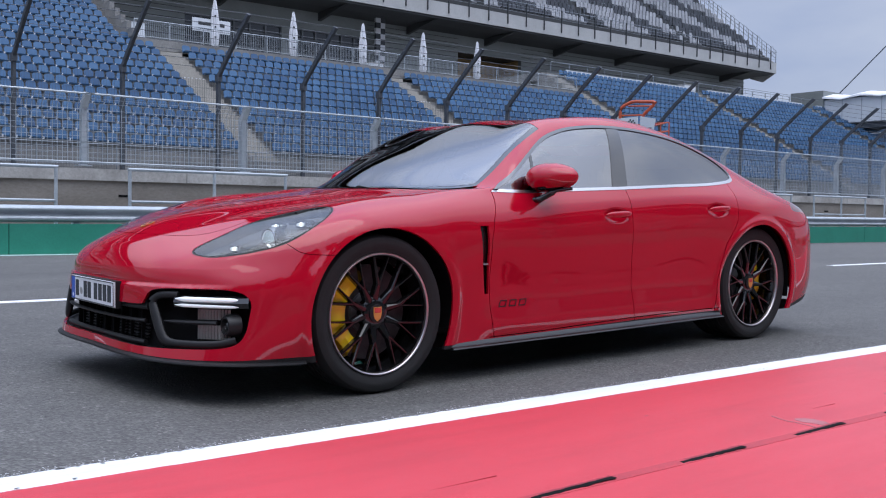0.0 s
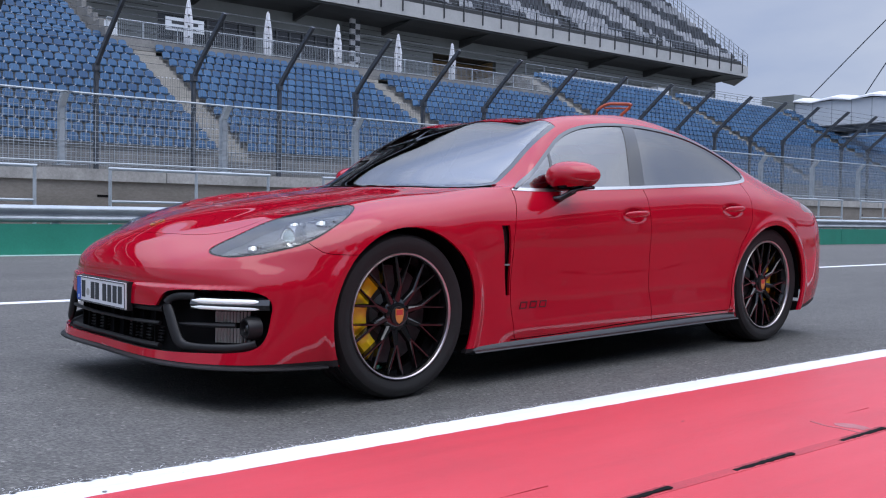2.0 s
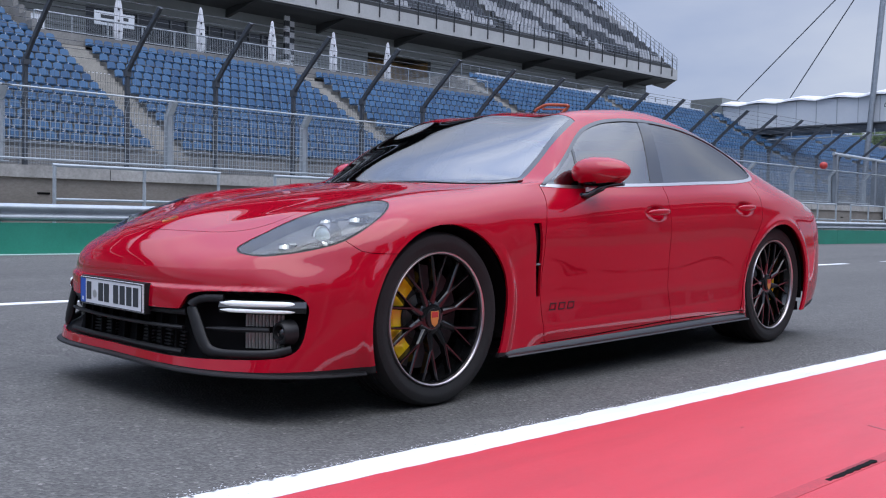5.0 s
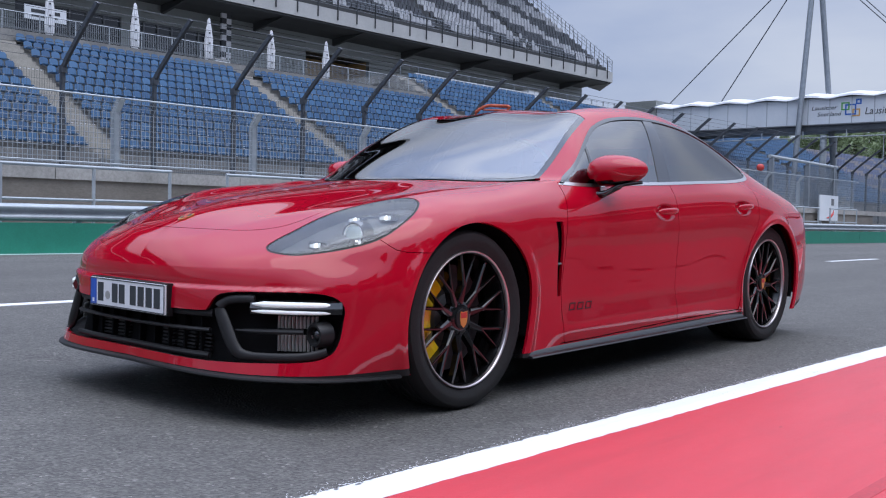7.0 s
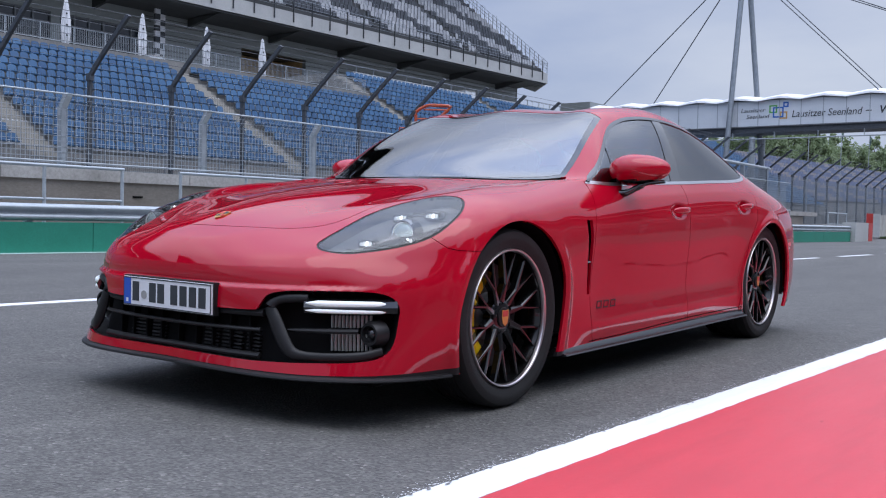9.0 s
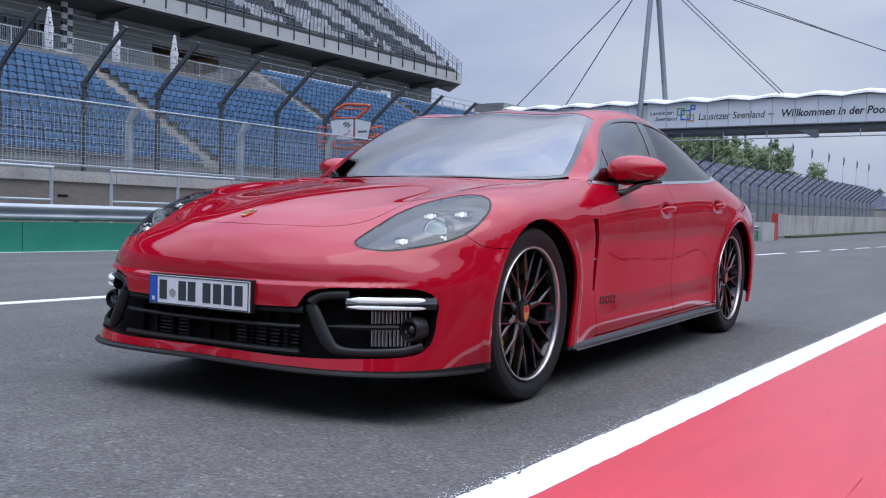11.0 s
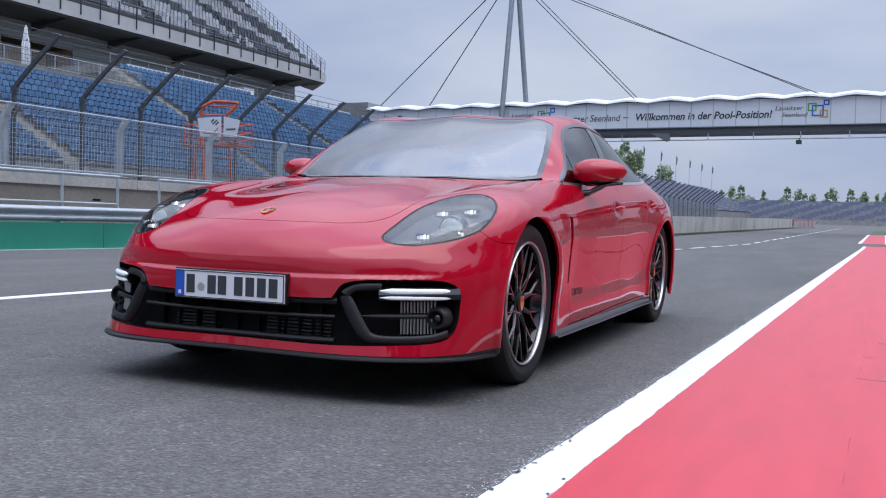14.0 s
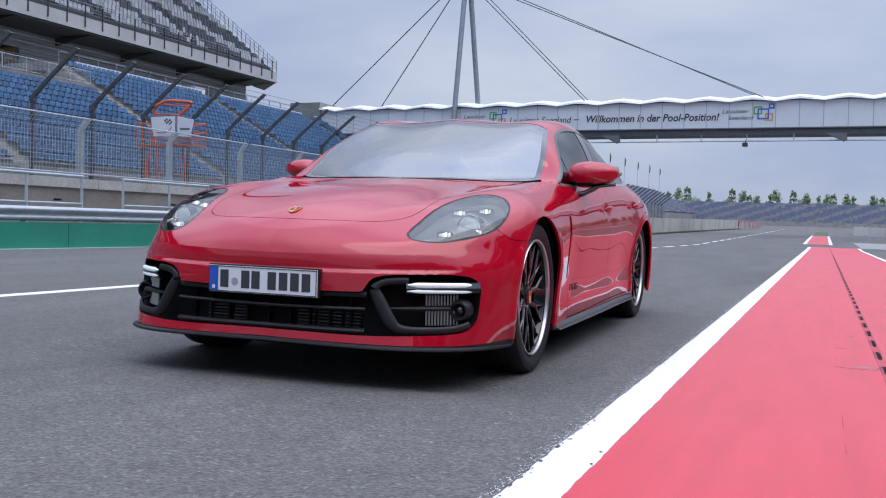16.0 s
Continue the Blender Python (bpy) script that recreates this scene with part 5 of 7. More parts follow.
# ---- the car: surface ----
# Feature curves from the nose round the corner and along the side to the tail. Each row is one
# cross curve from the lower edge up to the centre line; x to the car's left, y to its rear.
CROSS = [
    # nose, on the centre line
    [(0, -2.462, .203), (0, -2.455, .285), (0, -2.452, .42), (0, -2.448, .53), (0, -2.432, .59), (0, -2.412, .63), (0, -2.39, .66), (0, -2.36, .688), (0, -2.325, .712), (0, -2.28, .737)],
    [(.30, -2.450, .202), (.30, -2.44, .285), (.30, -2.436, .42), (.30, -2.43, .53), (.30, -2.408, .592), (.295, -2.375, .637), (.275, -2.33, .678), (.22, -2.285, .715), (.12, -2.24, .747), (0, -2.19, .777)],
    # front corner
    [(.59, -2.380, .197), (.59, -2.36, .28), (.595, -2.335, .42), (.60, -2.318, .53), (.595, -2.28, .605), (.57, -2.21, .668), (.48, -2.125, .728), (.35, -2.07, .772), (.18, -2.035, .803), (0, -2.02, .822)],
    [(.835, -2.138, .188), (.845, -2.115, .275), (.85, -2.09, .42), (.85, -2.07, .53), (.832, -2.03, .625), (.782, -1.96, .727), (.655, -1.865, .80), (.485, -1.81, .825), (.25, -1.78, .852), (0, -1.77, .868)],
    # ahead of the front wheel
    [(.90, -1.85, .18), (.925, -1.85, .27), (.945, -1.84, .42), (.952, -1.82, .53), (.938, -1.79, .66), (.872, -1.73, .80), (.735, -1.63, .865), (.54, -1.56, .863), (.27, -1.52, .891), (0, -1.5, .905)],
    # front axle
    [(.93, -1.475, .18), (.952, -1.475, .27), (.964, -1.475, .42), (.968, -1.465, .56), (.955, -1.45, .70), (.895, -1.42, .835), (.765, -1.36, .902), (.575, -1.29, .896), (.29, -1.26, .921), (0, -1.25, .933)],
    # behind the front wheel
    [(.905, -1.05, .17), (.905, -1.05, .27), (.92, -1.05, .42), (.938, -1.05, .56), (.94, -1.05, .71), (.895, -1.045, .855), (.80, -1.035, .922), (.61, -1.01, .927), (.30, -1.04, .945), (0, -1.06, .953)],
    [(.90, -.92, .17), (.904, -.92, .26), (.914, -.92, .42), (.93, -.92, .57), (.937, -.92, .72), (.892, -.915, .862), (.814, -.905, .930), (.67, -.885, .946), (.33, -.965, .957), (0, -.99, .964)],
    # foot of the windscreen pillar
    [(.895, -.76, .17), (.907, -.76, .25), (.908, -.76, .42), (.922, -.76, .58), (.932, -.76, .73), (.888, -.755, .868), (.828, -.742, .936), (.765, -.718, .970), (.40, -.79, 1.043), (0, -.83, 1.066)],
    [(.895, -.487, .17), (.907, -.487, .25), (.908, -.487, .42), (.924, -.487, .59), (.932, -.487, .745), (.893, -.487, .882), (.846, -.487, .951), (.728, -.487, 1.122), (.40, -.50, 1.203), (0, -.51, 1.228)],
    [(.895, -.2, .17), (.907, -.2, .25), (.909, -.2, .42), (.925, -.2, .60), (.932, -.2, .76), (.898, -.2, .893), (.852, -.2, .962), (.640, -.2, 1.272), (.37, -.2, 1.338), (0, -.2, 1.357)],
    [(.895, .1, .17), (.907, .1, .25), (.909, .1, .42), (.925, .1, .60), (.934, .1, .765), (.904, .1, .902), (.861, .1, .972), (.642, .1, 1.325), (.365, .1, 1.385), (0, .1, 1.402)],
    [(.895, .4, .17), (.907, .4, .25), (.909, .4, .42), (.925, .4, .60), (.935, .4, .77), (.908, .4, .91), (.868, .4, .982), (.645, .4, 1.345), (.36, .4, 1.405), (0, .4, 1.416)],
    [(.90, 1.0, .18), (.911, 1.0, .26), (.917, 1.0, .43), (.935, 1.0, .61), (.948, 1.0, .78), (.915, 1.0, .935), (.855, 1.0, 1.012), (.625, 1.0, 1.295), (.345, 1.0, 1.362), (0, 1.0, 1.378)],
    # rear axle
    [(.93, 1.475, .18), (.952, 1.475, .27), (.967, 1.475, .45), (.969, 1.475, .62), (.962, 1.475, .78), (.915, 1.475, .925), (.81, 1.475, 1.028), (.59, 1.475, 1.195), (.33, 1.475, 1.262), (0, 1.475, 1.28)],
    [(.905, 1.95, .20), (.918, 1.95, .30), (.928, 1.95, .46), (.93, 1.95, .62), (.915, 1.95, .78), (.855, 1.95, .905), (.745, 1.95, .97), (.52, 1.95, 1.05), (.29, 1.95, 1.105), (0, 1.95, 1.125)],
    # tail
    [(.78, 2.31, .25), (.805, 2.31, .33), (.82, 2.31, .47), (.82, 2.31, .63), (.805, 2.30, .77), (.75, 2.27, .865), (.65, 2.26, .910), (.46, 2.25, .955), (.26, 2.245, .978), (0, 2.245, .99)],
    [(.5, 2.46, .28), (.5, 2.48, .36), (.5, 2.50, .48), (.5, 2.50, .64), (.49, 2.485, .77), (.46, 2.46, .85), (.42, 2.44, .882), (.3, 2.42, .91), (.17, 2.415, .922), (0, 2.41, .928)],
    [(0, 2.495, .28), (0, 2.52, .36), (0, 2.535, .48), (0, 2.535, .64), (0, 2.52, .765), (0, 2.50, .835), (0, 2.49, .862), (0, 2.48, .882), (0, 2.47, .893), (0, 2.465, .899)],
]


def spline(ts, ps):
    """Natural cubic spline through ps (n x m) at the knots ts; returns a function of t."""
    ts, ps = np.asarray(ts, float), np.asarray(ps, float)
    n, h = len(ts), np.diff(ts)
    a, b = np.eye(n), np.zeros_like(ps)
    for i in range(1, n - 1):
        a[i, i - 1:i + 2] = h[i - 1], 2 * (h[i - 1] + h[i]), h[i]
        b[i] = 6 * ((ps[i + 1] - ps[i]) / h[i] - (ps[i] - ps[i - 1]) / h[i - 1])
    m = np.linalg.solve(a, b)

    def at(t):
        t = np.atleast_1d(t)
        i = np.clip(np.searchsorted(ts, t) - 1, 0, n - 2)
        d, e = (t - ts[i])[:, None], (ts[i + 1] - t)[:, None]
        hh = h[i][:, None]
        return m[i] * e ** 3 / (6 * hh) + m[i + 1] * d ** 3 / (6 * hh) + (ps[i] / hh - m[i] * hh / 6) * e + (ps[i + 1] / hh - m[i + 1] * hh / 6) * d
    return at


def body_grid(nt=400, ns=160):
    """The left half of the body as a grid of points, nt along the car and ns across."""
    c = np.array(CROSS)                                     # knots along x knots across x 3
    flip = np.array([-1, 1, 1])
    along = np.linalg.norm(np.diff(c[:, 1:7], axis=0), axis=2).mean(1)
    t = np.concatenate([[0], np.cumsum(along)])
    full = np.concatenate([c[2:0:-1] * flip, c, c[-2:-4:-1] * flip])
    tf = np.concatenate([[-t[2], -t[1]], t, [2 * t[-1] - t[-2], 2 * t[-1] - t[-3]]])
    tt = np.linspace(0, t[-1], nt)
    curves = np.stack([spline(tf, full[:, k])(tt) for k in range(c.shape[1])], 1)     # nt x k x 3
    curves[0, :, 0] = curves[-1, :, 0] = 0
    out = np.zeros((nt, ns, 3))
    across = np.linalg.norm(np.diff(c[4:-3], axis=1), axis=2).mean(0)
    s = np.concatenate([[0], np.cumsum(across)])
    # closer lines over the bumper and flank, where the forms are finer
    dense = np.interp(np.linspace(0, s[-1], 2000), [0, s[1], s[2], s[5], s[6], s[-1]], [1.2, 1.2, 2.4, 2.4, 1.0, 0.9])
    cum = np.concatenate([[0], np.cumsum(0.5 * (dense[1:] + dense[:-1]))])
    ss = np.interp(np.linspace(0, cum[-1], ns), cum, np.linspace(0, s[-1], 2000))
    sf = np.concatenate([s, [2 * s[-1] - s[-2], 2 * s[-1] - s[-3]]])
    for i in range(nt):
        row = curves[i]
        ext = np.concatenate([row, row[-2:-4:-1] * flip])
        if i in (0, nt - 1):
            ext = np.concatenate([row, 2 * row[-1] - row[-2:-4:-1]])
        out[i] = spline(sf, ext)(ss)
    out[:, -1, 0] = 0
    out[0, :, 0] = out[-1, :, 0] = 0
    return out


# ---- the car: cutting ----
SIDE = (Vector((0, 1, 0)), Vector((0, 0, 1)))
FRONT = (Vector((1, 0, 0)), Vector((0, 0, 1)))
TOP = (Vector((1, 0, 0)), Vector((0, 1, 0)))
_d = Vector((-0.5, 0.72, -0.48)).normalized()
_e = _d.cross(Vector((0, 0, 1))).normalized()
LAMP = (_e, _e.cross(_d))                     # across and up, as one looks at a headlight


def flat(points, view):
    """Points of space in a view's two coordinates."""
    return [(Vector(p).dot(view[0]), Vector(p).dot(view[1])) for p in points]


def smooth_line(points, n=6, closed=False):
    """A rounder line through the points (centripetal enough for outlines)."""
    p = [Vector(q) for q in points]
    m = len(p)
    out = []
    for i in range(m if closed else m - 1):
        a = p[i - 1] if closed or i else p[0]
        b, c = p[i], p[(i + 1) % m]
        d = p[(i + 2) % m] if closed or i + 2 < m else p[-1]
        for k in range(n):
            t = k / n
            out.append(0.5 * (2 * b + (c - a) * t + (2 * a - 5 * b + 4 * c - d) * t * t + (3 * b - a - 3 * c + d) * t ** 3))
    return [tuple(q) for q in out] + ([] if closed else [tuple(p[-1])])


def offset_line(points, d):
    """An open line of two coordinates moved sideways by d."""
    out = []
    for i, p in enumerate(points):
        a, b = Vector(points[max(i - 1, 0)]), Vector(points[min(i + 1, len(points) - 1)])
        t = (b - a).normalized()
        out.append((p[0] - t.y * d, p[1] + t.x * d))
    return out


def strip(points, width=0.0045):
    return offset_line(points, width / 2) + offset_line(points, -width / 2)[::-1]


def shrink(poly, d):
    """A closed outline moved inwards by d."""
    n = len(poly)
    area = sum(poly[i][0] * poly[(i + 1) % n][1] - poly[(i + 1) % n][0] * poly[i][1] for i in range(n))
    out = []
    for i in range(n):
        t = (Vector(poly[(i + 1) % n]) - Vector(poly[i - 1])).normalized()
        w = d if area > 0 else -d
        out.append((poly[i][0] - t.y * w, poly[i][1] + t.x * w))
    return out


def inside(poly, a, b):
    """Which of the points (arrays a, b) lie in the outline."""
    hit = np.zeros(len(a), bool)
    n = len(poly)
    for i in range(n):
        (x0, y0), (x1, y1) = poly[i], poly[(i + 1) % n]
        if y0 == y1:
            continue
        cond = ((y0 > b) != (y1 > b)) & (a < (x1 - x0) * (b - y0) / (y1 - y0) + x0)
        hit ^= cond
    return hit


def cut(bm, poly, view, where):
    """Cuts the surface along a closed outline, seen in a view, where the test allows it."""
    e1, e2 = view
    box = [min(p[0] for p in poly) - 0.03, max(p[0] for p in poly) + 0.03, min(p[1] for p in poly) - 0.03, max(p[1] for p in poly) + 0.03]
    near = set()
    for f in bm.faces:
        c = f.calc_center_median()
        a, b = c.dot(e1), c.dot(e2)
        if box[0] < a < box[1] and box[2] < b < box[3] and where(c):
            near.add(f)
    n = len(poly)
    for i in range(n):
        p, q = Vector(poly[i]), Vector(poly[(i + 1) % n])
        d = q - p
        if d.length < 1e-6:
            continue
        no = (e1 * -d.y + e2 * d.x).normalized()
        lo = (min(p.x, q.x) - 1e-4, min(p.y, q.y) - 1e-4)
        hi = (max(p.x, q.x) + 1e-4, max(p.y, q.y) + 1e-4)
        co = e1 * p.x + e2 * p.y
        pick = []
        for f in near:
            if not f.is_valid:
                continue
            aa = [v.co.dot(e1) for v in f.verts]
            if max(aa) < lo[0] or min(aa) > hi[0]:
                continue
            bb = [v.co.dot(e2) for v in f.verts]
            if max(bb) < lo[1] or min(bb) > hi[1]:
                continue
            side = [(v.co - co).dot(no) for v in f.verts]
            if max(side) > 0 > min(side):
                pick.append(f)
        if not pick:
            continue
        geom = list({x for f in pick for x in (*f.verts, *f.edges)}) + pick
        res = bmesh.ops.bisect_plane(bm, geom=geom, dist=2e-4, plane_co=co, plane_no=no)
        near |= {x for x in res["geom"] if isinstance(x, bmesh.types.BMFace)}
        near = {f for f in near if f.is_valid}


def shaped_grid():
    """The body's grid with its smaller forms: arch flares, handle bowls, the scoop low in the doors."""
    g = body_grid()
    x, y, z = g[..., 0].copy(), g[..., 1].copy(), g[..., 2].copy()
    side = np.clip((x - 0.75) / 0.08, 0, 1)
    for cy, r0 in ((-1.46, 0.425), (1.466, 0.425)):
        r = np.hypot(y - cy, z - 0.365)
        g[..., 0] += side * 0.011 * np.exp(-((r - r0) / 0.022) ** 2)
    span = np.clip((y + 0.95) / 0.2, 0, 1) * np.clip((1.12 - y) / 0.2, 0, 1)
    g[..., 0] -= side * span * 0.003 * np.exp(-((z - 0.41 - 0.02 * y) / 0.07) ** 2)
    g[..., 0] += side * span * 0.002 * np.exp(-((z - 0.29 - 0.02 * y) / 0.04) ** 2)
    for cy, cz in ((0.10, 0.820), (1.02, 0.857)):
        r = np.hypot((y - cy) / 0.105, (z - cz) / 0.042)
        g[..., 0] -= side * 0.016 * np.clip(1 - r ** 2, 0, 1) ** 0.8
    # the bumper's crease: an undercut band that ends on a narrow ledge
    ahead = np.clip((-1.93 - y) / 0.12, 0, 1) * np.clip((0.80 - x) / 0.12, 0, 1)
    top, low = 0.583 + 0.012 * x, 0.520 + 0.006 * x
    f = np.clip((top - z) / (top - low), 0, 1)
    ledge = np.clip((z - (low - 0.012)) / 0.012, 0, 1)
    g[..., 1] += ahead * 0.015 * f * ledge
    # two soft ridges along the bonnet
    on = np.clip((z - 0.72) / 0.05, 0, 1) * np.clip((-1.05 - y) / 0.1, 0, 1)
    ridge = 0.40 + 0.10 * np.clip((y + 2.2) / 1.1, 0, 1)
    g[..., 2] += on * 0.004 * np.exp(-((x - ridge) / 0.06) ** 2)
    # fair the bonnet, the wings' tops and the nose above the crease
    soft = np.clip((z - 0.60) / 0.08, 0, 1) * np.clip((-1.0 - y) / 0.15, 0, 1)
    once = blurred(g)
    fair = once + blurred(g - once, odd=False)
    g = g + soft[..., None] * (fair - g)
    # the headlights' covers stand a little proud
    lamp = np.array((.71, -1.95, .755))
    r = np.linalg.norm(g - lamp, axis=2) / 0.23
    out = np.array((.45, -.55, .70))
    return g + (0.014 * np.clip(1 - r ** 2, 0, 1) ** 2)[..., None] * out


def blurred(g, along=6.0, across=6.0, odd=True):
    """The grid averaged over its neighbours, mirrored at the car's middle."""
    flip = np.array([-1, 1, 1])
    for axis, sigma in ((0, along), (1, across)):
        k = int(3 * sigma)
        w = np.exp(-0.5 * (np.arange(-k, k + 1) / sigma) ** 2)
        w /= w.sum()
        if axis == 0:
            pad = np.concatenate([g[k:0:-1] * flip, g, g[-2:-k - 2:-1] * flip], 0)
            g = sum(w[i] * pad[i:i + g.shape[0]] for i in range(2 * k + 1))
        else:
            first = 2 * g[:, :1] - g[:, k:0:-1] if odd else g[:, k:0:-1]
            pad = np.concatenate([first, g, g[:, -2:-k - 2:-1] * flip], 1)
            g = sum(w[i] * pad[:, i:i + g.shape[1]] for i in range(2 * k + 1))
    return g


GRID = shaped_grid()
NT, NS, _ = GRID.shape
_dt, _ds = np.gradient(GRID, axis=0), np.gradient(GRID, axis=1)
NORMALS = np.cross(_dt, _ds)
NORMALS[0, -1], NORMALS[-1, -1] = NORMALS[0, -3], NORMALS[-1, -3]
NORMALS /= np.linalg.norm(NORMALS, axis=2)[..., None]
if NORMALS[NT // 2, NS // 3, 0] < 0:
    NORMALS = -NORMALS
NORMALS[:, -1, 0] = NORMALS[0, :, 0] = NORMALS[-1, :, 0] = 0
NORMALS /= np.linalg.norm(NORMALS, axis=2)[..., None]
QUADS = [(i * NS + j, (i + 1) * NS + j, (i + 1) * NS + j + 1, i * NS + j + 1) for i in range(NT - 1) for j in range(NS - 1)]
SKIN = BVHTree.FromPolygons(GRID.reshape(-1, 3).tolist(), QUADS)
FLAT_N = NORMALS.reshape(-1, 3)
FLAT_P = GRID.reshape(-1, 3)


def skin_normal(p):
    """The smooth outward normal of the left half of the body nearest to p."""
    q, _, k, _ = SKIN.find_nearest(p)
    ids = QUADS[k]
    w = np.array([1.0 / (1e-6 + np.linalg.norm(FLAT_P[i] - np.array(q)) ** 2) for i in ids])
    # bilinear weights from the quad's own edges
    a, b, c, d = (FLAT_P[i] for i in ids)
    e, f = b - a, d - a
    r = np.array(q) - a
    u = float(np.clip(r.dot(e) / max(e.dot(e), 1e-12), 0, 1))
    v = float(np.clip(r.dot(f) / max(f.dot(f), 1e-12), 0, 1))
    n = (1 - u) * (1 - v) * FLAT_N[ids[0]] + u * (1 - v) * FLAT_N[ids[1]] + u * v * FLAT_N[ids[2]] + (1 - u) * v * FLAT_N[ids[3]]
    return Vector(n).normalized()


def front_y(x, z):
    """How far forward the skin reaches at x, z."""
    hit = SKIN.ray_cast(Vector((abs(x), -4, z)), Vector((0, 1, 0)))[0]
    return hit.y if hit else -2.4


def side_x(y, z):
    hit = SKIN.ray_cast(Vector((3, y, z)), Vector((-1, 0, 0)))[0]
    return hit.x if hit else 0.9


def top_z(x, y):
    hit = SKIN.ray_cast(Vector((abs(x), y, 3)), Vector((0, 0, -1)))[0]
    return hit.z if hit else 0.9


# outlines
_low = smooth_line([(-.742, .941), (-.5, .938), (-.21, .953), (.19, .970), (.63, .992), (1.0, 1.008), (1.25, 1.028), (1.36, 1.050), (1.408, 1.10)])
_up = smooth_line([(1.408, 1.10), (1.39, 1.155), (1.305, 1.217), (1.12, 1.280), (.87, 1.326), (.55, 1.352), (.28, 1.355), (.07, 1.338), (-.08, 1.308), (-.235, 1.25), (-.417, 1.142), (-.583, 1.035), (-.742, .941)])
WINDOW = _low + _up[1:-1]
BELT = [(a, b + 0.0165) for a, b in _low[:-4]]
GLASS = shrink(WINDOW, 0.016)
PILLAR = [(.128, .955), (.322, 1.37), (.422, 1.37), (.252, .96)]
QUARTER_BAR = [(-.484, .93), (-.372, 1.18), (-.352, 1.19), (-.464, .93)]
REAR_BAR = [(1.02, 1.0), (.93, 1.33), (.955, 1.33), (1.045, 1.0)]
SCREEN = smooth_line([(-.2, -.985), (0, -1.0), (.20, -.985), (.45, -.92), (.62, -.835), (.712, -.745)], 5)[5:] + smooth_line([(.712, -.745), (.69, -.56), (.645, -.36), (.598, -.19)], 4)[1:] + smooth_line([(.598, -.19), (.45, -.172), (.25, -.162), (0, -.158)], 4)[1:] + [(-.05, -.158), (-.05, -1.0)]
SCREEN_CLEAR = [(max(x - 0.028, -.05) if x > 0.5 else x, y + (0.010 if y < -.7 else -0.012 if x > 0.5 else -0.03)) for x, y in SCREEN]
REAR_SCREEN = [(-.05, 1.22), (.3, 1.22), (.46, 1.25), (.54, 1.5), (.52, 1.85), (.46, 2.02), (.25, 2.08), (-.05, 2.1)]
BONNET = smooth_line([(-.06, -2.292), (.06, -2.29), (.20, -2.262), (.331, -2.218), (.44, -2.145), (.50, -2.06), (.527, -1.93), (.54, -1.66), (.562, -1.4), (.60, -1.15), (.655, -.95)], 5) + smooth_line([(.69, -.862), (.62, -.868), (.45, -.943), (.2, -1.006), (0, -1.020), (-.06, -1.020)], 4)
COWL = smooth_line([(-.06, -1.020), (.06, -1.020), (.2, -1.006), (.45, -.943), (.62, -.868), (.70, -.835), (.735, -.77)], 4) + [(.72, -.74)] + [p for p in reversed(SCREEN) if p[1] < -.75 and p[0] > -.04] + [(-.06, -1.0)]
HEADLIGHT3 = [(.546, -2.222, .667), (.585, -2.232, .645), (.667, -2.197, .637), (.73, -2.133, .644), (.789, -2.057, .657), (.842, -1.965, .681), (.869, -1.883, .720), (.872, -1.79, .777), (.850, -1.722, .815), (.800, -1.662, .846), (.735, -1.645, .862), (.668, -1.675, .860), (.615, -1.765, .838), (.585, -1.87, .808), (.562, -1.985, .77), (.548, -2.10, .722), (.541, -2.18, .689)]
HEADLIGHT = smooth_line(flat(HEADLIGHT3, LAMP), 3, True)
HEADLIGHT_IN = shrink(HEADLIGHT, 0.009)
_c = [sum(p[k] for p in flat(HEADLIGHT3, LAMP)) / len(HEADLIGHT3) for k in (0, 1)]
_low = flat(HEADLIGHT3, LAMP)[1:8]
_f = [0.08, 0.32, 0.44, 0.48, 0.44, 0.32, 0.10]
HEADLIGHT_LOW = [(a - 2 * (_c[0] - a), b - 2 * (_c[1] - b)) for a, b in _low] + smooth_line([(a + f * (_c[0] - a), b + f * (_c[1] - b)) for (a, b), f in zip(_low, _f)], 4)[::-1]
DIFFUSER = [(1.86, .1), (1.86, .21), (2.3, .28), (2.7, .33), (2.7, .1)]
GRILLE = [(-.05, .425), (.40, .43), (.43, .432)] + smooth_line([(.442, .45), (.468, .486), (.52, .502), (.62, .507), (.76, .505), (.82, .49), (.845, .452), (.845, .396), (.84, .321), (.822, .276), (.773, .257), (.645, .252), (.419, .248), (.2, .25), (-.05, .25)], 4)
VENT = smooth_line([(-.903, .768), (-.848, .768), (-.842, .6), (-.832, .425), (-.858, .425), (-.882, .575)], 1, True)
SILL = [(-1.12, .10), (-1.12, .188), (-.81, .190), (.268, .218), (1.09, .224), (1.09, .10)]
LIP = [(-.05, .10), (-.05, .218), (.45, .215), (.80, .208), (1.05, .210), (1.05, .10)]
DOOR_FRONT = [(-.735, .952), (-.752, .905), (-.80, .80), (-.826, .70), (-.830, .5), (-.818, .35), (-.795, .222), (-.78, .195)]
DOOR_MID = [(.236, .985), (.232, .9), (.228, .80), (.231, .6), (.250, .4), (.275, .235), (.285, .2)]
DOOR_REAR = [(1.262, 1.065), (1.255, 1.01), (1.228, .90), (1.205, .79), (1.16, .72), (1.105, .645), (1.06, .52), (1.035, .38), (1.03, .25), (1.03, .2)]
DOOR_FOOT = [(-.82, .205), (-.5, .209), (.268, .2335), (1.06, .240)]
SEAM = [(-1.935, .70), (-1.91, .677), (-1.888, .660), (-1.85, .651), (-1.79, .648), (-1.70, .646)]
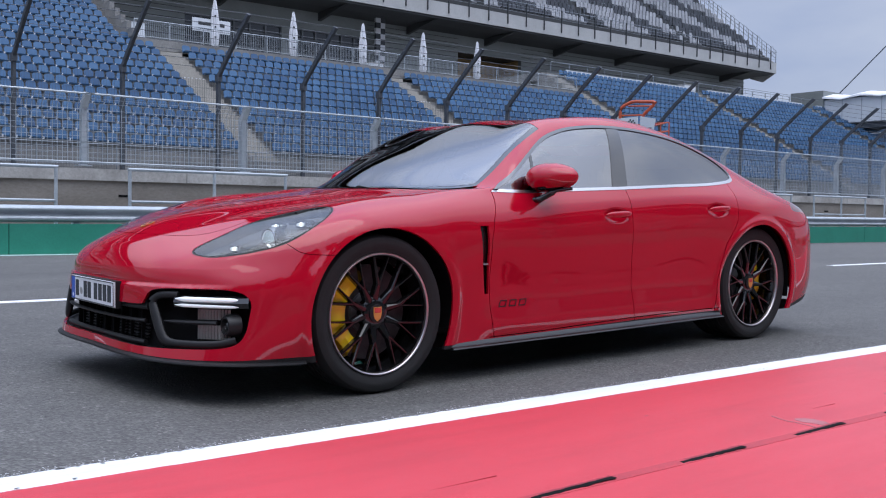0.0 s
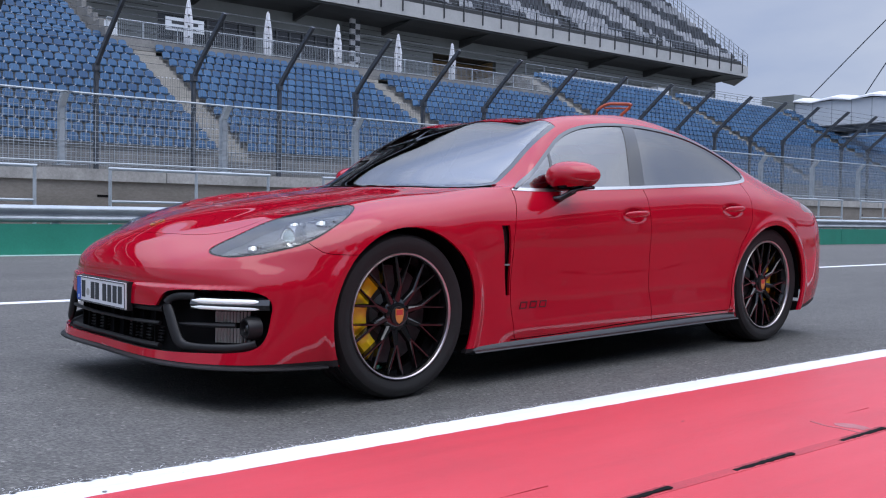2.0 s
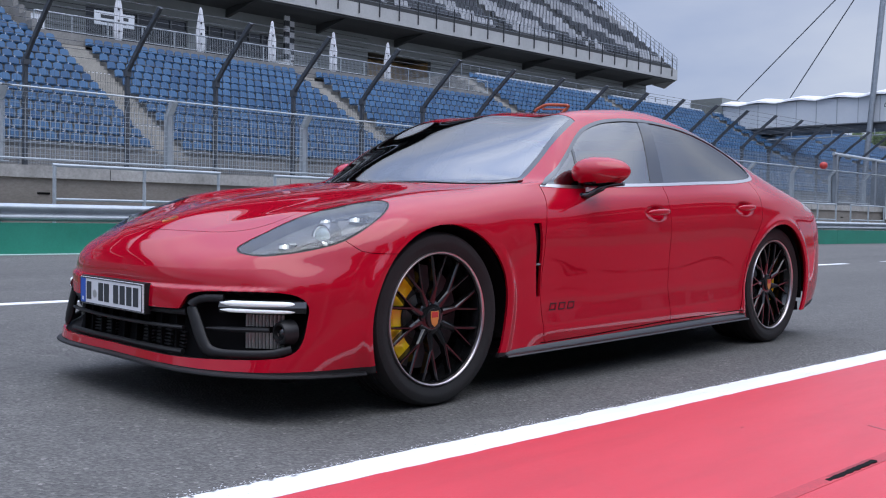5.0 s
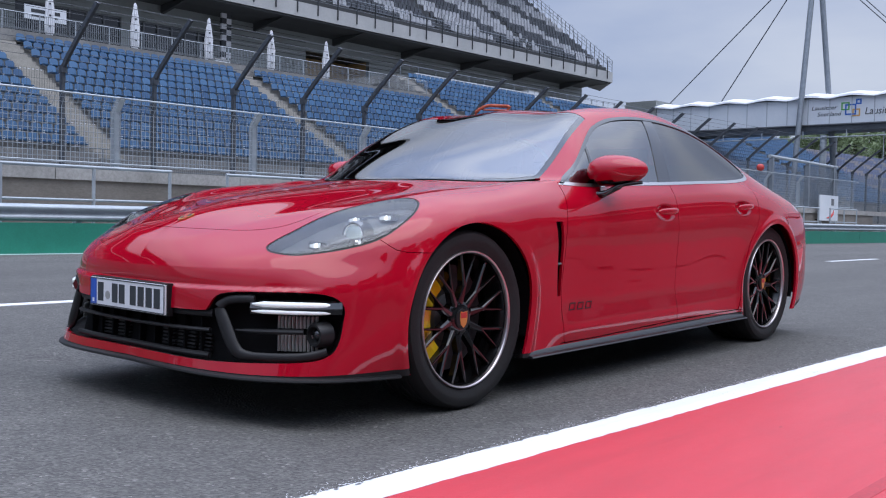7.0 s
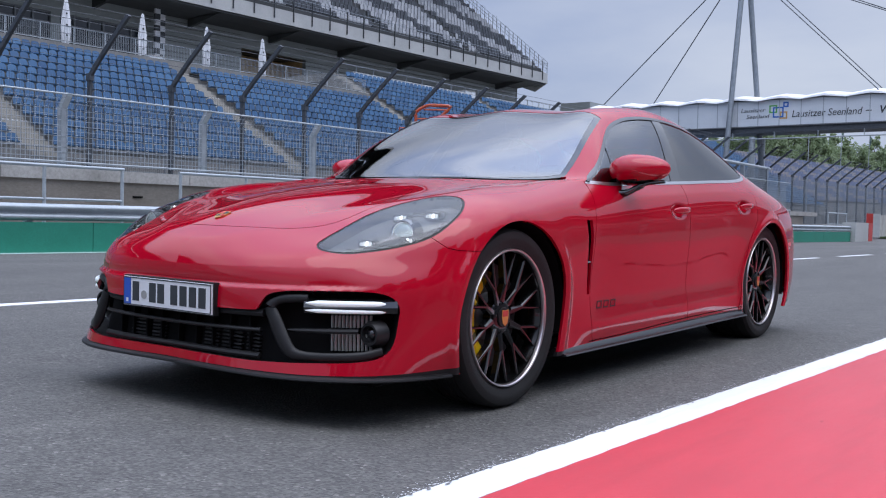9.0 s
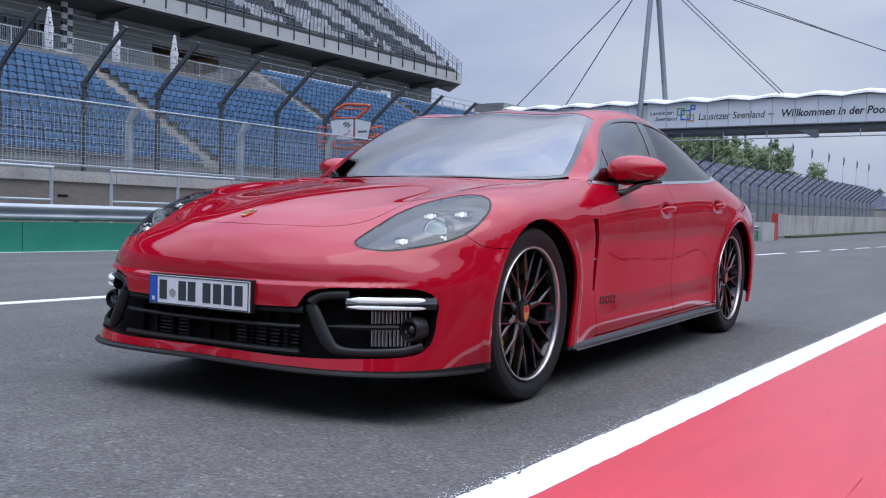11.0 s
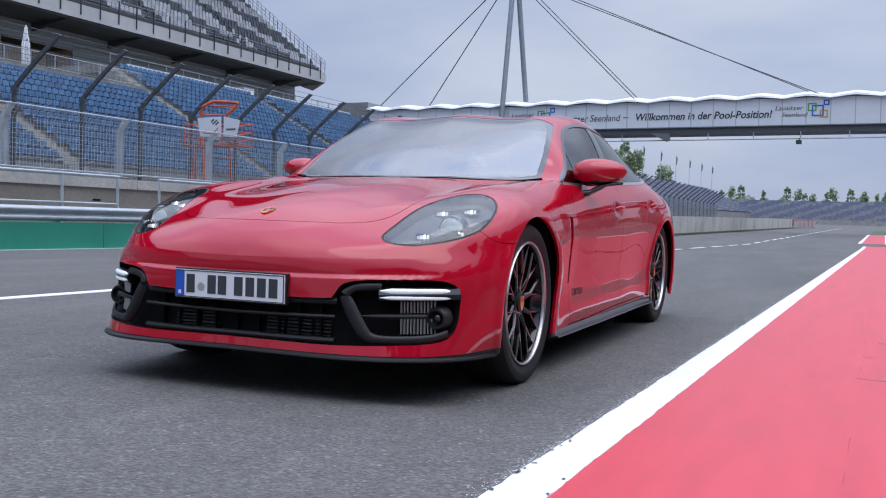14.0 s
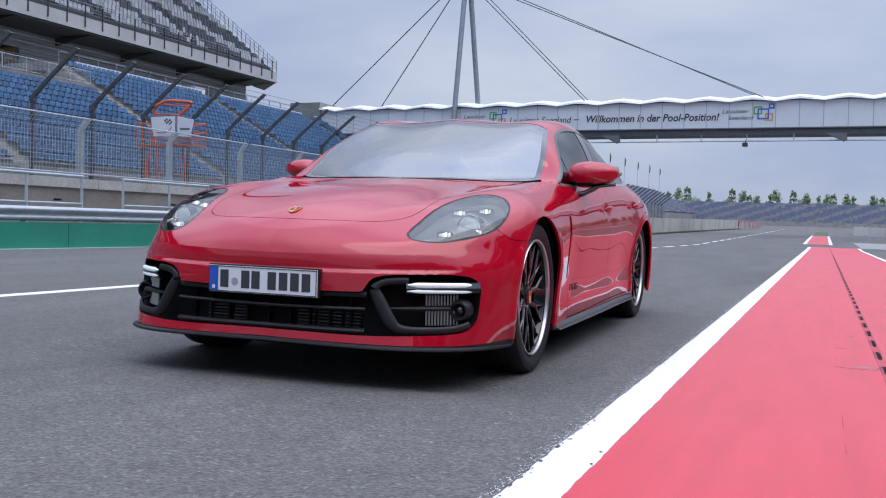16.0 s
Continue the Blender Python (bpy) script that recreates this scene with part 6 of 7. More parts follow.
TAILLIGHT = smooth_line([(1.93, .872), (2.0, .905), (2.2, .895), (2.40, .86), (2.5, .84), (2.5, .80), (2.35, .815), (2.1, .84), (1.97, .848)], 3, True)
ARCH = {s: [(cy + 0.398 * math.cos(k * math.tau / 72), 0.366 + 0.398 * math.sin(k * math.tau / 72)) for k in range(72)] for s, cy in (("f", -1.462), ("r", 1.466))}


def cut_body():
    """The left half, cut along every outline; returns the bmesh and a name for each face."""
    me = bpy.data.meshes.new("half")
    me.from_pydata(FLAT_P.tolist(), [], QUADS)
    bm = bmesh.new()
    bm.from_mesh(me)
    bpy.data.meshes.remove(me)
    for f in bm.faces:
        f.normal_update()
    sides = lambda c: c.x > 0.42
    flank = lambda c: c.x > 0.7
    above = lambda c: c.z > 0.70
    nose = lambda c: c.y < -1.9
    for poly in ARCH.values():
        cut(bm, poly, SIDE, flank)
    for poly in (WINDOW, GLASS, PILLAR, QUARTER_BAR, REAR_BAR):
        cut(bm, poly, SIDE, lambda c: c.x > 0.42 and c.z > 0.9)
    for poly in (SCREEN, SCREEN_CLEAR, COWL):
        cut(bm, poly, TOP, lambda c: c.z > 0.9 and c.y < 0)
    cut(bm, REAR_SCREEN, TOP, lambda c: c.z > 0.9 and c.y > 1)
    cut(bm, strip(BONNET, 0.0035), TOP, above)
    cut(bm, HEADLIGHT, LAMP, lambda c: c.y < -1.5 and c.x > 0.4)
    cut(bm, HEADLIGHT_IN, LAMP, lambda c: c.y < -1.5 and c.x > 0.4)
    cut(bm, HEADLIGHT_LOW, LAMP, lambda c: c.y < -1.5 and c.x > 0.5 and c.z > 0.6)
    cut(bm, GRILLE, FRONT, nose)
    cut(bm, DIFFUSER, SIDE, lambda c: c.y > 1.75)
    cut(bm, LIP, FRONT, lambda c: c.y < -1.82)
    for poly in (VENT, SILL, strip(DOOR_FRONT), strip(DOOR_MID), strip(DOOR_REAR), strip(DOOR_FOOT, 0.006), strip(SEAM, 0.003), TAILLIGHT):
        cut(bm, poly, SIDE, flank if poly is not TAILLIGHT else sides)
    bm.faces.ensure_lookup_table()
    c = np.array([f.calc_center_median() for f in bm.faces])
    x, y, z = c.T
    la, lb = c @ np.array(LAMP[0]), c @ np.array(LAMP[1])
    name = np.array(["body"] * len(c), dtype=object)
    side = x > 0.42
    high = z > 0.9
    door_zone = (x > 0.7) & inside(DOOR_FRONT + [(1.03, .2)] + DOOR_REAR[::-1], y, z)
    mid = np.interp(z, [p[1] for p in DOOR_MID[::-1]], [p[0] for p in DOOR_MID[::-1]])
    foot = np.interp(y, [p[0] for p in DOOR_FOOT], [p[1] for p in DOOR_FOOT])
    name[door_zone & (z > foot) & (y < mid)] = "front_door"
    name[door_zone & (z > foot) & (y >= mid)] = "rear_door"
    bumper = (y < -1.7) & (((x > 0.56) & (z < np.interp(y, [p[0] for p in SEAM], [p[1] for p in SEAM]))) | (x <= 0.56) & (y < -1.95))
    name[bumper & (name == "body")] = "front_bumper"
    name[inside(BONNET, x, y) & (z > 0.70)] = "bonnet"
    name[inside(WINDOW, y, z) & side & high] = "window_trim"
    name[(name == "window_trim") & (z < np.interp(y, [p[0] for p in BELT], [p[1] for p in BELT]))] = "belt_trim"
    sel = inside(GLASS, y, z) & side & high
    name[sel] = "front_glass"
    name[sel & (y > np.interp(z, [.955, 1.37], [.2, .37]))] = "rear_glass"
    name[sel & (y < np.interp(z, [.93, 1.19], [-.474, -.362]))] = "corner_glass"
    name[inside(PILLAR, y, z) & inside(GLASS, y, z) & side & high] = "pillar_trim"
    name[inside(QUARTER_BAR, y, z) & inside(GLASS, y, z) & side & high] = "corner_bar"
    name[inside(REAR_BAR, y, z) & inside(GLASS, y, z) & side & high] = "rear_glass"
    cab = high & (y < 0)
    name[inside(COWL, x, y) & cab] = "cowl"
    name[inside(SCREEN, x, y) & cab] = "screen_border"
    name[inside(SCREEN_CLEAR, x, y) & cab] = "windscreen"
    name[inside(REAR_SCREEN, x, y) & high & (y > 1)] = "rear_screen"
    name[inside(HEADLIGHT, la, lb) & (y < -1.5) & (x > 0.4)] = "headlight_seal"
    name[inside(HEADLIGHT_IN, la, lb) & (y < -1.5) & (x > 0.4)] = "headlight_glass"
    name[inside(HEADLIGHT_LOW, la, lb) & (name == "headlight_glass")] = "headlight_low"
    name[inside(DIFFUSER, y, z) & (y > 1.75)] = "diffuser"
    name[inside(TAILLIGHT, y, z) & side] = "taillight"
    name[inside(LIP, x, z) & (y < -1.82)] = "lip"
    name[inside(GRILLE, x, z) & (y < -1.9)] = "grille"
    name[inside(SILL, y, z) & (x > 0.7)] = "sill"
    name[inside(VENT, y, z) & (x > 0.7)] = "vent"
    red = np.isin(name.astype(str), ["body", "front_bumper", "front_door", "rear_door", "bonnet"])
    for line, w in ((DOOR_FRONT, .0045), (DOOR_MID, .0045), (DOOR_REAR, .0045), (DOOR_FOOT, .006), (SEAM, .003)):
        name[inside(strip(line, w), y, z) & (x > 0.7) & red] = "gap"
    name[inside(strip(BONNET, 0.0035), x, y) & (z > 0.7) & red] = "gap"
    for poly in ARCH.values():
        name[inside(poly, y, z) & (x > 0.7)] = "arch_hole"
    return bm, name


HALF, FACE_NAME = cut_body()
HALF.verts.index_update()


def skin_mesh(name, want, mirror=0, sink=0.0, flange=0.014):
    """The faces of that name as a mesh with the body's smooth normals. mirror: 0 the left half, 1 the right, 2 both joined."""
    faces = [f for f, n in zip(HALF.faces, FACE_NAME) if n in want]
    ids, verts, polys = {}, [], []
    for f in faces:
        for v in f.verts:
            if v.index not in ids:
                ids[v.index] = len(verts)
                verts.append(v.co.copy())
        polys.append([ids[v.index] for v in f.verts])
    norms = [skin_normal(p) for p in verts]
    verts = [p - n * sink for p, n in zip(verts, norms)]
    base, smooth_n = list(polys), len(polys)
    if flange:
        count = {}
        for f in base:
            for a, b in zip(f, f[1:] + f[:1]):
                count.setdefault((min(a, b), max(a, b)), []).append((a, b))
        low = {}
        for key, uses in count.items():
            a, b = uses[0]
            if len(uses) == 1 and not (abs(verts[a].x) < 1e-4 and abs(verts[b].x) < 1e-4):
                for q in (a, b):
                    if q not in low:
                        low[q] = len(verts)
                        verts.append(verts[q] - norms[q] * flange)
                        norms.append(norms[q])
                polys.append([b, a, low[a], low[b]])
    tri_n = []
    if mirror:
        mv = [Vector((-p.x, p.y, p.z)) for p in verts]
        mn = [Vector((-n.x, n.y, n.z)) for n in norms]
        mp = [f[::-1] for f in polys]
        if mirror == 1:
            verts, norms, polys = mv, mn, mp
            smooth_of = [i < smooth_n for i in range(len(polys))]
        else:
            k = len(verts)
            smooth_of = [i < smooth_n for i in range(len(polys))] * 2
            verts, norms, polys = verts + mv, norms + mn, polys + [[i + k for i in f] for f in mp]
    else:
        smooth_of = [i < smooth_n for i in range(len(polys))]
    me = bpy.data.meshes.new(name)
    me.from_pydata([tuple(v) for v in verts], [], polys)
    me.update()
    loops = []
    for poly, soft in zip(me.polygons, smooth_of):
        poly.use_smooth = True
        # keep the winding outward
        for li in poly.loop_indices:
            vi = me.loops[li].vertex_index
            loops.append(tuple(norms[vi]) if soft else tuple(poly.normal))
    me.normals_split_custom_set(loops)
    return me


# ---- the car: materials ----
def car_paint():
    mat = material("carmine_paint", (0.36, 0.0022, 0.015), 0.6, 0.0, Specular_IOR_Level=0.0, Coat_Weight=1.0, Coat_Roughness=0.01, Coat_IOR=1.55)
    return mat


def tinted_glass(name, tint, ior=1.5):
    """Glass whose gloss follows Fresnel over a tinted clear pane."""
    mat = bpy.data.materials.new(name)
    mat.use_nodes = True
    t = mat.node_tree
    t.nodes.clear()
    out, mix = t.nodes.new("ShaderNodeOutputMaterial"), t.nodes.new("ShaderNodeMixShader")
    clear, gloss, fr = t.nodes.new("ShaderNodeBsdfTransparent"), t.nodes.new("ShaderNodeBsdfGlossy"), t.nodes.new("ShaderNodeFresnel")
    clear.inputs["Color"].default_value = (*tint, 1)
    gloss.inputs["Roughness"].default_value = 0.01
    fr.inputs["IOR"].default_value = ior
    t.links.new(fr.outputs[0], mix.inputs[0])
    t.links.new(clear.outputs[0], mix.inputs[1])
    t.links.new(gloss.outputs[0], mix.inputs[2])
    t.links.new(mix.outputs[0], out.inputs[0])
    return mat


PAINT = car_paint()
SCREEN_GLASS = tinted_glass("windscreen_glass", (0.42, 0.46, 0.47), 3.7)
SIDE_GLASS = tinted_glass("side_glass", (0.25, 0.28, 0.29), 3.1)
REAR_GLASS = tinted_glass("privacy_glass", (0.05, 0.055, 0.06), 2.7)
LAMP_GLASS = tinted_glass("lamp_cover", (0.95, 0.96, 0.97), 1.7)
GLOSS_BLACK = material("gloss_black", (0.006, 0.006, 0.007), 0.06, 0.0, Coat_Weight=0.6, Coat_Roughness=0.02)
SATIN_BLACK = mottled("satin_black_plastic", [(0.010, 0.010, 0.011), (0.016, 0.016, 0.017)], 30.0, (0.38, 0.5), fine_amount=0.2, Specular_IOR_Level=0.3)
BELT_METAL = material("satin_silver_trim", (0.52, 0.52, 0.53), 0.3, 0.95)
TRIM_METAL = material("dark_satin_trim", (0.13, 0.133, 0.137), 0.3, 0.9)
RUBBER = mottled("tyre_rubber", [(0.010, 0.010, 0.0105), (0.017, 0.0165, 0.0165)], 9.0, (0.6, 0.78), bump=0.0008, fine_amount=0.25, Specular_IOR_Level=0.3)
RIM_BLACK = material("rim_gloss_black", (0.004, 0.004, 0.0045), 0.16, 0.0, Specular_IOR_Level=0.35, Coat_Weight=0.35, Coat_Roughness=0.04)
RIM_SILVER = material("polished_rim", (0.47, 0.43, 0.425), 0.3, 1.0)
CALIPER = material("yellow_caliper", (0.92, 0.60, 0.010), 0.28, 0.0, Coat_Weight=0.6, Coat_Roughness=0.06)
DISC = mottled("brake_disc", [(0.03, 0.03, 0.032), (0.07, 0.07, 0.074)], 20.0, (0.4, 0.55), 0.6, fine_amount=0.2)
LAMP_CHROME = material("lamp_reflector", (0.62, 0.64, 0.66), 0.14, 0.9)
LAMP_DARK = mottled("lamp_housing", [(0.20, 0.205, 0.21), (0.34, 0.345, 0.35)], 14.0, (0.3, 0.42), 0.45, fine_amount=0.1)
LAMP_RING = material("lamp_ring", (0.20, 0.21, 0.22), 0.35, 0.6)
LENS_GLASS = material("projector_lens", (0.50, 0.58, 0.55), 0.12, 0.0, Coat_Weight=0.8, Coat_Roughness=0.03)
SKIRT = mottled("skirt_black", [(0.010, 0.010, 0.011), (0.015, 0.015, 0.016)], 30.0, (0.26, 0.34), fine_amount=0.2, Specular_IOR_Level=0.5)
COOLER = material("cooler_aluminium", (0.42, 0.42, 0.41), 0.45, 0.6)
CABIN = mottled("cabin_black", [(0.012, 0.012, 0.013), (0.02, 0.02, 0.021)], 12.0, (0.6, 0.8), fine_amount=0.2)
TAIL_RED = material("tail_lamp_red", (0.12, 0.004, 0.006), 0.05, 0.0, Coat_Weight=1.0, Coat_Roughness=0.01)
PLATE_WHITE = material("plate_white", (0.66, 0.67, 0.69), 0.35)
PLATE_BLUE = material("plate_blue", (0.02, 0.085, 0.42), 0.35)
GOLD = material("emblem_gold", (0.62, 0.36, 0.10), 0.3, 0.7)


def glowing(name, colour, strength):
    mat = material(name, (0.75, 0.78, 0.8), 0.3)
    b = mat.node_tree.nodes["Principled BSDF"]
    b.inputs["Emission Color"].default_value = (*colour, 1)
    b.inputs["Emission Strength"].default_value = strength
    return mat


LED = glowing("led_white", (0.92, 0.97, 1.0), 2.6)
LED_SOFT = glowing("led_soft", (0.92, 0.98, 0.97), 0.45)
LED_DIM = glowing("led_dim", (0.92, 0.97, 1.0), 0.18)
DAY_LIGHT = glowing("day_light", (0.80, 0.95, 0.90), 0.13)


# ---- the car: parts ----
car = thing("car", "glossy carmine red four-door sports saloon with black spoked wheels", "car")


def skin_part(name, want, mat, label="", mirror=2, sink=0.0, flange=0.014, parent=None):
    return part(name, skin_mesh(name, want, mirror, sink, flange), mat, parent or car, label)


def build_shell():
    skin_part("body_shell", ("body",), PAINT, "carmine red wings, roof and rear quarters")
    skin_part("bonnet", ("bonnet",), PAINT)
    skin_part("front_bumper", ("front_bumper",), PAINT)
    skin_part("shut_line", ("gap",), BLACK, "dark gap between panels", 2, 0.011, 0)
    skin_part("windscreen", ("windscreen",), SCREEN_GLASS, "clear windscreen mirroring the sky", 2, 0.001, 0)
    skin_part("screen_border", ("screen_border",), GLOSS_BLACK, "black border of the windscreen", 2, 0.0015, 0)
    skin_part("cowl", ("cowl",), SATIN_BLACK, "", 2, 0.012, 0)
    skin_part("rear_screen", ("rear_screen",), REAR_GLASS, "", 2, 0.001, 0)
    skin_part("front_lip", ("lip",), SATIN_BLACK, "black lower edge of the bumper", 2, 0.002, 0.02)
    skin_part("diffuser", ("diffuser",), SATIN_BLACK, "black lower rear valance", 2, 0.002, 0.02)
    for side, m in (("left", 0), ("right", 1)):
        for d in ("front_door", "rear_door"):
            door = skin_part(d, (d,), PAINT, "", m)
            s = 1 if m == 0 else -1
            y, z = (0.10, 0.829) if d == "front_door" else (1.02, 0.866)
            handle(door, s, y, z)
            if d == "front_door":
                for k in range(3):
                    part("badge_bar", badge_bar(s, -0.762 + 0.068 * k), SATIN_BLACK, door, "dark slanted bar of a model badge")
        skin_part("front_window", ("front_glass",), SIDE_GLASS, "tinted side window", m, 0.004, 0)
        skin_part("corner_window", ("corner_glass",), SIDE_GLASS, "small tinted corner window", m, 0.004, 0)
        skin_part("rear_window", ("rear_glass",), REAR_GLASS, "dark tinted rear side window", m, 0.004, 0)
        skin_part("window_trim", ("window_trim",), TRIM_METAL, "dark satin metal window surround", m, -0.001, 0.01)
        skin_part("belt_trim", ("belt_trim",), BELT_METAL, "satin silver strip below the side windows", m, -0.002, 0.01)
        skin_part("pillar_trim", ("pillar_trim",), GLOSS_BLACK, "gloss black pillar cover", m, 0.001, 0.008)
        skin_part("corner_bar", ("corner_bar",), GLOSS_BLACK, "thin black bar beside the corner window", m, 0.001, 0.008)
        skin_part("tail_lamp", ("taillight",), TAIL_RED, "dark red tail lamp", m, 0.0, 0.01)
        sill = skin_part("side_skirt", ("sill",), SKIRT, "black side skirt", m, 0.003, 0.02)
        part("blade", sill_blade(1 if m == 0 else -1), SKIRT, sill, smooth=35)
        vent = skin_part("wing_vent", ("vent",), GLOSS_BLACK, "black air outlet behind the front wheel", m, 0.022, 0)
        s = 1 if m == 0 else -1
        part("fin", Geo().box(s * 0.902, s * 0.922, -0.888, -0.838, 0.572, 0.580), LAMP_CHROME, vent)


def handle(door, s, y, z):
    g, n, m = Geo(), 14, 10
    vs = []
    for i in range(n + 1):
        f = i / n * 2 - 1
        yy = y + 0.108 * f
        w = 0.017 * math.sqrt(max(0.0, 1 - abs(f) ** 3.2)) + 0.001
        x = side_x(y, z - 0.05) + 0.010 + 0.012 * (1 - f * f)
        for k in range(m):
            a = k * math.tau / m
            vs.append((s * (x + 0.55 * w * math.cos(a)), yy, z + 0.006 * f * 0.8 + w * math.sin(a)))
    g.add(vs, [(i * m + k, i * m + (k + 1) % m, (i + 1) * m + (k + 1) % m, (i + 1) * m + k) for i in range(n) for k in range(m)] + [tuple(range(m)), tuple(range(n * m, n * m + m))])
    part("handle", g, PAINT, door, smooth=60)
    part("handle_post", Geo().box(s * (side_x(y, z) - 0.03), s * (side_x(y, z) + 0.012), y + 0.075, y + 0.098, z - 0.010, z + 0.012), PAINT, door)
    part("handle_post", Geo().box(s * (side_x(y, z) - 0.03), s * (side_x(y, z) + 0.012), y - 0.098, y - 0.080, z - 0.010, z + 0.008), PAINT, door)


def badge_bar(s, y0):
    x = side_x(y0, 0.37)
    quad = ((0.0, 0.354), (0.046, 0.354), (0.058, 0.388), (0.012, 0.388), (0.009, 0.382), (0.048, 0.382), (0.041, 0.360), (0.002, 0.360))
    outer, inner = quad[:4], ((0.006, 0.359), (0.041, 0.359), (0.051, 0.383), (0.016, 0.383))
    vs = [(s * (side_x(y0 + u, w) + o), y0 + u, w) for o in (-0.002, 0.002) for u, w in outer + inner]
    fs = [(8 * t + k, 8 * t + (k + 1) % 4, 8 * t + 4 + (k + 1) % 4, 8 * t + 4 + k) for t in (0, 1) for k in range(4)]
    fs += [(k, (k + 1) % 4, 8 + (k + 1) % 4, 8 + k) for k in range(4)]
    return Geo().add(vs, fs)


def sill_blade(s):
    """The skirt's blade: a long flat wing that flares out towards the rear wheel."""
    g = Geo()
    vs, n = [], 30
    prof = [(-0.04, 0.036), (-0.012, 0.033), (-0.002, 0.024), (0.004, 0.014), (0.022, 0.009), (0.026, 0.004), (0.020, 0.0), (-0.02, -0.005), (-0.08, -0.005)]
    for i in range(n + 1):
        y = -1.075 + 2.15 * i / n
        f = i / n
        x = 0.909 + 0.006 * math.sin(math.pi * f) + 0.012 * max(0, f - 0.8) / 0.2
        z = 0.163 + 0.020 * f
        grow = 1.0 if f < 0.94 else 1.0 + (f - 0.94) * 2
        vs += [(s * (x + a * grow), y, z + b * (1 + 0.1 * f)) for a, b in prof]
    m = len(prof)
    g.add(vs, [(i * m + k, i * m + (k + 1) % m, (i + 1) * m + (k + 1) % m, (i + 1) * m + k) for i in range(n) for k in range(m)] + [tuple(range(m)), tuple(range(n * m, n * m + m))])
    return g


def build_splitter():
    """A thin black blade that follows the bumper's lower edge."""
    edge = [Vector(GRID[i, 0]) for i in range(0, NT, 2) if GRID[i, 0, 1] < -1.84]
    path = [Vector((-p.x, p.y, p.z)) for p in edge[:0:-1]] + edge
    vs = []
    for i, p in enumerate(path):
        t = path[min(i + 1, len(path) - 1)] - path[max(i - 1, 0)]
        out = Vector((t.y, -t.x, 0)).normalized()
        z = p.z - 0.006
        for o, dz in ((-0.06, 0.018), (0.003, 0.017), (0.014, 0.011), (0.016, 0.005), (0.010, 0.0), (-0.06, -0.003)):
            vs.append((p.x + out.x * o, p.y + out.y * o, z + dz))
    m = 6
    g = Geo().add(vs, [(i * m + k, i * m + (k + 1) % m, (i + 1) * m + (k + 1) % m, (i + 1) * m + k) for i in range(len(path) - 1) for k in range(m)] + [tuple(range(m)), tuple(range(len(vs) - m, len(vs)))])
    part("splitter", g, SATIN_BLACK, car, "black front splitter blade", smooth=35)


def keep_walls(ob, want, halves):
    """Leaves of a skin part only the walls that run inward from its edge."""
    bm = bmesh.new()
    bm.from_mesh(ob.data)
    n = sum(1 for k in FACE_NAME if k in want)
    bm.faces.ensure_lookup_table()
    per = len(bm.faces) // halves
    bmesh.ops.delete(bm, geom=[f for i, f in enumerate(bm.faces) if i % per < n], context="FACES")
    bm.to_mesh(ob.data)
    bm.free()


def build_grille():
    g = skin_part("grille", ("grille",), BLACK, "black air intake with ribs and bars", 2, 0.075, 0)
    walls = skin_part("intake_wall", ("grille",), SATIN_BLACK, "", 2, 0.0, 0.075, g)
    keep_walls(walls, ("grille",), 2)

    def at(x, z, back=0.0):
        return (x, front_y(x, z) + back, z)
    xs = [-0.44 + 0.88 * k / 24 for k in range(25)]
    part("bar", Geo().tube([at(x, 0.352 + 0.012 * abs(x), 0.018) for x in xs], 0.010, 8, flat=0.8), SATIN_BLACK, g, smooth=True)
    part("bar", Geo().tube([at(x, 0.418, 0.03) for x in xs], 0.016, 8), SATIN_BLACK, g, smooth=True)
    part("bar", Geo().tube([at(x, 0.262, 0.03) for x in xs], 0.012, 8), SATIN_BLACK, g, smooth=True)
    for x in (-0.37, -0.28, -0.19, -0.10, 0.0, 0.10, 0.19, 0.28, 0.37):
        y = front_y(x, 0.34) + 0.03
        part("rib", Geo().box(x - 0.004, x + 0.004, y + 0.015, y + 0.06, 0.25, 0.43), BLACK, g)
    for x0, x1 in ((-0.30, -0.19), (-0.17, -0.09), (0.13, 0.21), (0.22, 0.33), (0.34, 0.41)):
        for k in range(5):
            z = 0.272 + 0.014 * k
            y = front_y(0.5 * (x0 + x1), z) + 0.062
            part("slat", Geo().box(x0, x1, y, y + 0.012, z, z + 0.006), DISC if k % 2 else SATIN_BLACK, g)
    for s in (1, -1):
        build_side_intake(g, s, at)


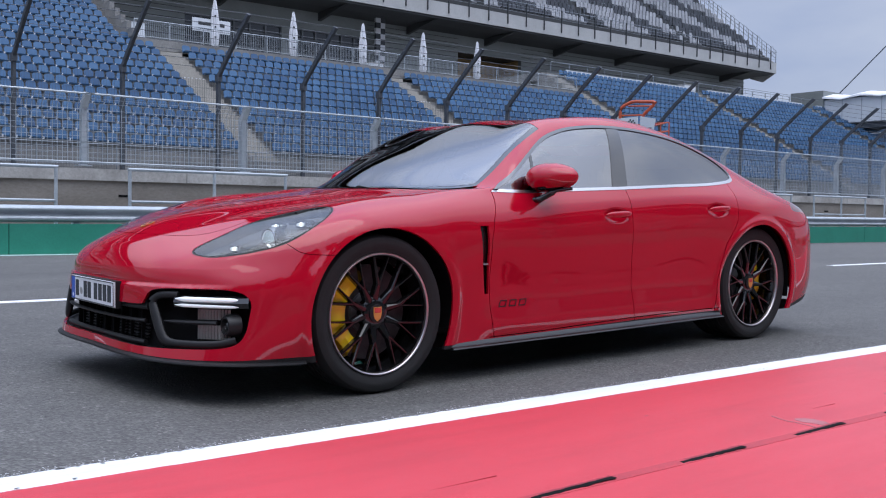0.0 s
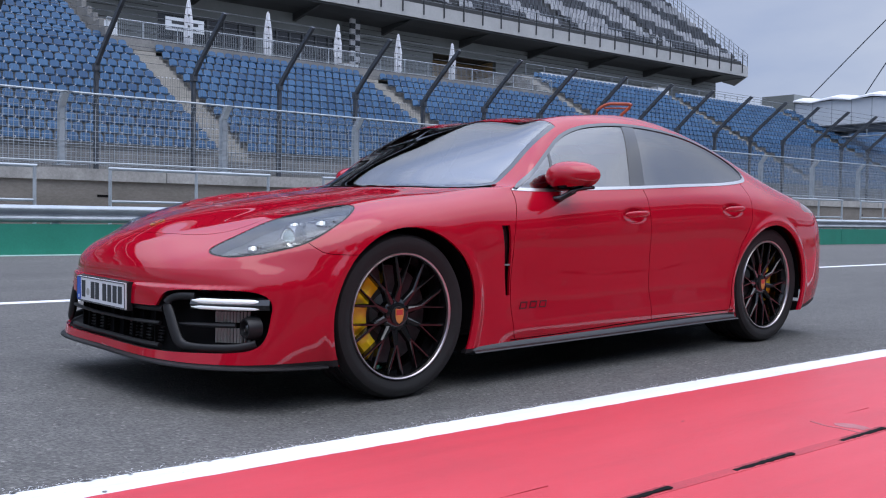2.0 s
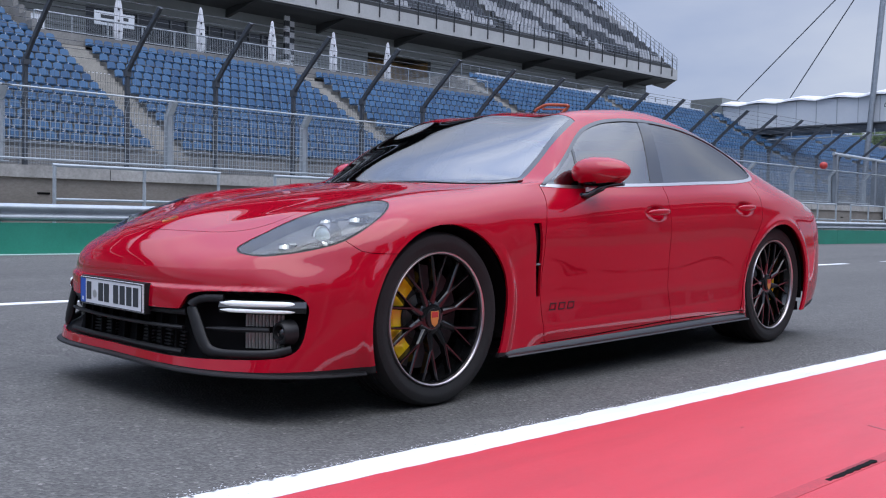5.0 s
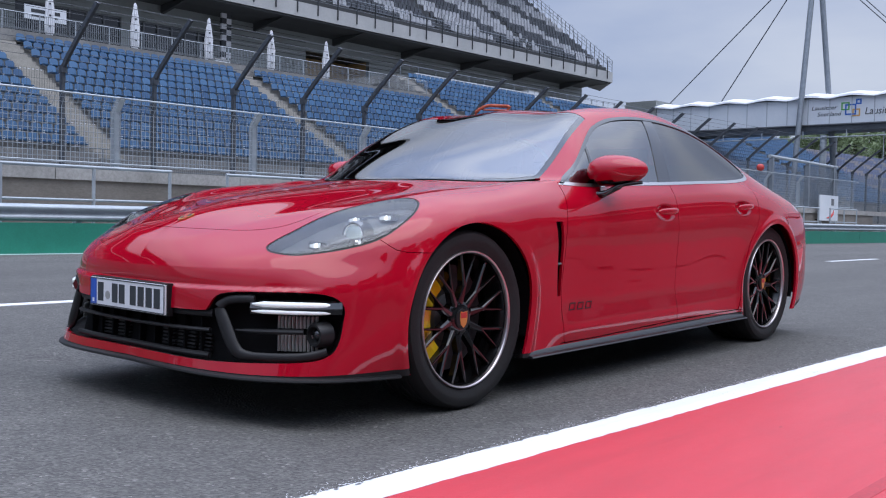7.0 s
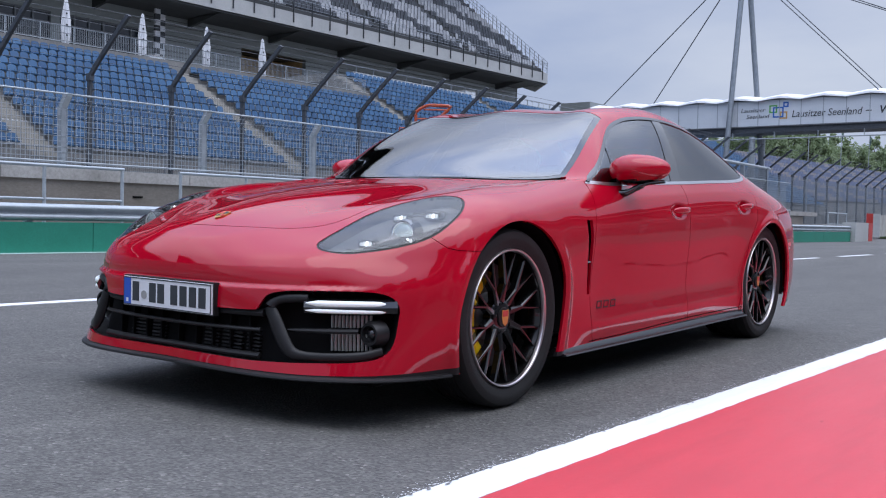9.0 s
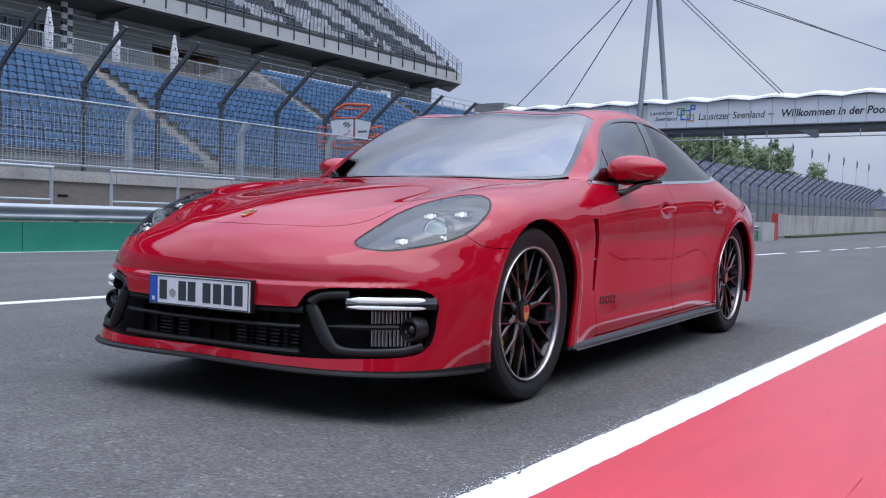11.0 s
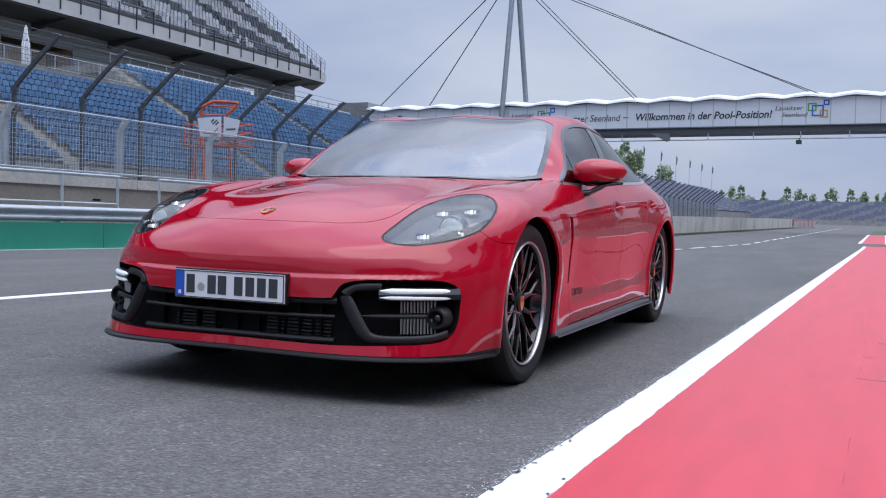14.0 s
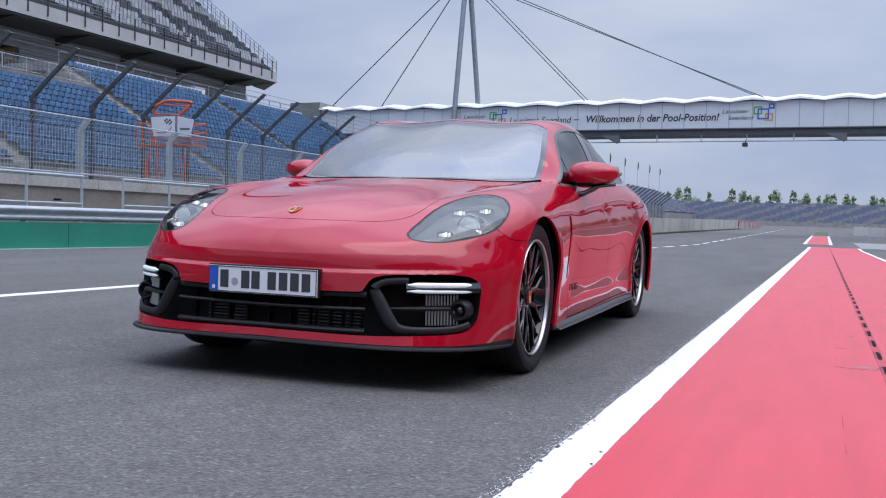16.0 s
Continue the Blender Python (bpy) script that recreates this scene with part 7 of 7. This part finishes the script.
def build_side_intake(g, s, at):
    def put(x, z, back=0.0):
        p = at(x, z, back)
        return (s * p[0], p[1], p[2])
    frame_path = [(0.60, 0.478), (0.56, 0.478), (0.52, 0.474), (0.490, 0.462), (0.474, 0.44), (0.492, 0.40), (0.52, 0.345), (0.548, 0.300), (0.575, 0.279), (0.62, 0.273), (0.70, 0.272), (0.77, 0.276), (0.812, 0.292)]
    frame_path = smooth_line(frame_path, 4)
    wide = [0.010 + 0.008 * math.sin(math.pi * min(1.0, max(0.0, (k / (len(frame_path) - 1) - 0.25) / 0.5))) for k in range(len(frame_path))]
    part("surround", Geo().tube([put(x, z, 0.015) for x, z in frame_path], wide, 12, flat=1.6), SATIN_BLACK, g, "satin black frame of the side intake", smooth=True)
    bar = [(0.603 + 0.222 * k / 12, 0.0) for k in range(13)]
    for z, r in ((0.463, 0.0115), (0.437, 0.0078)):
        part("day_light", Geo().tube([put(x, z - 0.004 * k / 12, -0.001) for k, (x, _) in enumerate(bar)], [r * (0.2, 0.65, 1, 1, 1, 1, 1, 1, 1, 1, 1, 0.9, 0.45)[k] for k in range(13)], 10), DAY_LIGHT, g, "white day running light bar", smooth=True)
    part("light_carrier", Geo().tube([put(x, 0.448, 0.028) for x in (0.585, 0.64, 0.70, 0.76, 0.80, 0.828)], 0.030, 8), GLOSS_BLACK, g, smooth=True)
    part("fin", Geo().tube([put(x, 0.362, 0.025) for x in (0.535, 0.58, 0.64, 0.70, 0.745)], [0.004, 0.008, 0.010, 0.010, 0.010], 8), SATIN_BLACK, g, smooth=True)
    for k in range(11):
        x = 0.652 + 0.0105 * k
        for z0, z1 in ((0.288, 0.348), (0.372, 0.415)):
            y = front_y(x, 0.35) + 0.062
            part("slat", Geo().box(s * x, s * (x + 0.0048), y, y + 0.01, z0, z1), COOLER, g)
    cx, cz = 0.775, 0.352
    cy = front_y(cx, cz) + 0.030
    sensor = part("sensor", Geo().lathe([(0.045, 0.001), (0.045, 0.050), (0.0, 0.046), (-0.012, 0.040), (-0.012, 0.032), (0.006, 0.028), (0.010, 0.022)], 28, "y", (s * cx, cy, cz)), SATIN_BLACK, g, "round black sensor housing", smooth=40)
    part("lens", Geo().lathe([(0.008, 0.024), (-0.002, 0.018), (-0.007, 0.010), (-0.008, 0.0005)], 20, "y", (s * cx, cy, cz)), GLOSS_BLACK, sensor, smooth=True)


def build_headlights():
    for s, m in ((1, 0), (-1, 1)):
        lamp = skin_part("headlight", ("headlight_glass", "headlight_low"), LAMP_GLASS, "clear headlight with four bright diodes round a lens", m, 0.001, 0)
        skin_part("seal", ("headlight_seal",), SATIN_BLACK, "", m, 0.002, 0.012, lamp)
        skin_part("reflector", ("headlight_glass",), LAMP_DARK, "silver grey bowl", m, 0.05, 0.03, lamp)
        skin_part("bezel", ("headlight_low",), SATIN_BLACK, "black lower bezel", m, 0.028, 0.03, lamp)
        keep_walls(skin_part("bowl_wall", ("headlight_glass", "headlight_low"), LAMP_DARK, "", m, 0.004, 0.08, lamp), ("headlight_glass", "headlight_low"), 1)

        def inward(x, y, z, d):
            p = Vector((x, y, z))
            n = skin_normal(p)
            q = p - n * d
            return Vector((s * q.x, q.y, q.z)), Vector((s * n.x, n.y, n.z))
        # aim of the lamps: straight ahead
        fwd = Vector((s * 0.12, -1, 0.02)).to_track_quat("Z", "Y").to_matrix().to_4x4()
        p, n = inward(.745, -1.965, .737, 0.034)
        ring = part("projector", Geo().lathe([(-0.045, 0.062), (-0.004, 0.059), (0.008, 0.054), (0.010, 0.050), (0.004, 0.047), (0.0, 0.0455)], 36, "z"), LAMP_RING, lamp, "grey ring round the projector lens", smooth=40)
        ring.matrix_local = Matrix.Translation(p) @ fwd
        part("lens", Geo().lathe([(-0.002, 0.044), (0.006, 0.039), (0.012, 0.029), (0.015, 0.015), (0.0155, 0.0005)], 28, "z"), LENS_GLASS, ring, "pale round lens", smooth=True)
        # faint emission stands in for the bright glint on the lens rim
        part("lens_rim", Geo().lathe([(0.000, 0.0475), (0.007, 0.0475), (0.007, 0.0440), (-0.002, 0.0440)], 36, "z"), LED_DIM, ring, smooth=40)
        # stepped trim fins across the bowl
        for k, (x, y, z) in enumerate(((.70, -1.76, .826), (.715, -1.80, .812), (.64, -2.13, .678), (.655, -2.16, .668))):
            p, n = inward(x, y, z, 0.036)
            fin = part("fin", Geo().extrude([(-0.075, -0.004), (0.075, -0.004), (0.068, 0.004), (-0.068, 0.004)], "z", -0.03, 0.0), LAMP_CHROME if k % 2 else LAMP_DARK, lamp)
            fin.matrix_local = Matrix.Translation(p) @ fwd
        for x, y, z in ((.664, -1.887, .790), (.765, -1.814, .800), (.677, -2.099, .692), (.791, -1.995, .702)):
            p, n = inward(x, y, z, 0.024)
            cup = [(-0.036, -0.010), (-0.030, -0.015), (0.030, -0.013), (0.036, -0.008), (0.036, 0.008), (0.030, 0.014), (-0.030, 0.014), (-0.036, 0.009)]
            mod = part("diode_module", Geo().extrude(cup, "z", -0.035, 0.0), LAMP_CHROME, lamp, "chrome diode unit")
            mod.matrix_local = Matrix.Translation(p) @ fwd
            for cx, tall, mat in ((-0.024, 0.006, LED_DIM), (-0.011, 0.008, LED_SOFT), (0.003, 0.010, LED), (0.018, 0.009, LED_SOFT)):
                part("diode", Geo().extrude([(cx - 0.0055, -0.008), (cx + 0.0040, -0.008), (cx + 0.0058, tall - 0.003), (cx + 0.002, tall), (cx - 0.0035, tall - 0.002)], "z", 0.0, 0.0025), mat, mod, "bright diode")
            part("glow_strip", Geo().box(-0.033, 0.034, -0.0125, -0.0095, 0.0, 0.0015), LAMP_CHROME, mod)


def build_plate():
    y = front_y(0, 0.46) - 0.022
    plate = part("number_plate", Geo().box(-0.26, 0.26, y - 0.004, y + 0.004, 0.402, 0.514), PLATE_WHITE, car, "white plate with a blue band and dark bars")
    holder = Geo().box(-0.265, 0.265, y + 0.004, y + 0.03, 0.397, 0.519)
    part("holder", holder, SATIN_BLACK, plate)
    y -= 0.004
    part("band", Geo().box(-0.257, -0.214, y - 0.0012, y, 0.405, 0.511), PLATE_BLUE, plate)
    part("band_mark", Geo().box(-0.242, -0.229, y - 0.002, y - 0.0012, 0.415, 0.430), PLATE_WHITE, plate)
    rim = Geo()
    for x0, x1, z0, z1 in ((-0.259, 0.259, 0.509, 0.5125), (-0.259, 0.259, 0.4035, 0.407), (0.2555, 0.259, 0.407, 0.509), (-0.259, -0.2575, 0.407, 0.509)):
        rim.box(x0, x1, y - 0.002, y, z0, z1)
    part("rim", rim, INK, plate)
    for x in (-0.203, -0.100, -0.050, 0.028, 0.082, 0.136, 0.190):
        part("bar", Geo().box(x, x + 0.040, y - 0.0015, y, 0.4215, 0.4965), INK, plate)
    part("seal", Geo().lathe([(0.0, 0.0005), (-0.0015, 0.0005), (-0.0015, 0.017), (0.0, 0.017)], 20, "y", (-0.132, y, 0.448)), COOLER, plate)


def build_emblem():
    p = Vector((0, -2.209, top_z(0.001, -2.209)))
    n = skin_normal(p)
    t = n.to_track_quat("Z", "Y").to_matrix().to_4x4()
    pts = [(-0.024, 0.030), (-0.012, 0.033), (0, 0.030), (0.012, 0.033), (0.024, 0.030), (0.026, 0.0), (0.019, -0.022), (0, -0.036), (-0.019, -0.022), (-0.026, 0.0)]
    em = part("emblem", Geo().extrude(pts, "z", 0.0, 0.004), GOLD, car, "small gold shield emblem")
    em.matrix_local = Matrix.Translation(p) @ t @ Matrix.Rotation(math.pi if (t.to_3x3() @ Vector((0, 1, 0))).y < 0 else 0, 4, "Z")
    for a, b, c, d in ((-0.021, -0.003, 0.006, 0.026), (0.003, 0.021, -0.018, 0.0)):
        part("field", Geo().box(a, b, c, d, 0.004, 0.005), RED_BARRIER, em)
    for a, b, c, d in ((0.003, 0.021, 0.006, 0.026), (-0.018, -0.003, -0.016, 0.0)):
        part("field", Geo().box(a, b, c, d, 0.004, 0.005), INK, em)


def build_mirrors():
    cx, cy, cz = MIRROR
    for s in (1, -1):
        cx, k_size = (MIRROR[0], 1.0) if s > 0 else (MIRROR[0] - 0.045, 0.88)
        vs, n, m = [], 18, 26
        for i in range(n + 1):
            a = -math.pi / 2 + math.pi * i / n
            for k in range(m):
                b = k * math.tau / m
                x, y, z = math.cos(a) * math.cos(b), math.cos(a) * math.sin(b), math.sin(a)
                x = math.copysign(abs(x) ** 0.85, x)
                y = math.copysign(abs(y) ** 0.9, y)
                yy = 0.110 * y if y < 0 else 0.045 * y
                taper = 1 - 0.22 * max(0, x)
                vs.append((s * (cx + 0.150 * k_size * x), cy + yy * taper + 0.02 * x, cz + 0.077 * k_size * z * (1 - 0.18 * x) + 0.006 * x))
        fs = [(i * m + k, i * m + (k + 1) % m, (i + 1) * m + (k + 1) % m, (i + 1) * m + k) for i in range(n) for k in range(m)]
        upper = [f for f in fs if sum(vs[i][2] for i in f) / 4 > cz - 0.052]
        lower = [f for f in fs if f not in set(upper)]
        shell = part("door_mirror", Geo().add(vs, upper), PAINT, car, "red door mirror on a black arm", smooth=70)
        part("underside", Geo().add(vs, lower), GLOSS_BLACK, shell, smooth=70)
        part("mirror_glass", Geo().box(s * (cx - 0.105), s * (cx + 0.10), cy + 0.036, cy + 0.041, cz - 0.042, cz + 0.042), LAMP_CHROME, shell)
        arm = [(s * 0.862, cy - 0.06, 0.900), (s * 0.905, cy - 0.055, 0.906), (s * 0.95, cy - 0.04, 0.930), (s * 1.0, cy - 0.03, cz - 0.070), (s * 1.085, cy - 0.01, cz - 0.058)]
        part("arm", Geo().tube(smooth_line(arm, 5), [0.024] * 6 + [0.020] * 8 + [0.012] * 7, 12, flat=0.75), GLOSS_BLACK, shell, "gloss black mirror arm", smooth=True)


MIRROR = (0.948, -0.42, 1.022)


def spoke(p0, p1, w0, w1, d0, d1):
    """A tapering bar between two places on the wheel's face, with a chamfered top."""
    a, b = Vector(p0), Vector(p1)
    t = (b - a).normalized()
    up = Vector((1, 0, 0))
    side = t.cross(up).normalized()
    vs = []
    for p, w, d in ((a, w0, d0), (b, w1, d1)):
        for o, h in ((-1, -d), (-1, -0.2 * d), (-0.45, 0.0), (0.45, 0.0), (1, -0.2 * d), (1, -d)):
            vs.append(p + side * (0.5 * w * o) + up * h)
    return vs, [(k, (k + 1) % 6, 6 + (k + 1) % 6, 6 + k) for k in range(6)] + [tuple(range(6)), tuple(range(6, 12))]


def build_wheel(half, turn):
    """One wheel at its hub, facing +x."""
    o = half - 0.1375
    h = half
    prof = [(-h + .022, .272), (-h + .008, .30), (-h, .325), (-h + .007, .348), (-h + .024, .3595)]
    for gx in (-0.6, -0.2, 0.2, 0.6):
        c = gx * (h - 0.03)
        prof += [(c - 0.007, .363), (c - 0.005, .356), (c + 0.005, .356), (c + 0.007, .363)]
    prof += [(h - .024, .3595), (h - .007, .348), (h, .325), (h - .003, .312), (h - .007, .300), (h - .012, .288), (h - .018, .277), (h - .03, .270)]
    wheel = part("wheel", Geo().lathe(prof, 72), RUBBER, car, "low-profile tyre on a black spoked rim", smooth=30)
    rim = part("rim", Geo().lathe([(h - .03, .267), (h - .045, .262), (h - .075, .250), (0.0, .243), (-h + .03, .255), (-h + .02, .27)], 60), RIM_BLACK, wheel, "gloss black rim", smooth=50)
    part("rim_edge", Geo().lathe([(h - .026, .2665), (h - .014, .2680), (h - .008, .2715), (h - .007, .2765), (h - .012, .2805), (h - .026, .2805)], 72), RIM_SILVER, rim, "polished bright rim edge", smooth=50)
    face = h - 0.030
    # ten stems in five pairs, each forked towards the rim
    for k in range(10):
        a = k * math.tau / 10 + turn
        g = Geo()
        root = a + (0.085 if k % 2 == 0 else -0.085)
        ca, sa = math.cos(a), math.sin(a)
        g.add(*spoke((face - 0.020, 0.045 * math.cos(root), 0.045 * math.sin(root)), (face - 0.006, 0.138 * ca, 0.138 * sa), 0.040, 0.021, 0.040, 0.034))
        for side, w in ((1, 0.0165), (-1, 0.0125)):
            b = a + side * math.tau / 40
            g.add(*spoke((face - 0.0065 - 0.0005 * side, 0.130 * ca, 0.130 * sa), (face - 0.002, 0.263 * math.cos(b), 0.263 * math.sin(b)), w + 0.001, w - 0.004, 0.034, 0.028))
        part("spoke", g, RIM_BLACK, rim)
    part("hub", Geo().lathe([(face - 0.06, .078), (face - 0.028, .076), (face - 0.018, .062), (face - 0.014, .040), (face - 0.022, .0005)], 40), RIM_BLACK, rim, smooth=40)
    # matt black cups: the shade inside the bolt holes is put into the colour
    for k in range(5):
        a = k * math.tau / 5 + turn + math.tau / 20
        part("wheel_bolt", Geo().lathe([(face - 0.03, .0135), (face - 0.0165, .0135), (face - 0.0155, .011), (face - 0.024, .008)], 12, "x", (0, 0.056 * math.cos(a), 0.056 * math.sin(a))), BLACK, rim)
    cap = part("cap", Geo().lathe([(face - 0.02, .042), (face - 0.008, .040), (face - 0.006, .030), (face - 0.0055, .0005)], 28), SATIN_BLACK, rim, smooth=40)
    pts = [(-0.022, 0.032), (0, 0.029), (0.022, 0.032), (0.023, 0.0), (0.016, -0.023), (0, -0.035), (-0.016, -0.023), (-0.023, 0.0)]
    part("shield", Geo().extrude(pts, "x", face - 0.0055, face - 0.0035), GOLD, cap, "small gold and red shield")
    part("shield_field", Geo().extrude([(-0.018, 0.004), (0.018, 0.004), (0.018, 0.027), (-0.018, 0.027)], "x", face - 0.0035, face - 0.003), RED_BARRIER, cap)
    return wheel


def build_brake(x, y, size, front):
    """Disc and caliper, fixed behind the wheel."""
    brake = part("brake_disc", Geo().lathe([(-0.012, .09), (-0.012, size), (0.012, size), (0.012, .09)], 56, "x", (x, y, 0.363), closed=True), DISC, car, smooth=40)
    part("disc_bell", Geo().lathe([(-0.01, .10), (0.03, .095), (0.034, .06), (0.034, .0005)], 40, "x", (x, y, 0.363)), FRAME_GREY, brake, smooth=40)
    g, n = Geo(), 22
    vs = []
    a0, a1 = (radians(118), radians(240)) if front else (radians(-38), radians(38))
    for i in range(n + 1):
        f = i / n
        a = a0 + (a1 - a0) * f
        bulge = 1 + 0.03 * math.sin(f * math.pi) - 0.06 * abs(math.sin(3 * math.pi * f))
        end = min(1.0, min(f, 1 - f) * 10 + 0.5)
        for r, h in ((size * 0.62, 0.020), (size * 0.66, 0.052 * end), (size * 0.86 * bulge, 0.062 * end), (size * 1.02 * bulge, 0.050 * end), (size * 1.06, 0.0), (size * 1.02, -0.05), (size * 0.66, -0.05)):
            vs.append((x + h, y + r * math.cos(a), 0.363 + r * math.sin(a)))
    m = 7
    g.add(vs, [(i * m + k, i * m + (k + 1) % m, (i + 1) * m + (k + 1) % m, (i + 1) * m + k) for i in range(n) for k in range(m)] + [tuple(range(m)), tuple(range(n * m, n * m + m))])
    part("caliper", g, CALIPER, brake, "yellow brake caliper", smooth=35)


def build_running_gear():
    front, rear = build_wheel(0.1375, 0.24), build_wheel(0.1575, 0.5)
    for first, y, half in ((front, -1.475, 0.1375), (rear, 1.512, 0.1575)):
        first.location = (0.94 - half, y, 0.363)
        c = copy_part(first)
        c.matrix_local = pose(-(0.94 - half), y, 0.363, 0, 0, 180)
    for s in (1, -1):
        build_brake(s * 0.80, -1.475, 0.218, True)
        build_brake(s * 0.79, 1.512, 0.20, False)
        for cy in (-1.462, 1.466):
            vs, n = [], 30
            for i in range(n + 1):
                a = radians(-14) + radians(208) * i / n
                for x in (0.52, 0.905):
                    vs.append((s * x, cy + 0.412 * math.cos(a), 0.366 + 0.412 * math.sin(a)))
            vs += [(s * 0.52, cy, 0.3)]
            fs = [(2 * i, 2 * i + 1, 2 * i + 3, 2 * i + 2) for i in range(n)] + [(2 * i, 2 * i + 2, len(vs) - 1) for i in range(n)]
            part("wheel_housing", Geo().add(vs, fs), BLACK, car)
    part("underfloor", Geo().box(-0.74, 0.74, -2.12, 2.2, 0.150, 0.21), BLACK, car)
    part("front_undertray", Geo().box(-0.5, 0.5, -2.36, -2.2, 0.18, 0.21), BLACK, car)


def copy_part(ob):
    """A copy of a part with its own parts, under the same thing."""
    made = {}
    for o in (ob, *ob.children_recursive):
        made[o] = o.copy()
        scene.collection.objects.link(made[o])
        made[o].parent = made.get(o.parent, o.parent)
    return made[ob]


def build_cabin():
    part("floor_pan", Geo().box(-0.72, 0.72, -1.0, 1.9, 0.2, 0.3), CABIN, car)
    dash = Geo()
    poly = [(-1.0, 0.55), (-0.98, 0.90), (-0.80, 0.955), (-0.52, 0.93), (-0.40, 0.86), (-0.42, 0.55)]
    dash.extrude([(y, z) for y, z in poly], "x", -0.70, 0.70)
    part("dashboard", dash, CABIN, car, smooth=40)
    part("binnacle", Geo().tube([(0.18, -0.52, 0.93), (0.37, -0.54, 0.955), (0.55, -0.52, 0.93)], 0.055, 10), CABIN, car, smooth=True)
    ring = Geo().tube([(0.37 + 0.18 * math.cos(k * math.tau / 28), -0.33 + 0.06 * math.sin(k * math.tau / 28), 0.83 + 0.17 * math.sin(k * math.tau / 28)) for k in range(28)], 0.016, 8, closed=True)
    ring.tube([(0.20, -0.34, 0.82), (0.37, -0.33, 0.82), (0.54, -0.34, 0.82)], 0.02, 8)
    ring.tube([(0.37, -0.33, 0.82), (0.37, -0.5, 0.78)], 0.04, 8)
    part("steering_wheel", ring, CABIN, car, smooth=True)
    for x in (-0.38, 0.38):
        for y, top in ((0.15, 1.18), (1.0, 1.12)):
            seat = Geo()
            side = [(y - 0.42, 0.30), (y - 0.44, 0.52), (y - 0.35, 0.56), (y + 0.02, 0.50), (y + 0.16, 0.95), (y + 0.19, top - 0.16), (y + 0.22, top), (y + 0.32, top), (y + 0.33, top - 0.18), (y + 0.26, 0.60), (y + 0.14, 0.30)]
            seat.extrude(side, "x", x - 0.22, x + 0.22)
            part("seat", seat, CABIN, car, smooth=50)
            part("seat_bolster", Geo().tube([(x - 0.23, y + 0.05, 0.6), (x - 0.25, y + 0.14, 0.9), (x - 0.17, y + 0.2, top - 0.12)], 0.05, 8), CABIN, car, smooth=True)
            part("seat_bolster", Geo().tube([(x + 0.23, y + 0.05, 0.6), (x + 0.25, y + 0.14, 0.9), (x + 0.17, y + 0.2, top - 0.12)], 0.05, 8), CABIN, car, smooth=True)
    part("rear_bulkhead", Geo().box(-0.65, 0.65, 1.42, 1.5, 0.3, 0.95), CABIN, car)
    part("headliner", Geo().box(-0.5, 0.5, -0.1, 1.1, 1.30, 1.32), CABIN, car)
    part("mirror_base", Geo().box(-0.08, 0.08, -0.27, -0.15, 1.25, 1.31), CABIN, car, "dark sensor housing behind the windscreen")
    part("rear_view_mirror", Geo().tube([(-0.13, -0.2, 1.235), (0, -0.22, 1.242), (0.13, -0.2, 1.235)], 0.033, 10, flat=0.9), CABIN, car, smooth=True)


build_shell()
build_splitter()
build_grille()
build_headlights()
build_plate()
build_emblem()
build_mirrors()
build_running_gear()
build_cabin()


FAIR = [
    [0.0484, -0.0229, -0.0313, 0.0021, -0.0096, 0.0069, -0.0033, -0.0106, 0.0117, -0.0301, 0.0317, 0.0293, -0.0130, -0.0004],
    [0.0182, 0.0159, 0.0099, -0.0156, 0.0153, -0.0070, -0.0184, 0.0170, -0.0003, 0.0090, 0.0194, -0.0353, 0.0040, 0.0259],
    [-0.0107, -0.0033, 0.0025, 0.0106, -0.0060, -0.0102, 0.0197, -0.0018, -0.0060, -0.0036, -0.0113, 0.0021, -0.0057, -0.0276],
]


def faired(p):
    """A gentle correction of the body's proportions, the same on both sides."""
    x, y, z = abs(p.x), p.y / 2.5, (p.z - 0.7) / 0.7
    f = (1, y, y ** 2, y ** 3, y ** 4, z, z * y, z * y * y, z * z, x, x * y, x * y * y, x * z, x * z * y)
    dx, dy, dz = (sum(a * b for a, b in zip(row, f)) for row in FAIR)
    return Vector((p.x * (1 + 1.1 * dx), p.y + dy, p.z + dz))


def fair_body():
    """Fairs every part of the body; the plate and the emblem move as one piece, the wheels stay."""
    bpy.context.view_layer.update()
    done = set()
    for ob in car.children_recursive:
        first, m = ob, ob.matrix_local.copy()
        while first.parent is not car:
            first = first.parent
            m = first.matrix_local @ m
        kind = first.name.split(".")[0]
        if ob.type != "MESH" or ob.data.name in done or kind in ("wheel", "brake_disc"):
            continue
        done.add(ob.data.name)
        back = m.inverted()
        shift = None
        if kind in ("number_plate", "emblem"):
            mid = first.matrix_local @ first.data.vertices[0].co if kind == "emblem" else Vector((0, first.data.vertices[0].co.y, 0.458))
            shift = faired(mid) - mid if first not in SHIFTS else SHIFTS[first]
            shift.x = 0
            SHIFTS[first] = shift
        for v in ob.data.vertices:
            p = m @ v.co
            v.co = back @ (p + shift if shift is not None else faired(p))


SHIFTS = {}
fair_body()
HALF.free()
